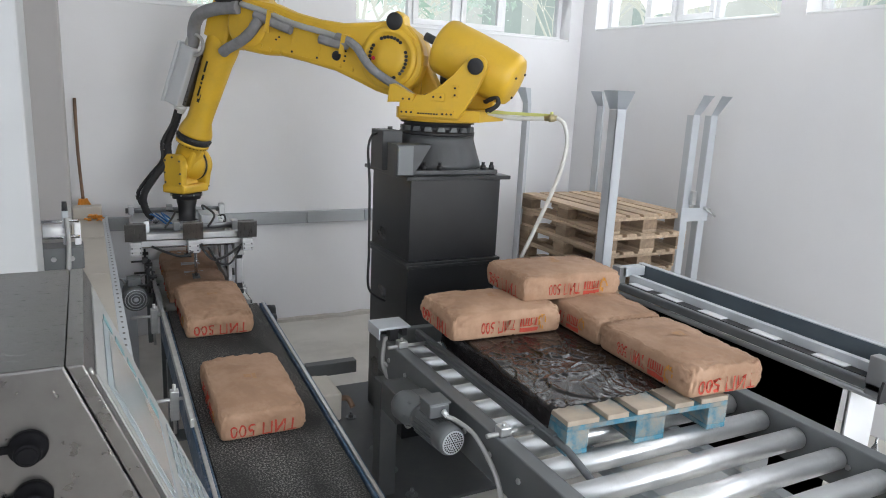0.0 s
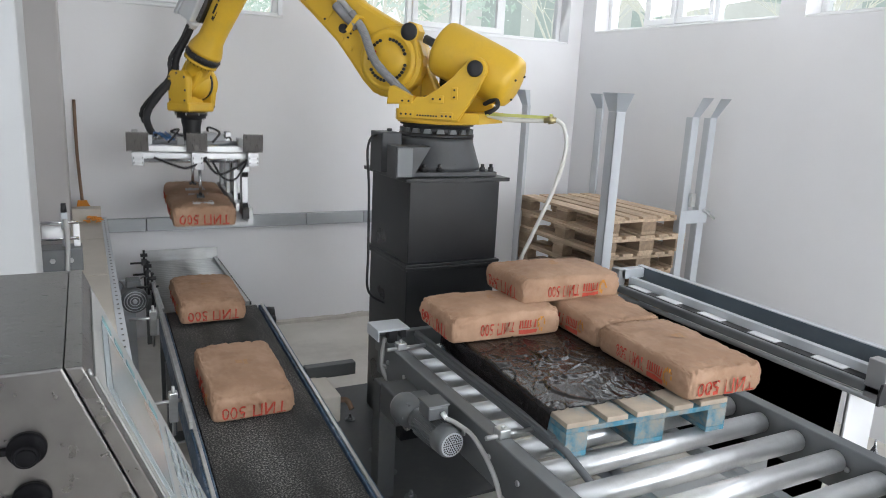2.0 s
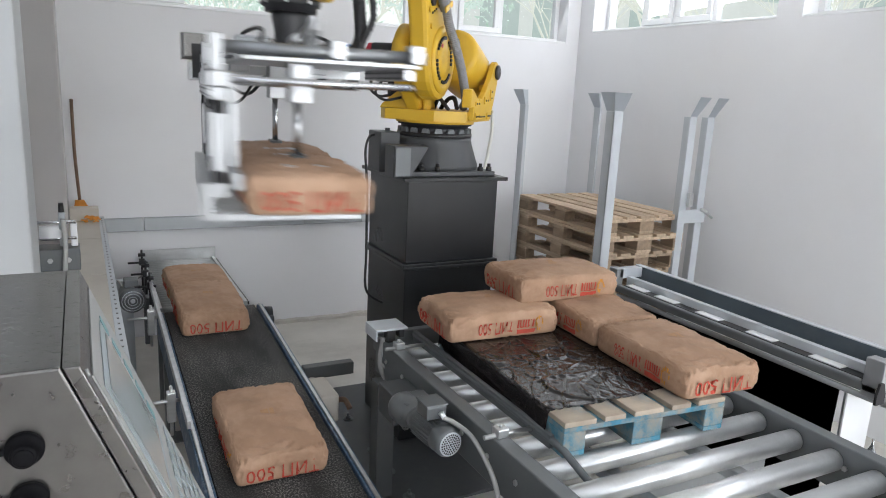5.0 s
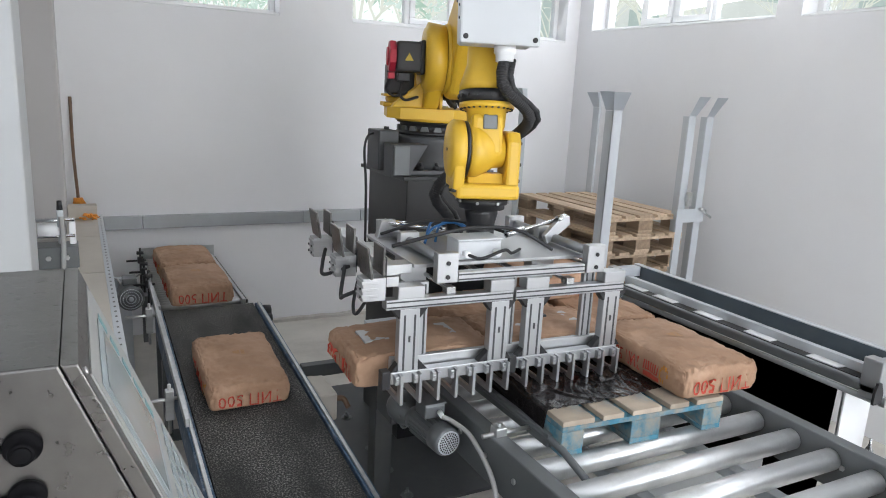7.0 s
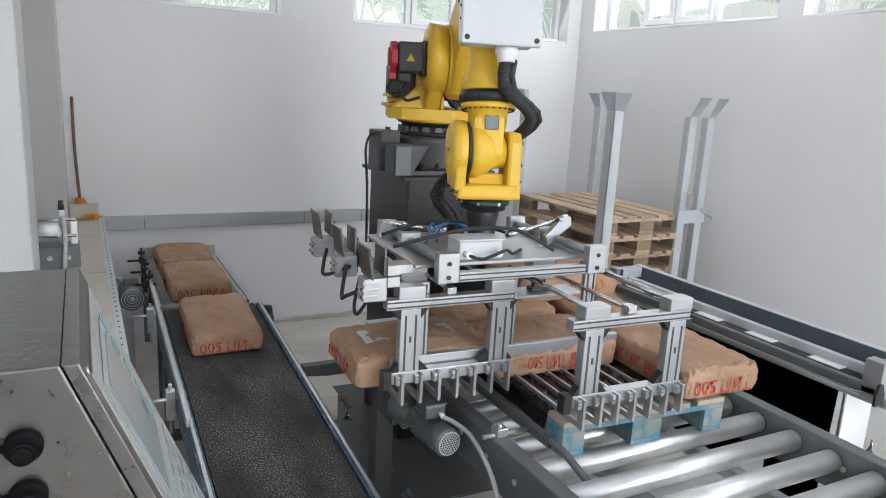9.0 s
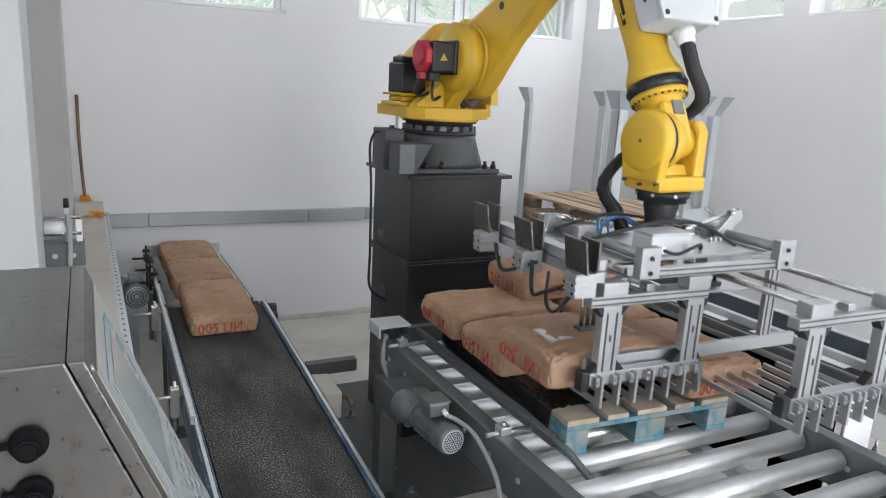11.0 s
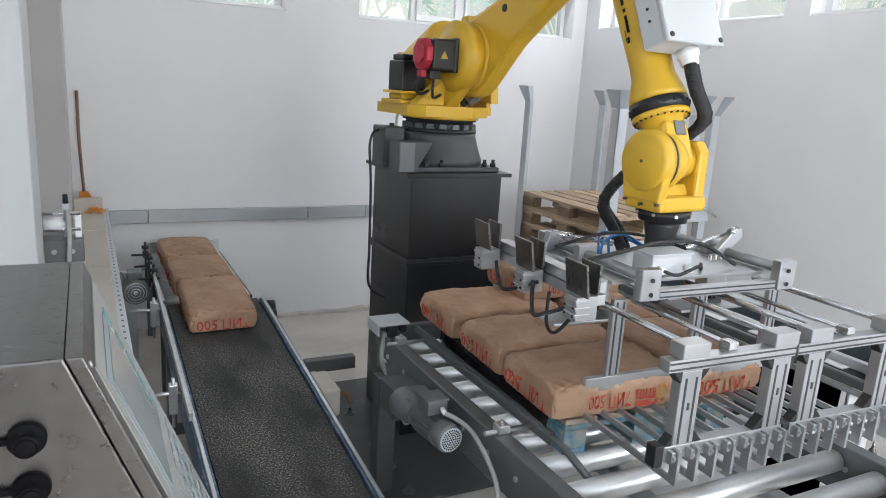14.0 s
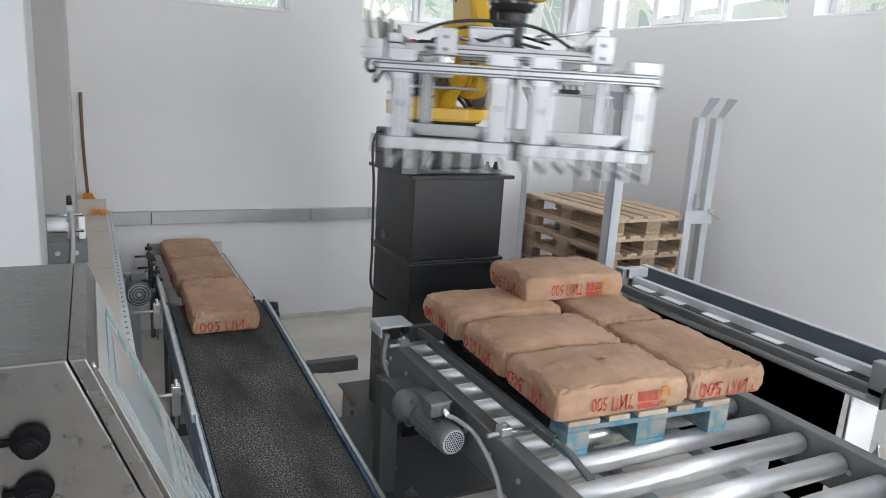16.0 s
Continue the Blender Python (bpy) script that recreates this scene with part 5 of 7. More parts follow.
    box(bm, 0.02, 0.06, 0.12, 0.165, -0.15, -0.10, 0.008)
    bal.data = mesh_of("balancer", bm, M_YELLOW)
    for a in (20, 140, 260):
        y, z = 0.09 * math.cos(radians(a)), 0.09 * math.sin(radians(a))
        bolt("end_plug", (-0.204, y, z), (-0.213, y, z), 0.007, M_BLACK, bal)
    bm = B()
    cyl(bm, (0.335, 0, 0), (0.44, 0, 0), 0.026, None, 16)
    part("balancer_rod", bm, M_GREYPAINT, bal, "dark piston rod")
    # lower arm, z along the arm, pivot at the origin
    arm = part("arm", B(), M_YELLOW, r)
    bm = B()
    outline = [(0.225 * math.cos(radians(a)), 0.225 * math.sin(radians(a))) for a in range(190, 351, 16)]
    outline += [(0.215, 0.06), (0.185, 0.20), (0.155, 0.36), (0.145, 0.60), (0.145, 0.78), (0.165, 0.90), (0.17, LA), (0.12, LA + 0.12), (0.0, LA + 0.165), (-0.12, LA + 0.12), (-0.17, LA), (-0.17, 0.88), (-0.145, 0.74), (-0.135, 0.55), (-0.145, 0.36), (-0.18, 0.20), (-0.215, 0.06)]
    prism(bm, outline, 0.012, 0.128, 0.026)
    lathe(bm, [(0.15, -0.01), (0.195, -0.006), (0.20, 0.02)], pose(0, 0, 0, -90, 0, 0), 44)
    lathe(bm, [(0.19, 0.12), (0.185, 0.14), (0.165, 0.146), (0.152, 0.146), (0.148, 0.138), (0.10, 0.138), (0.096, 0.145), (0.05, 0.145)], pose(0, 0, 0, -90, 0, 0), 48)
    lathe(bm, [(0.15, 0.10), (0.15, 0.135), (0.13, 0.145), (0.06, 0.146)], pose(0, 0, LA, -90, 0, 0), 36)
    # lug for the balancer rod
    prism(bm, [(-0.14, 0.16), (-0.215, 0.062), (-0.262, 0.045), (-0.282, 0.0), (-0.262, -0.045), (-0.215, -0.062), (-0.14, -0.16)], 0.03, 0.135, 0.012)
    arm.data = mesh_of("arm", bm, M_YELLOW)
    bm = B()
    lathe(bm, [(0.165, -0.022), (0.188, -0.02), (0.188, -0.0105), (0.165, -0.0102)], pose(0, 0.0, 0, -90, 0, 0), 44)
    part("shoulder_seal", bm, M_BLACK, arm, "black seal ring")
    bm = B()
    cyl(bm, (0, 0, 0), (0, 0.010, 0), 0.0102, None, 8)
    me = mesh_of("ring_bolt", bm, M_BLACK)
    for i in range(34):
        t = 2 * math.pi * i / 34
        if i in (3, 4, 12, 13, 21, 22, 30):
            continue
        part("ring_bolt", me, None, arm, "", Matrix.Translation((0.124 * math.cos(t), 0.1385, 0.124 * math.sin(t))))
    bm = B()
    cyl(bm, (0.02, 0.1455, 0.095), (0.02, 0.149, 0.095), 0.012, None, 12)
    part("grease_plug", bm, M_REDCAP, arm, "small red plug")
    bm = B()
    lathe(bm, [(0.046, 0), (0.052, 0.003), (0.052, 0.016), (0.044, 0.021), (0.01, 0.019)], pose(-0.22, 0.1355, 0, -90, 0, 0), 28)
    part("lug_cap", bm, M_BLACK, arm, "round black pivot cap")
    bm = B()
    box(bm, -0.085, 0.115, 0.1285, 0.135, 0.48, 0.70, 0.004)
    plate = part("cover_plate", bm, M_YELLOW, arm)
    for x in (-0.07, 0.10):
        for z in (0.495, 0.685):
            bolt("bolt_head", (x, 0.135, z), (x, 0.139, z), 0.008, M_BLACK, plate)
    for x, z in ((0.115, 0.33), (0.12, 0.24), (0.125, 0.78), (0.125, 0.86), (-0.10, 0.84), (-0.115, 0.95), (0.11, 0.93)):
        bolt("boss", (x, 0.1285, z), (x, 0.138, z), 0.015, M_YELLOW, arm, 12)
    bolt("plug", (0.06, 0.1285, 0.36), (0.06, 0.142, 0.36), 0.03, M_BLACK, arm, 20)
    bolt("plug", (-0.055, 0.0115, 0.40), (-0.055, 0.008, 0.40), 0.022, M_BLACK, arm, 16)
    for x, z in ((0.02, 0.30), (0.05, 0.30), (0.08, 0.30), (-0.03, 0.30), (-0.05, 0.78), (-0.03, 0.80), (0.03, 0.80), (0.05, 0.82)):
        bolt("bolt_head", (x, 0.1285, z), (x, 0.133, z), 0.007, M_BLACK, arm)
    # sleeve along the arm and the clamps that hold it
    bm = B()
    tube(bm, [(-0.12, 0.165, 1.10), (-0.105, 0.16, 0.92), (-0.073, 0.158, 0.69), (-0.06, 0.158, 0.42), (-0.045, 0.165, 0.30)], 0.02)
    part("cable_hose", bm, M_CABLE, arm, "grey cable hose along the arm")
    bm = B()
    tube(bm, [(-0.075, 0.165, 0.98), (-0.045, 0.162, 0.80), (-0.03, 0.155, 0.70)], 0.03, 10)
    part("cable_sleeve", bm, M_CLOTH, arm, "grey fabric cable sleeve")
    bm = B()
    tube(bm, [(-0.02, 0.155, 0.48), (-0.015, 0.16, 0.38), (-0.02, 0.168, 0.28)], 0.03, 10)
    part("cable_sleeve", bm, M_CLOTH, arm, "grey fabric cable sleeve")
    for z0, x0, x1 in ((0.845, -0.12, 0.02), (0.285, -0.08, 0.04)):
        bm = B()
        box(bm, x0, x1, 0.185, 0.195, z0, z0 + 0.03, 0.003)
        box(bm, x0, x0 + 0.012, 0.1285, 0.1855, z0, z0 + 0.03, 0.003)
        part("hose_clamp", bm, M_YELLOW, arm)
    # forearm, x along it, pivot at the elbow
    fore = part("forearm", B(), M_YELLOW, r)
    bm = B()
    lathe(bm, [(0.10, -0.15), (0.135, -0.14), (0.14, -0.02), (0.12, -0.01)], pose(0, 0.0, 0, -90, 0, 0), 36)
    prism(bm, [(-0.14, -0.11), (0.08, -0.14), (0.16, -0.04), (0.19, 0.09), (0.22, 0.12), (0.22, 0.33), (0.10, 0.355), (-0.20, 0.35), (-0.25, 0.28), (-0.22, 0.10)], -0.13, 0.005, 0.03)
    prism(bm, [(-0.10, 0.13), (0.21, 0.12), (0.21, 0.33), (0.08, 0.345), (-0.12, 0.33)], 0.0, 0.11, 0.03)
    lathe(bm, [(0.115, 0.18), (0.115, 0.26), (0.104, 0.36), (0.088, LF - 0.42), (0.09, LF - 0.36), (0.118, LF - 0.275), (0.119, LF - 0.252), (0.10, LF - 0.25)], pose(0, 0, OF, 0, 90, 0), 44)
    lathe(bm, [(0.098, LF - 0.2), (0.117, LF - 0.199), (0.119, LF - 0.178), (0.10, LF - 0.172), (0.086, LF - 0.168), (0.08, LF - 0.10), (0.06, LF - 0.05)], pose(0, 0, OF, 0, 90, 0), 44)
    box(bm, LF - 0.15, LF + 0.03, -0.075, 0.06, OF - 0.078, OF + 0.078, 0.02)
    lathe(bm, [(0.10, -0.084), (0.118, -0.08), (0.118, -0.045), (0.095, 0.0), (0.075, 0.03), (0.07, 0.074)], pose(LF, 0, OF, -90, 0, 0), 40)
    fore.data = mesh_of("forearm", bm, M_YELLOW)
    bm = B()
    lathe(bm, [(0.11, LF - 0.2495), (0.12, LF - 0.248), (0.12, LF - 0.202), (0.11, LF - 0.2005)], pose(0, 0, OF, 0, 90, 0), 44)
    part("wrist_ring", bm, M_BLACK, fore, "black seal ring")
    for s, k, rad, off in ((LF - 0.225, 20, 0.0088, 0.119), (LF - 0.1745, 26, 0.0052, 0.107)):
        bm = B()
        cyl(bm, (0, 0, 0), (0, 0, 0.009), rad, None, 6)
        me = mesh_of("ring_bolt", bm, M_BLACK)
        for i in range(k):
            part("ring_bolt", me, None, fore, "", Matrix.Translation((s, 0, OF)) @ Matrix.Rotation(2 * math.pi * i / k, 4, 'X') @ Matrix.Translation((0, 0, off - 0.002)))
    for a, b, dz in ((0.36, 0.44, 0), (0.46, 0.50, 0), (0.515, 0.53, 0), (0.545, 0.62, 0), (0.635, 0.66, 0.012), (0.60, 0.66, 0.03)):
        for y in (-1, 1):
            bm = B()
            h = 0.012 if dz < 0.02 else 0.004
            rr = 0.1045 - (a - 0.36) * 0.045
            v = [bm.verts.new((x, y * (rr + 0.0015) * math.cos(s), OF - (rr + 0.0015) * math.sin(s))) for x, s in ((a, -0.1 + dz * 9), (b, -0.1 + dz * 9), (b, 0.06 + dz * 9 - (0.10 if dz > 0.02 else 0)), (a, 0.06 + dz * 9 - (0.10 if dz > 0.02 else 0)))]
            bm.faces.new(v)
            bmesh.ops.solidify(bm, geom=bm.faces[:], thickness=-0.003)
            part("marking", bm, M_BLACK, fore, "dark lettering bar")
    bm = B()
    box(bm, LF - 0.145, LF - 0.085, -0.03, 0.03, OF + 0.079, OF + 0.084, 0.004)
    part("wrist_label", bm, M_GREYPAINTED, fore, "grey label plate")
    for y in (-0.20, 0.15):
        bm = B()
        box(bm, -0.18, -0.05, y - 0.055, y + 0.055, 0.11, 0.24, 0.012)
        part("axis_motor", bm, M_BLACK, fore, "black servo motor")
    bx0, bx1 = LF - 0.84, LF - 0.41
    bm = B()
    box(bm, bx0, bx1, -0.16, 0.14, OF + 0.11, OF + 0.225, 0.012)
    vbox = part("valve_box", bm, M_FRAME_GREY, fore, "pale grey steel valve box")
    bm = B()
    box(bm, bx0 - 0.012, bx1 + 0.012, -0.172, 0.152, OF + 0.2255, OF + 0.25, 0.009)
    part("lid", bm, M_FRAME_GREY, vbox)
    for x in (bx0 + 0.012, bx1 - 0.012):
        for y in (-0.15, 0.13):
            bolt("lid_screw", (x, y, OF + 0.25), (x, y, OF + 0.255), 0.011, M_BLACK, vbox, 12)
    for x in (bx1 - 0.10, bx1 - 0.15, bx1 - 0.20):
        bolt("side_screw", (x, -0.16, OF + 0.17), (x, -0.165, OF + 0.17), 0.006, M_BLACK, vbox)
    bm = B()
    tube(bm, [(bx1 - 0.24, -0.162, OF + 0.17), (bx1 - 0.26, -0.185, OF + 0.18), (bx1 - 0.30, -0.175, OF + 0.17), (bx1 - 0.38, -0.17, OF + 0.19)], 0.012)
    part("side_plug", bm, M_GREYPAINT, vbox, "dark cable plug")
    bm = B()
    box(bm, bx0 + 0.02, bx1 - 0.02, -0.09, 0.09, OF + 0.08, OF + 0.1095, 0.004)
    part("box_bracket", bm, M_STEEL, fore)
    bm = B()
    lathe(bm, [(0.045, 0), (0.045, 0.028), (0.038, 0.03), (0.036, 0.06), (0.028, 0.062)], pose(bx1 + 0.001, 0.03, OF + 0.165, 0, 90, 0), 20)
    part("hose_gland", bm, M_FRAME, fore, "pale round hose gland")
    bm = B()
    tube(bm, [(bx0, -0.15, OF + 0.19), (bx0 - 0.08, -0.19, OF + 0.18), (bx0 - 0.18, -0.15, OF + 0.18), (0.0, -0.11, OF + 0.135)], 0.012)
    part("cable", bm, M_BLACK, fore)
    bm = B()
    tube(bm, [(-0.08, 0.175, 0.07), (-0.02, 0.18, 0.20), (0.07, 0.17, 0.33), (0.17, 0.12, OF + 0.175), (bx0 - 0.04, 0.08, OF + 0.18), (bx0 + 0.03, 0.06, OF + 0.20)], 0.043, 12)
    part("cable_sleeve", bm, M_CLOTH, fore, "grey fabric sleeve looped over the elbow")
    bm = B()
    tube(bm, [(-0.10, 0.155, -0.10), (0.0, 0.165, -0.08), (0.10, 0.15, -0.02), (0.20, 0.13, 0.08), (0.25, 0.12, 0.12)], 0.036, 12)
    part("cable_sleeve", bm, M_CLOTH, fore, "grey fabric sleeve looped over the elbow")
    bm = B()
    for i in range(40):
        t = 2 * math.pi * i / 40
        a, b = Vector((bx0 - 0.03 + 0.07 * math.cos(t), 0.115, OF + 0.13 + 0.07 * math.sin(t))), 2 * math.pi * (i + 1) / 40
        cyl(bm, a, Vector((bx0 - 0.03 + 0.07 * math.cos(b), 0.115, OF + 0.13 + 0.07 * math.sin(b))), 0.012, None, 8)
    part("hose_ring", bm, M_CABLE, fore, "pale grey plastic hose ring")
    # wrist yoke, z down along the tool
    wrist = part("wrist", B(), M_YELLOW, r)
    bm = B()
    box(bm, -0.10, 0.10, -0.135, 0.14, -0.20, -0.135, 0.016)
    prism(bm, [(-0.085, -0.15), (0.085, -0.15), (0.085, 0.045), (0.055, 0.085), (-0.055, 0.085), (-0.085, 0.045)], 0.078, 0.138, 0.014)
    prism(bm, [(-0.095, -0.16), (0.095, -0.16), (0.12, 0.0), (-0.12, 0.0)], -0.15, -0.102, 0.01)
    lathe(bm, [(0.115, 0.10), (0.126, 0.104), (0.126, 0.145), (0.116, 0.158), (0.108, 0.164), (0.02, 0.166)], pose(0, 0, 0, 90, 0, 0), 44)
    prism(bm, [(-0.05, -0.14), (0.05, -0.14), (0.03, -0.095), (-0.03, -0.095)], -0.08, 0.08, 0.008)
    wrist.data = mesh_of("wrist", bm, M_YELLOW)
    bm = B()
    lathe(bm, [(0.105, 0.0845), (0.121, 0.086), (0.121, 0.099), (0.105, 0.0995)], pose(0, 0, 0, 90, 0, 0), 40)
    part("joint_seal", bm, M_BLACK, wrist, "black seal ring")
    for x, z in ((-0.065, -0.12), (0.065, -0.12), (-0.065, 0.04), (0.065, 0.04), (0.0, 0.065), (-0.07, -0.05), (0.07, -0.05)):
        bolt("bolt_head", (x, 0.138, z), (x, 0.143, z), 0.008, M_GREYPAINT, wrist)
    for x, z in ((-0.085, -0.165), (0.085, -0.165), (0.0, -0.175)):
        bolt("bolt_head", (x, -0.135, z), (x, -0.152, z), 0.007, M_GREYPAINT, wrist)
    bolt("disc_plug", (0, -0.166, 0), (0, -0.169, 0), 0.007, M_GREYPAINT, wrist)
    bm = B()
    lathe(bm, [(0.09, -0.25), (0.10, -0.248), (0.10, -0.228), (0.112, -0.226), (0.112, -0.204), (0.09, -0.2005)], Matrix(), 36)
    flange = part("tool_flange", bm, M_BLACK, wrist, "black tool flange")
    for i in range(8):
        t = 2 * math.pi * (i + 0.5) / 8
        bolt("flange_bolt", (0.112 * math.cos(t), 0.112 * math.sin(t), -0.215), (0.119 * math.cos(t), 0.119 * math.sin(t), -0.215), 0.007, M_ZINC, flange)
    return r, turret, bal, arm, fore, wrist


def hose_pieces(name, n, length, radius, mat, label, parent):
    """A bending hose in short ribbed pieces, each lying along z from its own middle."""
    bm = B()
    k = 6
    prof = [(radius * 0.86, -length / 2)]
    for i in range(k):
        z = -length / 2 + length * (i + 0.5) / k
        prof += [(radius * 0.88, z - length / k * 0.4), (radius, z - length / k * 0.2), (radius, z + length / k * 0.2), (radius * 0.88, z + length / k * 0.4)]
    prof.append((radius * 0.86, length / 2))
    lathe(bm, prof, Matrix(), 14)
    me = mesh_of(name, bm, mat)
    return [part(name, me, None, parent, label) for _ in range(n)]


M_BRASS = material("dull_brass", (0.42, 0.36, 0.20), 0.4, 0.7, 0.1, 9.0)
M_FRAME_GREY = material("pale_grey_enamel", (0.56, 0.58, 0.60), 0.4, 0, 0.03, 3.0)
pedestal()
robot_parts = robot()
wrist_hose = hose_pieces("corrugated_hose", 26, 0.062, 0.026, M_RUBBER, "piece of black corrugated hose", robot_parts[0])
wrist_cable = hose_pieces("hose_cable", 22, 0.075, 0.013, M_RUBBER, "piece of thin black cable hose", robot_parts[0])
arm_hose = hose_pieces("sleeve_piece", 14, 0.06, 0.027, M_CLOTH, "piece of grey fabric cable sleeve", robot_parts[0])


# ---- bag gripper: x along the two bags, fork opens towards -y, origin under the adapter ----
def grooves(bm, x0, x1, y0, y1, z0, z1, n=2):
    """Dark slots on the front (y0) face of an extruded bar."""
    if z1 - z0 > x1 - x0:
        for i in range(n):
            c = x0 + (x1 - x0) * (i + 0.5) / n
            box(bm, c - 0.004, c + 0.004, y0 - 0.0015, y0 + 0.002, z0, z1)
    else:
        for i in range(n):
            c = z0 + (z1 - z0) * (i + 0.5) / n
            box(bm, x0, x1, y0 - 0.0015, y0 + 0.002, c - 0.003, c + 0.003)
    return bm


def fork(name, u0, u1, parent):
    f = part(name, B(), M_ALU, parent, "aluminium fork with flat steel tines")
    bm = B()
    box(bm, u0, u1, -0.325, -0.275, -0.165, -0.125, 0.003)
    f.data = mesh_of(name, bm, M_ALU)
    bm = B()
    grooves(bm, u0 + 0.002, u1 - 0.002, -0.325, -0.275, -0.165, -0.125, 2)
    tagged(part("beam_groove", bm, M_GREYPAINT, f), kind="stuff")
    w = u1 - u0
    posts = (u0 + 0.10, u1 - 0.055)
    for c in posts:
        bm = B()
        box(bm, c - 0.042, c + 0.042, -0.322, -0.28, -0.42, -0.166, 0.003)
        part("post", bm, M_ALU, f)
        bm = B()
        grooves(bm, c - 0.042, c + 0.042, -0.322, -0.28, -0.415, -0.19, 2)
        box(bm, c - 0.004, c + 0.004, -0.3245, -0.32, -0.30, -0.275)
        tagged(part("post_groove", bm, M_GREYPAINT, f), kind="stuff")
        bm = B()
        prism(bm, [(c - 0.075, -0.1655), (c + 0.075, -0.1655), (c + 0.044, -0.205), (c - 0.044, -0.205)], -0.3215, -0.2805, 0.003)
        part("gusset", bm, M_BLACK, f, "dark corner gusset")
        bm = B()
        s = 1 if c == posts[0] else -1
        prism(bm, [(c + s * 0.0425, -0.42), (c + s * 0.085, -0.42), (c + s * 0.0425, -0.375)], -0.32, -0.282, 0.003)
        part("gusset", bm, M_BLACK, f, "dark corner gusset")
        bm = B()
        prism(bm, [(c - s * 0.0425, -0.42), (c - s * 0.07, -0.42), (c - s * 0.0425, -0.385)], -0.32, -0.282, 0.003)
        part("gusset", bm, M_BLACK, f, "dark corner gusset")
        bm = B()
        box(bm, c - 0.055, c + 0.055, -0.33, -0.265, -0.1245, -0.075, 0.004)
        part("slide_block", bm, M_ALU, f)
        bm = B()
        cyl(bm, (c + 0.01, -0.30, -0.10), (c + 0.01, 0.34, -0.10), 0.0125, None, 14)
        part("slide_rod", bm, M_CHROME, f, "bright slide rod")
    bm = B()
    cyl(bm, ((u0 + u1) / 2, -0.27, -0.11), ((u0 + u1) / 2, 0.2, -0.11), 0.009, None, 12)
    box(bm, (u0 + u1) / 2 - 0.02, (u0 + u1) / 2 + 0.02, -0.31, -0.265, -0.1245, -0.095, 0.003)
    part("piston_rod", bm, M_CHROME, f)
    bm = B()
    box(bm, u0 + 0.03, u1 + 0.0, -0.32, -0.275, -0.47, -0.421, 0.003)
    part("foot_beam", bm, M_ALU, f)
    bm = B()
    box(bm, u0 - 0.005, u0 + 0.03, -0.32, -0.275, -0.49, -0.415, 0.004)
    part("end_cap", bm, M_BLACK, f, "black end cap")
    bm = B()
    box(bm, -0.006, 0.006, -0.355, -0.3205, -0.545, -0.425, 0.001)
    box(bm, -0.024, -0.0065, -0.345, -0.3205, -0.465, -0.43, 0.002)
    cyl(bm, (-0.016, -0.346, -0.447), (-0.016, -0.352, -0.447), 0.006, None, 6)
    box(bm, -0.006, 0.006, -0.3195, 0.16, -0.545, -0.522, 0.001)
    me = mesh_of("tine", bm, M_ALU)
    n = 7
    for i in range(n):
        part("tine", me, None, f, "", Matrix.Translation((u0 + 0.065 + i * (w - 0.08) / (n - 1), 0, 0)))
    return f


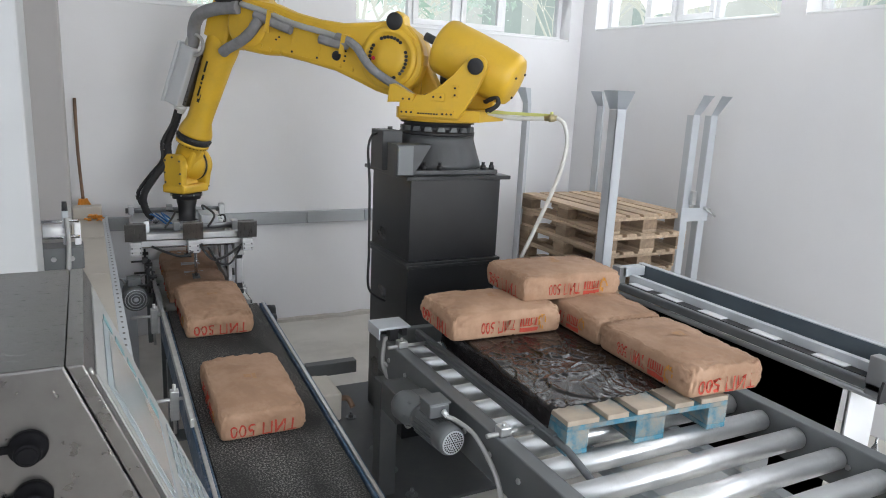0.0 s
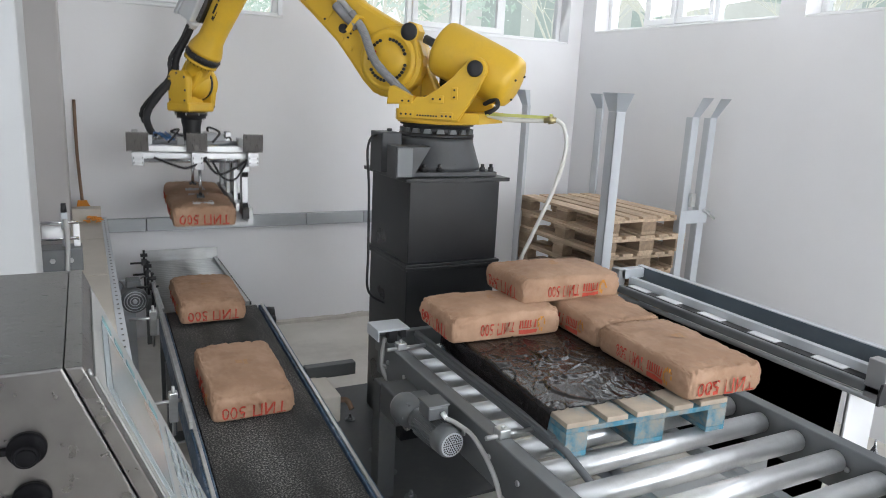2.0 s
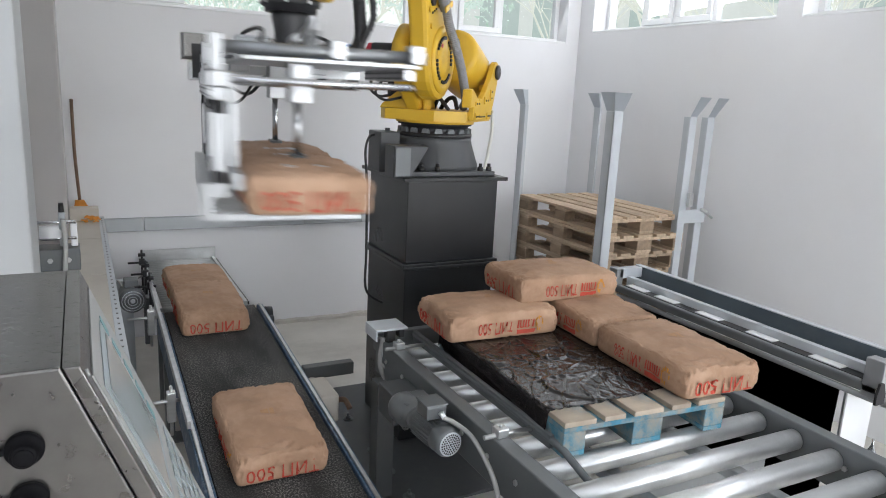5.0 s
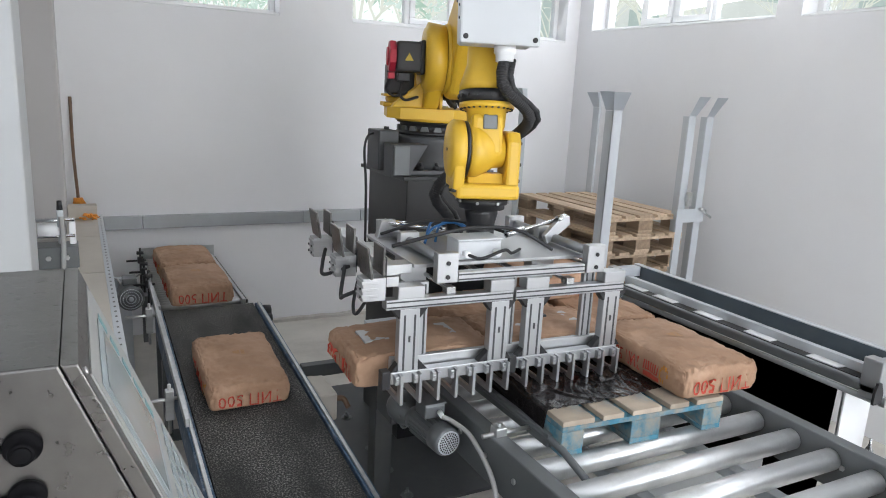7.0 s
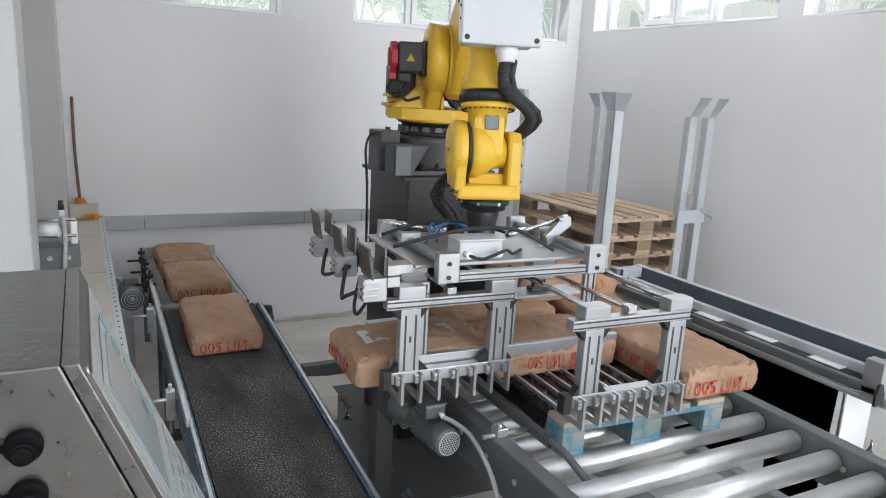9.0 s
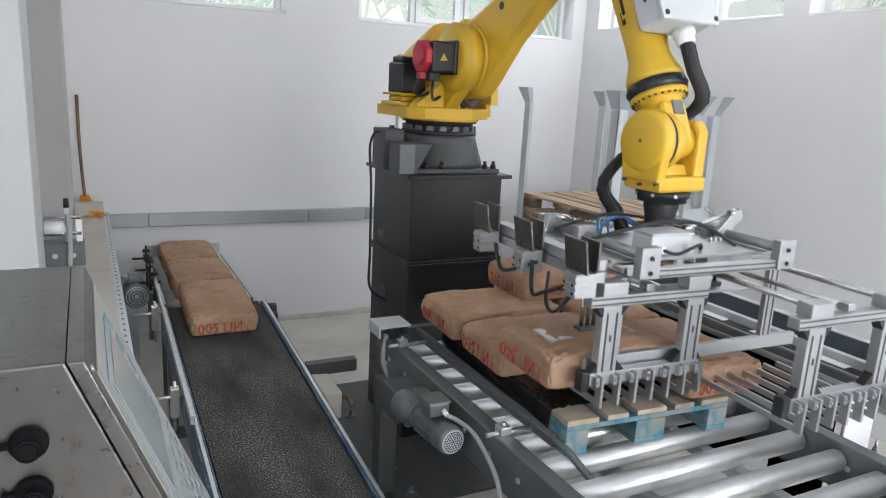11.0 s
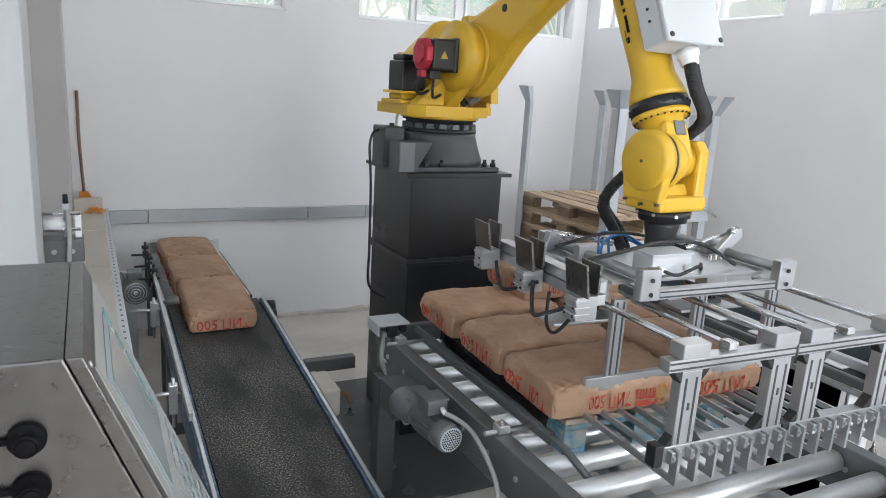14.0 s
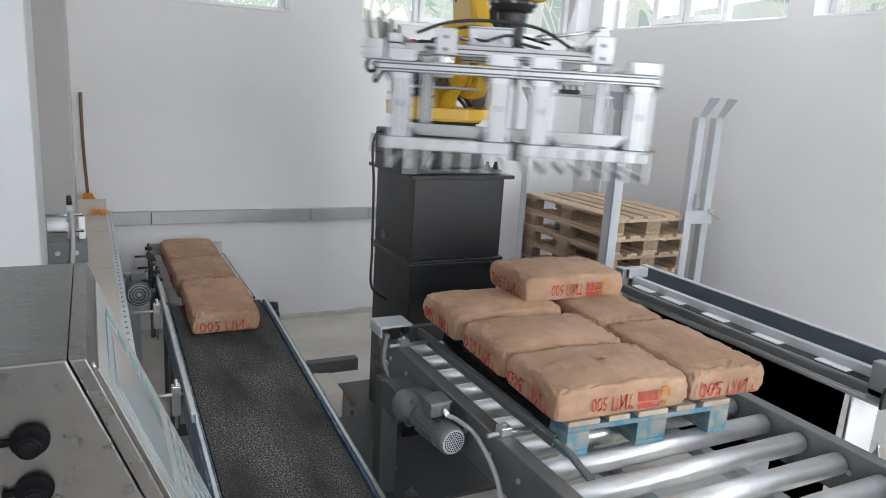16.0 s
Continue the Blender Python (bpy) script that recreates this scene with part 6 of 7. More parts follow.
def gripper():
    g = thing("bag_gripper", "aluminium bag gripper with two sliding forks, pads and air cylinders", "gripper")
    bm = B()
    lathe(bm, [(0.07, 0.165), (0.072, 0.14), (0.062, 0.095), (0.06, 0.0), (0.075, -0.002)], Matrix(), 32)
    part("adapter", bm, M_BLACK, g, "black tool adapter")
    bm = B()
    box(bm, -0.40, 0.46, -0.22, 0.38, -0.035, -0.02, 0.003)
    part("main_plate", bm, M_ALU, g)
    for u in (-0.30, 0.40):
        bm = B()
        cyl(bm, (u, -0.30, 0.005), (u, 0.42, 0.005), 0.021, None, 18)
        part("round_shaft", bm, M_GREYSHAFT, g, "grey ground shaft")
        for w in (-0.30, 0.10, 0.38):
            bm = B()
            box(bm, u - 0.045, u + 0.045, w - 0.022, w + 0.022, -0.075 if w < 0 else -0.019, 0.045, 0.004)
            part("shaft_clamp", bm, M_ALU, g)
        for z in (0.005, -0.05):
            bm = B()
            cyl(bm, (u, -0.323, z), (u, -0.328, z), 0.009, None, 10)
            part("clamp_screw", bm, M_BLACK, g)
    for w0, w1 in ((-0.315, -0.275), (0.36, 0.40)):
        bm = B()
        box(bm, -0.25, 0.35, w0, w1, -0.075, -0.036, 0.003)
        part("cross_profile", bm, M_ALU, g)
        bm = B()
        grooves(bm, -0.248, 0.348, w0, w1, -0.075, -0.036, 2)
        tagged(part("profile_groove", bm, M_GREYPAINT, g), kind="stuff")
    # rail with three buffer pads
    for z0, z1 in ((-0.075, -0.035), (-0.03, 0.01)):
        bm = B()
        box(bm, -0.56, -0.50, -0.32, 0.40, z0, z1, 0.003)
        part("pad_rail", bm, M_ALU, g)
    for y in (-0.16, 0.18):
        bm = B()
        box(bm, -0.50, -0.40, y - 0.04, y + 0.04, -0.06, -0.022, 0.003)
        part("rail_arm", bm, M_ALU, g)
    for w in (-0.335, 0.02, 0.375):
        pad = part("buffer_pad", B(), M_STEEL, g, "flat steel buffer plate on a small cylinder")
        bm = B()
        box(bm, -0.642, -0.632, w - 0.065, w + 0.065, -0.02, 0.10, 0.003, Matrix.Translation((-0.637, 0, 0)) @ Matrix.Rotation(radians(-9), 4, 'Y') @ Matrix.Translation((0.637, 0, 0)))
        box(bm, -0.592, -0.582, w - 0.055, w + 0.055, -0.01, 0.095, 0.003)
        pad.data = mesh_of("buffer_pad", bm, M_STEEL)
        bm = B()
        box(bm, -0.66, -0.57, w - 0.035, w + 0.035, -0.11, -0.022, 0.004)
        for z in (-0.095, -0.07, -0.045):
            box(bm, -0.664, -0.60, w - 0.036, w + 0.036, z, z + 0.012, 0.002)
        part("pad_cylinder", bm, M_ALU, pad)
        bm = B()
        box(bm, -0.575, -0.562, w - 0.02, w + 0.03, -0.10, 0.05, 0.003)
        part("pad_bracket", bm, M_BLACK, pad)
        bm = B()
        for k in range(4):
            cyl(bm, (-0.6645, w - 0.025 + 0.05 * (k % 2), -0.09 + 0.03 * (k // 2)), (-0.668, w - 0.025 + 0.05 * (k % 2), -0.09 + 0.03 * (k // 2)), 0.005, None, 8)
        part("pad_screws", bm, M_BLACK, pad)
    # valve box and hoses
    bm = B()
    box(bm, -0.20, 0.0, -0.20, -0.08, -0.019, 0.06, 0.008)
    vb = part("valve_box", bm, M_FRAME_GREY, g, "pale grey valve box")
    bm = B()
    box(bm, -0.205, 0.005, -0.205, -0.075, 0.0605, 0.068, 0.003)
    part("lid", bm, M_FRAME_GREY, vb)
    bm = B()
    for x in (-0.17, -0.03):
        cyl(bm, (x, -0.20, 0.01), (x, -0.235, 0.01), 0.014, None, 10)
    part("hose_fitting", bm, M_FRAME, vb)
    bm = B()
    tube(bm, [(-0.17, -0.23, 0.01), (-0.12, -0.26, 0.0), (-0.02, -0.26, 0.03), (0.05, -0.2, 0.0), (0.15, -0.1, -0.01)], 0.007)
    part("air_hose", bm, M_RUBBER, g, "black air hose")
    bm = B()
    tube(bm, [(-0.45, -0.1, 0.03), (-0.3, -0.16, 0.08), (-0.1, -0.13, 0.10), (0.12, -0.12, 0.08), (0.28, -0.16, -0.005)], 0.008)
    part("air_hose", bm, M_RUBBER, g, "black air hose")
    bm = B()
    tube(bm, [(-0.40, 0.18, 0.02), (-0.2, 0.1, 0.09), (0.05, 0.14, 0.06), (0.2, 0.05, 0.02)], 0.007)
    part("air_hose", bm, M_RUBBER, g, "black air hose")
    bm = B()
    tube(bm, [(-0.61, -0.32, -0.06), (-0.67, -0.2, -0.13), (-0.66, -0.1, -0.16), (-0.62, -0.02, -0.06)], 0.008)
    part("air_hose", bm, M_RUBBER, g, "black air hose")
    bm = B()
    tube(bm, [(-0.61, -0.04, -0.06), (-0.68, 0.08, -0.12), (-0.66, 0.18, -0.10), (-0.62, 0.28, -0.06)], 0.008)
    part("air_hose", bm, M_RUBBER, g, "black air hose")
    bm = B()
    tube(bm, [(-0.60, -0.30, -0.09), (-0.63, -0.22, -0.20), (-0.62, -0.14, -0.19), (-0.58, -0.08, -0.09)], 0.007)
    part("air_hose", bm, M_RUBBER, g, "black air hose")
    bm = B()
    tube(bm, [(-0.16, 0.12, -0.01), (-0.1, 0.2, 0.05), (0.0, 0.22, 0.05), (0.08, 0.17, 0.0)], 0.006)
    part("air_hose", bm, M_BLUEHOSE, g, "thin blue air hose")
    bm = B()
    tube(bm, [(-0.20, 0.14, -0.01), (-0.12, 0.24, 0.06), (0.02, 0.26, 0.03), (0.1, 0.2, -0.01)], 0.006)
    part("air_hose", bm, M_BLUEHOSE, g, "thin blue air hose")
    bm = B()
    tube(bm, [(-0.22, 0.10, -0.01), (-0.16, 0.16, 0.04), (-0.04, 0.18, 0.06), (0.05, 0.12, 0.0)], 0.006)
    part("air_hose", bm, M_BLUEHOSE, g, "thin blue air hose")
    # two slanting tie rods with clevises
    for p, q in (((-0.34, 0.30, 0.05), (-0.08, 0.22, 0.02)), ((0.12, -0.02, 0.04), (0.45, 0.02, 0.10))):
        rod = part("tie_rod", B(), M_CHROME, g, "bright threaded tie rod")
        bm = B()
        cyl(bm, p, q, 0.008, None, 12)
        d = (Vector(q) - Vector(p)).normalized()
        cyl(bm, Vector(p) + d * 0.0, Vector(p) + d * 0.10, 0.016, None, 12)
        cyl(bm, Vector(q) - d * 0.04, Vector(q) + d * 0.01, 0.018, None, 12)
        rod.data = mesh_of("tie_rod", bm, M_CHROME)
    bm = B()
    prism(bm, [(0.36, -0.02), (0.48, 0.07), (0.47, 0.11), (0.43, 0.11), (0.34, 0.02)], 0.0, 0.03, 0.004)
    part("clevis", bm, M_ALU, g)
    bm = B()
    prism(bm, [(-0.38, -0.02), (-0.28, -0.02), (-0.30, 0.06), (-0.36, 0.06)], 0.28, 0.32, 0.004)
    part("clevis", bm, M_ALU, g)
    # stripper bar with three hangers
    bm = B()
    box(bm, -0.50, 0.60, -0.262, -0.235, -0.44, -0.385, 0.003)
    sb = part("stripper_bar", bm, M_ALU, g)
    for u in (-0.38, 0.02, 0.42):
        bm = B()
        box(bm, u - 0.03, u + 0.03, -0.2615, -0.2355, -0.384, -0.08, 0.003)
        part("hanger", bm, M_ALU, sb)
        bm = B()
        grooves(bm, u - 0.03, u + 0.03, -0.2615, -0.2355, -0.38, -0.09, 2)
        tagged(part("hanger_groove", bm, M_GREYPAINT, sb), kind="stuff")
    # press pads on three rods each
    pads = []
    for u in (-0.33, 0.31):
        bm = B()
        box(bm, u - 0.22, u + 0.20, -0.09, 0.05, -0.384, -0.37, 0.005)
        p = part("press_pad", bm, M_ALU, g, "flat aluminium press pad")
        for du in (-0.03, 0.0, 0.03):
            bm = B()
            cyl(bm, (u + du, -0.02, -0.37), (u + du, -0.02, -0.15), 0.008, None, 12)
            part("pad_rod", bm, M_CHROME, p)
        bm = B()
        box(bm, u - 0.05, u + 0.05, -0.045, 0.005, -0.37, -0.35, 0.003)
        part("pad_clamp", bm, M_GREYPAINT, p)
        pads.append(p)
        bm = B()
        box(bm, u - 0.06, u + 0.06, -0.05, 0.02, -0.17, -0.036, 0.004)
        part("pad_guide", bm, M_ALU, g)
    f1 = fork("fork", -0.55, 0.0, g)
    f2 = fork("fork", 0.012, 0.56, g)
    return g, f1, f2, pads


gripper_parts = gripper()


# ---- paper bags ----
BL, BW, BH = 0.63, 0.41, 0.135
EXP = 18.0


def bag_point(n, seed, extra=0.0):
    """A point of the bag's skin for a unit direction-like vector n on the superellipsoid."""
    x, y, z = n
    p = Vector((x * BL / 2, y * BW / 2, z * BH / 2))
    sag = 0.024 * (1 - x * x) * (1 - y * y)
    p.z += sag if z > 0 else 0
    p.x *= 1 - 0.02 * z * z
    p.y *= 1 - 0.04 * z * z
    c = (abs(x) * abs(y)) ** 10 * (1 - z * z)
    p.x += math.copysign(0.016, x) * c * (0.4 + noise.noise((x * 3, y * 5, seed)))
    p.z -= 0.014 * (abs(x) * abs(y)) ** 6 * (1 if z > 0 else 0)
    side = 1.0 - min(1.0, abs(z)) ** 4
    nn = Vector((x * side, y * side, z)).normalized()
    q = Vector((x * 2.2 + seed * 3.1, y * 1.6, z * 0.8))
    d = 0.007 * noise.noise(q * 1.6) + 0.005 * noise.noise(q * 4.5) + 0.002 * noise.noise(q * 13)
    fold = abs(noise.noise(Vector((x * 4 + seed * 7, y * 9, z * 2))))
    d += -0.009 * max(0, 0.12 - fold) / 0.12 * (0.25 + abs(x) ** 3)
    d += 0.006 * abs(noise.noise(Vector((x * 11 + seed, y * 5, z * 3)))) * abs(x) ** 8
    d -= 0.010 * max(0, 0.10 - abs(noise.noise(Vector((x * 3 + seed * 5, y * 7 + 2 * x, z * 4))))) / 0.10 * max(abs(x) ** 4, abs(y) ** 6)
    d += 0.004 * noise.noise(Vector((x * 9 + seed, y * 22, z * 6))) * abs(x) ** 3
    if z < -0.6:
        d *= 0.2
    return p + nn * (d + extra)


def bag_mesh(seed):
    bm = B()
    nx, ny, nz = 60, 44, 14

    def se(q):
        s = sum(abs(c) ** EXP for c in q) ** (1 / EXP)
        return [c / s for c in q]
    key = {}

    def vert(i, j, k):
        if (i, j, k) not in key:
            q = [math.sin(math.pi / 2 * c) for c in (2 * i / nx - 1, 2 * j / ny - 1, 2 * k / nz - 1)]
            key[i, j, k] = bm.verts.new(bag_point(se(q), seed))
        return key[i, j, k]
    for k in (0, nz):
        for i in range(nx):
            for j in range(ny):
                bm.faces.new((vert(i, j, k), vert(i + 1, j, k), vert(i + 1, j + 1, k), vert(i, j + 1, k)))
    for j in (0, ny):
        for i in range(nx):
            for k in range(nz):
                bm.faces.new((vert(i, j, k), vert(i + 1, j, k), vert(i + 1, j, k + 1), vert(i, j, k + 1)))
    for i in (0, nx):
        for j in range(ny):
            for k in range(nz):
                bm.faces.new((vert(i, j, k), vert(i, j + 1, k), vert(i, j + 1, k + 1), vert(i, j, k + 1)))
    for f in bm.faces:
        f.smooth = True
    return mesh_of("paper_bag", bm, M_PAPER)


def text_shape(body, size):
    cu = bpy.data.curves.new("lettering", 'FONT')
    cu.body, cu.size, cu.resolution_u = body, size, 3
    ob = bpy.data.objects.new("lettering", cu)
    scene.collection.objects.link(ob)
    me = bpy.data.meshes.new_from_object(ob)
    bpy.data.objects.remove(ob)
    pts = [(v.co.x, v.co.y) for v in me.vertices]
    polys = [tuple(p.vertices) for p in me.polygons]
    bpy.data.meshes.remove(me)
    return pts, polys


LETTERS = text_shape("ТИП 500", 1.0)
_lx = [p[0] for p in LETTERS[0]]
_ly = [p[1] for p in LETTERS[0]]
LX0, LX1, LY0, LY1 = min(_lx), max(_lx), min(_ly), max(_ly)


def skin(face, s, h, seed, lift=0.0065):
    """A point on a side face of the bag: s along it, h above the middle, both in -1..1."""
    rest = max(1e-6, 1 - abs(s) ** EXP - abs(h) ** EXP) ** (1 / EXP)
    n = {"front": (s, -rest, h), "back": (-s, rest, h), "left": (-rest, -s, h), "right": (rest, s, h), "top": (s, h, rest)}[face]
    return bag_point(n, seed, lift)


def print_mesh(face, seed, s0, s1, h0, h1):
    """The lettering, upside down, laid on a face between s0..s1 and h0..h1."""
    bm = B()
    vs = []
    for x, y in LETTERS[0]:
        u, v = (x - LX0) / (LX1 - LX0), (y - LY0) / (LY1 - LY0)
        vs.append(bm.verts.new(skin(face, s1 + (s0 - s1) * u, h1 + (h0 - h1) * v, seed)))
    for p in LETTERS[1]:
        try:
            bm.faces.new([vs[i] for i in p])
        except ValueError:
            pass
    bmesh.ops.subdivide_edges(bm, edges=[e for e in bm.edges if e.calc_length() > 0.03], cuts=1)
    return bm


def bars_mesh(face, seed, bars):
    bm = B()
    for s0, s1, h0, h1 in bars:
        n = 6
        a = [bm.verts.new(skin(face, s0 + (s1 - s0) * i / n, h0, seed)) for i in range(n + 1)]
        b = [bm.verts.new(skin(face, s0 + (s1 - s0) * i / n, h1, seed)) for i in range(n + 1)]
        for i in range(n):
            bm.faces.new((a[i], a[i + 1], b[i + 1], b[i]))
    return bm


def logo_bars():
    out = [(0.19, 0.52, -0.66, -0.36)]
    x = 0.19
    for w in (0.026, 0.022, 0.026, 0.022, 0.026, 0.02, 0.026):
        out.append((x, x + w, -0.24, 0.34))
        x += w + 0.022
    out.append((0.24, x - 0.02, -0.24, -0.17))
    return out


def swirl_bars():
    out = []
    for i in range(9):
        t = i / 8 * math.pi * 1.5
        out.append((0.60 + 0.07 * math.cos(t) - 0.014, 0.60 + 0.07 * math.cos(t) + 0.014, 0.42 * math.sin(t) - 0.13, 0.42 * math.sin(t) + 0.13))
    return out


BAG_MESHES = {}


def paper_bag(seed, label, m=None):
    if seed not in BAG_MESHES:
        parts = [("lettering", print_mesh("left", seed, -0.76, 0.76, -0.72, 0.22), M_RED, "red lettering on the end"),
                 ("lettering", print_mesh("right", seed, -0.76, 0.76, -0.72, 0.22), M_RED, "red lettering on the end"),
                 ("lettering", print_mesh("front", seed, -0.50, 0.12, -0.56, 0.32), M_RED, "red lettering on the side"),
                 ("lettering", print_mesh("back", seed, -0.50, 0.12, -0.56, 0.32), M_RED, "red lettering on the side")]
        for face in ("front", "back"):
            parts.append(("logo", bars_mesh(face, seed, logo_bars()), M_RED, "red printed emblem"))
            parts.append(("swirl", bars_mesh(face, seed, swirl_bars()), M_OCHRE, "ochre printed swirl"))
        tm = [(-0.10, 0.06, -0.15, -0.05), (-0.05, 0.05, -0.02, 0.16)]
        parts.append(("top_print", bars_mesh("top", seed, tm), M_OCHREFAINT, "faint ochre print"))
        BAG_MESHES[seed] = (bag_mesh(seed), [(n, mesh_of(n, b, mt), lb) for n, b, mt, lb in parts])
    body, prints = BAG_MESHES[seed]
    b = new("paper_bag", body)
    for n, me, lb in prints:
        part(n, me, None, b, lb)
    if m:
        b.matrix_basis = m
    return tagged(b, label, "bag", "cement bags")


M_OCHREFAINT = material("faint_ochre_print", (0.42, 0.25, 0.14), 0.75, 0, 0.1, 30.0, spec=0.2)
ZT = PZ + 0.148 + BH / 2
on_pallet = "full brown paper bag with red lettering on the pallet"
paper_bag(0, on_pallet, pose(1.85, 3.01, ZT, 0, 0, -2.5))
paper_bag(1, on_pallet, pose(2.365, 2.205, ZT, 0, 0, 86.5))
paper_bag(2, on_pallet, pose(2.40, 2.845, ZT, 0, 0, 86.5))
paper_bag(3, "full brown paper bag with red lettering lying on the second layer", pose(2.285, 3.08, ZT + BH + 0.004, 0, 0, -2))
bag_one = paper_bag(2, "full brown paper bag carried by the gripper")
bag_two = paper_bag(1, "full brown paper bag carried by the gripper")
belt_bags = [paper_bag(s, "full brown paper bag riding on the conveyor") for s in (0, 3, 1)]


# ---- movement ----
def pchip(keys, t):
    """Shape-keeping cubic through rows (t, value)."""
    ts = [k[0] for k in keys]
    vs = [k[1] for k in keys]
    if t <= ts[0]:
        return vs[0]
    if t >= ts[-1]:
        return vs[-1]
    h = [b - a for a, b in zip(ts, ts[1:])]
    d = [(b - a) / w for a, b, w in zip(vs, vs[1:], h)]
    m = [d[0]]
    for i in range(1, len(ts) - 1):
        a, b = d[i - 1], d[i]
        if a * b <= 0:
            m.append(0.0)
        else:
            w1, w2 = 2 * h[i] + h[i - 1], h[i] + 2 * h[i - 1]
            m.append((w1 + w2) / (w1 / a + w2 / b))
    m.append(d[-1])
    i = max(k for k in range(len(ts) - 1) if ts[k] <= t)
    s = (t - ts[i]) / h[i]
    return ((2 * s ** 3 - 3 * s * s + 1) * vs[i] + (s ** 3 - 2 * s * s + s) * h[i] * m[i] + (3 * s * s - 2 * s ** 3) * vs[i + 1] + (s ** 3 - s * s) * h[i] * m[i + 1])


GRIP = [
    (0.0, 0.655, 5.50, 1.155, 88), (0.75, 0.655, 5.50, 1.155, 88), (1.0, 0.67, 5.52, 1.255, 88), (1.5, 0.686, 5.52, 1.434, 88),
    (2.0, 0.704, 5.44, 1.761, 87), (2.5, 0.749, 5.430, 2.084, 86.6), (3.0, 0.593, 5.080, 2.234, 88), (3.5, 0.625, 4.450, 2.382, 91),
    (3.8, 0.60, 4.08, 2.425, 120), (4.0, 0.55, 3.98, 2.44, 145), (4.2, 0.495, 3.69, 2.43, 168),
    (4.8, 0.62, 2.95, 2.36, 236), (5.4, 1.12, 2.62, 2.12, 315), (5.9, 1.48, 2.60, 1.78, 351), (6.3, 1.55, 2.62, 1.56, 357.5),
    (6.5, 1.55, 2.62, 1.545, 357.5), (9.4, 1.55, 2.62, 1.545, 357.5), (10.0, 1.66, 2.56, 1.74, 357.5), (10.6, 2.05, 2.30, 1.75, 357.5),
    (11.1, 2.14, 2.17, 1.60, 357.5), (11.4, 2.14, 2.165, 1.548, 357.5), (14.6, 2.14, 2.165, 1.548, 357.5), (14.8, 2.16, 2.15, 1.67, 357.5),
    (15.0, 2.18, 2.16, 1.98, 358.5), (15.25, 2.19, 2.36, 2.22, 359), (15.5, 2.197, 2.62, 2.355, 359), (15.75, 2.10, 2.84, 2.39, 350), (16.0, 1.86, 3.06, 2.42, 331)]


def grip_at(t):
    return [pchip([(k[0], k[i]) for k in GRIP], t) for i in (1, 2, 3, 4)]


def grip_pose(t):
    x, y, z, a = grip_at(t)
    return pose(x, y, z, 0, 0, a)


WC = 0.41


def joints(t):
    """Poses of the robot's links, in the robot's space, that bring the wrist over the gripper."""
    x, y, z, a = grip_at(t)
    dx, dy = x - JX, y - JY
    az = math.atan2(dy, dx)
    r, h = math.hypot(dx, dy), z + WC - JZ
    px, pz = r - A1, h - H2
    d = math.hypot(px, pz)
    lb = math.hypot(LF, OF)
    ca = (LA * LA + d * d - lb * lb) / (2 * LA * d)
    up = math.atan2(pz, px) + math.acos(max(-1, min(1, ca)))
    ex, ez = LA * math.cos(up), LA * math.sin(up)
    fa = math.atan2(pz - ez, px - ex) - math.atan2(OF, LF)
    turn = Matrix.Rotation(az, 4, 'Z')
    T = Matrix.Translation

    def rot(angle):
        return Matrix.Rotation(-angle, 4, 'Y')
    arm = turn @ T((A1, 0, H2)) @ rot(up - math.pi / 2)
    fore = turn @ T((A1 + ex, 0, H2 + ez)) @ rot(fa)
    wrist = turn @ T((r, 0, h))
    lug = Vector((A1, 0, H2)) + rot(up - math.pi / 2) @ Vector((-0.22, 0, 0))
    piv = Vector((-0.335, 0.08, 0.635))
    w = lug - piv
    bal = turn @ T(piv) @ rot(math.atan2(w.z, w.x))
    return turn, bal, arm, fore, wrist


@functools.lru_cache(maxsize=None)
def hose_curve(t, out):
    """The hose from the forearm's box down round the wrist to the gripper, in the robot's space."""
    turn, bal, arm, fore, wrist = joints(t)
    back = turn.inverted()
    flat = back @ fore
    start = flat @ Vector((LF - 0.35, 0.03 + out, OF + 0.165))
    axis0 = flat @ Vector((LF - 0.35, 0, OF))
    down = flat.to_3x3() @ Vector((1, 0, 0))
    centre = (back @ wrist).translation
    g = back @ Matrix.Translation((-JX, -JY, -JZ)) @ grip_pose(t)
    end = g @ Vector((-0.02 + out, 0.22, 0.0))
    rel = end - centre
    last = math.atan2(rel.y, rel.x)
    if last < -0.5:
        last += 2 * math.pi
    d0 = start - axis0
    first = math.atan2(d0.y, d0.x)
    pts = [start, start + down * 0.10]
    low = end.z
    for f, k, rad, h in ((0.3, 0.35, 0.19, 0.72), (0.65, 0.55, 0.17, 0.56), (0.95, 0.8, 0.23, 0.42), (1.08, 1.0, 0.30, 0.24)):
        a = first + (last - first) * f
        c = axis0.lerp(centre, k)
        pts.append(Vector((c.x + (rad + out) * math.cos(a), c.y + (rad + out) * math.sin(a), low + (start.z - low) * h)))
    pts += [end + Vector((rel.x, rel.y, 0)).normalized() * 0.06 + Vector((0, 0, 0.07)), end]
    return [turn @ p for p in smooth_path(pts, 12)]


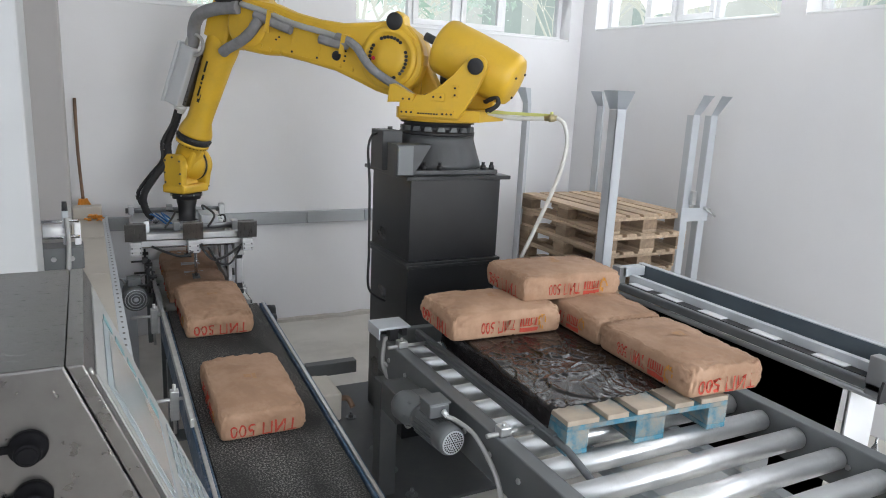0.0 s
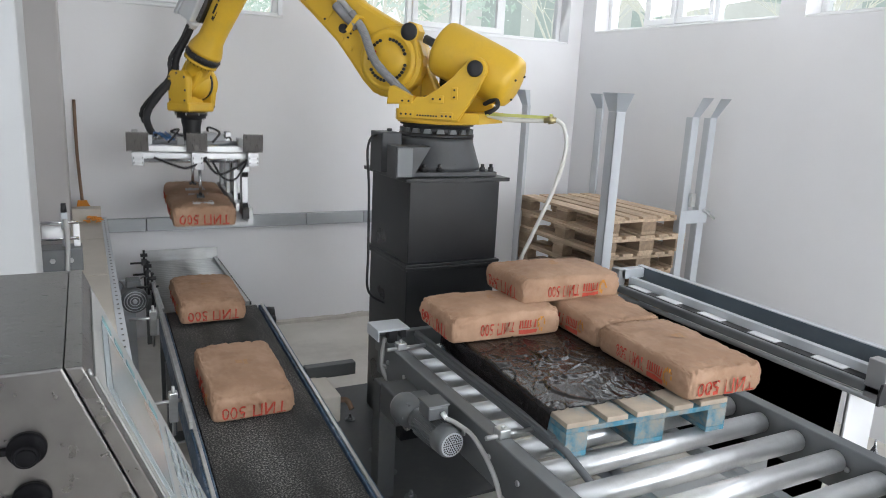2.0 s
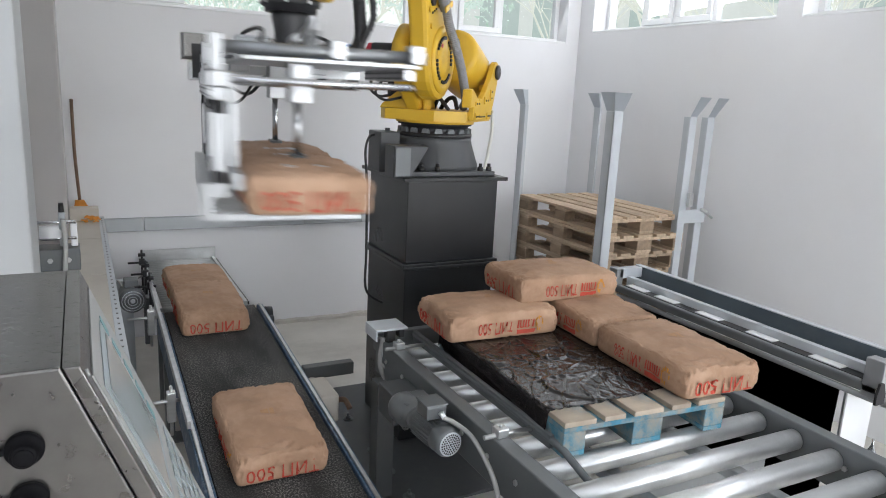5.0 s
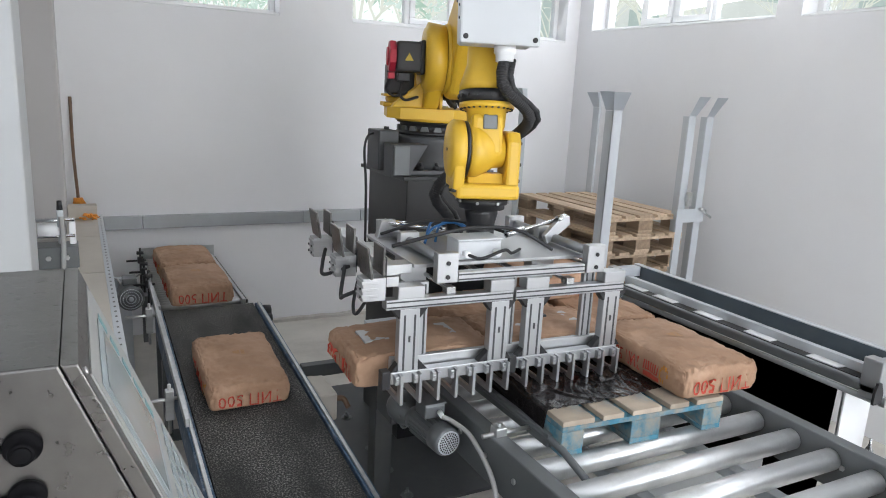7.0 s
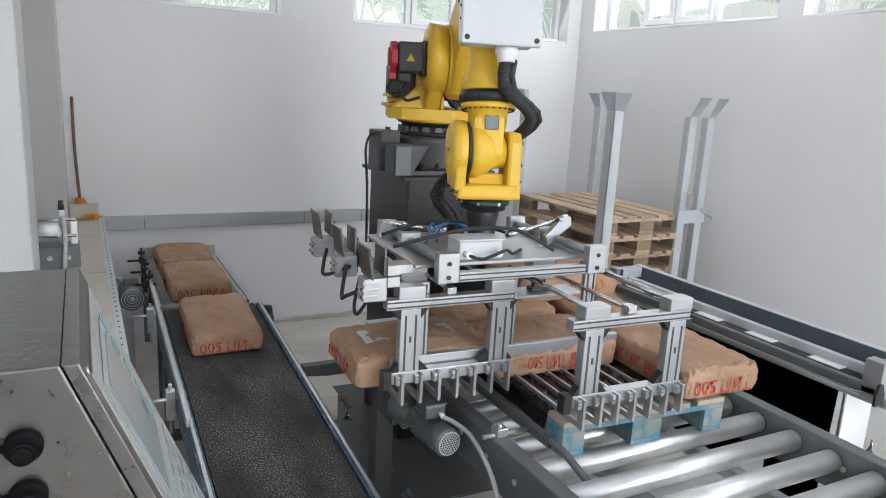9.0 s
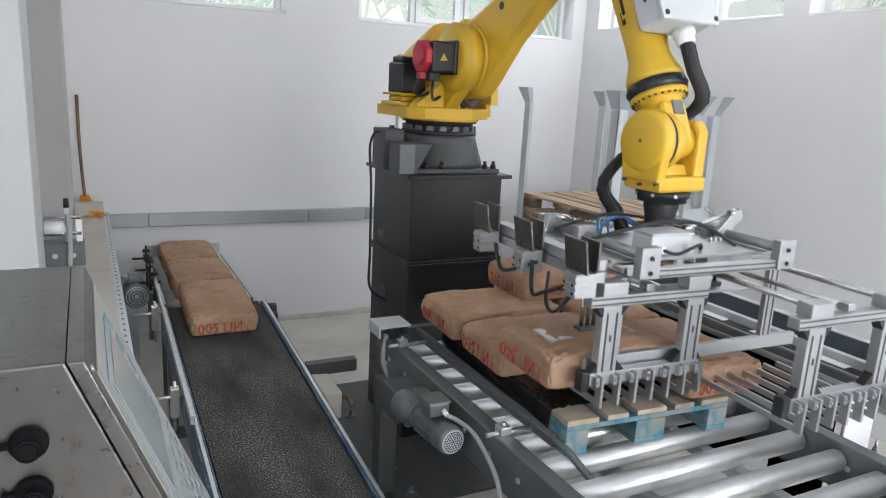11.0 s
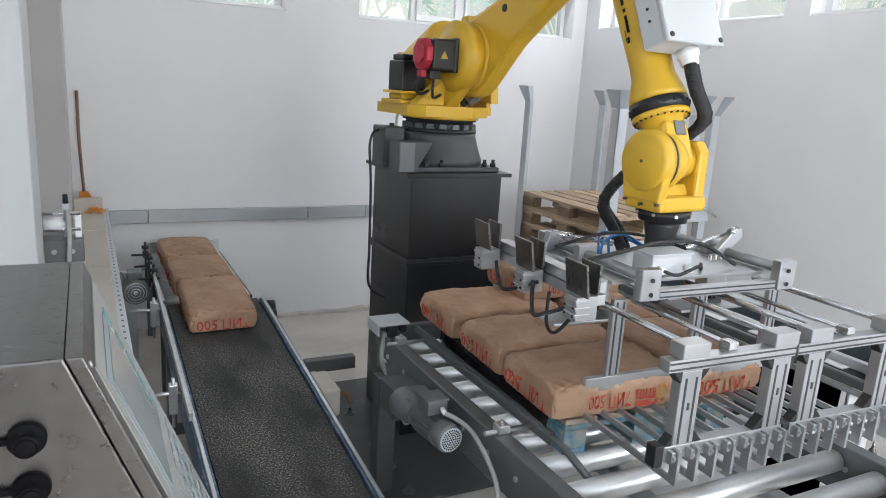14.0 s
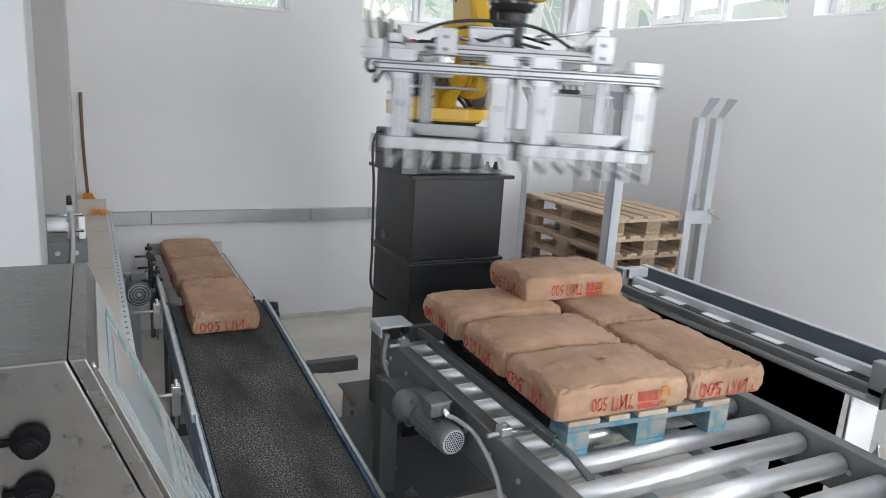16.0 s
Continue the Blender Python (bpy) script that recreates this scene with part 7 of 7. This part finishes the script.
@functools.lru_cache(maxsize=None)
def sleeve_curve(t):
    """The sleeve from the arm's lower clamp to the turret's fin, in the robot's space."""
    turn, bal, arm, fore, wrist = joints(t)
    side = turn.inverted() @ arm
    a, b = side @ Vector((-0.055, 0.165, 0.36)), side @ Vector((-0.03, 0.175, 0.22))
    end = Vector((0.10, 0.225, 0.46))
    c = b.lerp(end, 0.5) + Vector((0.05, 0.03, 0.0))
    return [turn @ p for p in smooth_path([a, b, c, end, end + Vector((-0.05, -0.03, -0.05))], 12)]


def chain(path, n, i):
    """The pose of piece i of n that share a path evenly."""
    run = [0.0]
    for p, q in zip(path, path[1:]):
        run.append(run[-1] + (q - p).length)

    def at(s):
        k = max(j for j in range(len(path) - 1) if run[j] <= s + 1e-9)
        return path[k].lerp(path[k + 1], (s - run[k]) / max(1e-9, run[k + 1] - run[k]))
    a, b = at(run[-1] * i / n), at(run[-1] * (i + 1) / n * 0.99999)
    d = (b - a).normalized()
    x = d.cross(Vector((0.31, -0.87, 0.12))).normalized()
    y = d.cross(x)
    m = Matrix((x, y, d)).transposed().to_4x4()
    m.translation = (a + b) / 2
    return m


def motions():
    times = [round(0.1 * i, 1) for i in range(161)]
    links = {t: joints(t) for t in times}
    for i, ob in enumerate(robot_parts[1:]):
        walk(ob, [(t, links[t][i]) for t in times])
    for i, ob in enumerate(wrist_hose):
        walk(ob, [(t, chain(hose_curve(t, 0.0), len(wrist_hose), i)) for t in times])
    for i, ob in enumerate(wrist_cable):
        walk(ob, [(t, chain(hose_curve(t, 0.035), len(wrist_cable), i)) for t in times])
    for i, ob in enumerate(arm_hose):
        walk(ob, [(t, chain(sleeve_curve(t), len(arm_hose), i)) for t in times])
    grip, fork_one, fork_two, pads = gripper_parts
    walk(grip, [(t, grip_pose(t)) for t in times])
    slide_two = [(0, 0), (7.85, 0), (8.0, -0.05), (8.2, -0.15), (8.4, -0.28), (8.6, -0.37), (8.8, -0.40), (16, -0.40)]
    slide_one = [(0, 0), (12.85, 0), (13.0, -0.06), (13.2, -0.18), (13.4, -0.31), (13.6, -0.385), (13.8, -0.40), (16, -0.40)]
    walk(fork_two, [(t, pose(0, pchip(slide_two, t), 0)) for t in times])
    walk(fork_one, [(t, pose(0, pchip(slide_one, t), 0)) for t in times])
    lift = [(0, 0), (11.8, 0), (12.4, 0.13), (16, 0.16)]
    lift_two = [(0, 0), (7.2, 0), (7.7, 0.13), (16, 0.16)]
    walk(pads[0], [(t, pose(0, 0, pchip(lift, t))) for t in times])
    walk(pads[1], [(t, pose(0, 0, pchip(lift_two, t))) for t in times])

    def carried(ob, u, leave, done, end):
        rows = []
        for t in times:
            m = grip_pose(min(t, leave)) @ Matrix.Translation((u, -0.02, -0.52 + BH / 2))
            if t > leave:
                k = pchip([(leave, 0), (done, 1)], t)
                a, b = m.translation, Vector(end)
                m = Matrix.Translation(a.lerp(b, k)) @ pose(0, 0, 0, 0, 0, -2.5 - k)
            rows.append((t, m))
        walk(ob, rows)
    carried(bag_two, 0.318, 7.9, 8.8, (1.84, 2.545, ZT))
    carried(bag_one, -0.318, 12.9, 13.5, (1.82, 2.115, ZT))
    fronts = [
        [(0, 4.22), (1.55, 4.235), (2.0, 4.43), (2.5, 4.60), (3.0, 4.74), (3.3, 4.78), (5.0, 4.78), (6.3, 5.33), (7.0, 5.37), (9.0, 5.47), (16, 5.48)],
        [(0, 3.06), (1.55, 3.075), (2.0, 3.245), (2.5, 3.425), (3.0, 3.57), (3.5, 3.70), (4.0, 3.845), (6.3, 4.69), (7.0, 4.73), (9.0, 4.83), (9.6, 4.845), (16, 4.845)],
        [(0, 1.60), (1.55, 1.62), (4.0, 2.40), (6.5, 3.175), (7.0, 3.33), (8.0, 3.63), (9.0, 3.96), (9.8, 4.20), (16, 4.205)]]
    for ob, keys, dx in zip(belt_bags, fronts, (0.0, 0.0, 0.02)):
        rows = []
        for t in times:
            y = pchip(keys, t) + BL / 2
            k = min(1, max(0, (y - 4.55) / 0.35))
            z = belt_z(y) * (1 - k) + ROLL_Z * k
            rows.append((t, pose(0.675 + dx, y, z + BH / 2 + 0.004, 0, -5.0 * (1 - k), 90)))
        walk(ob, rows)


motions()
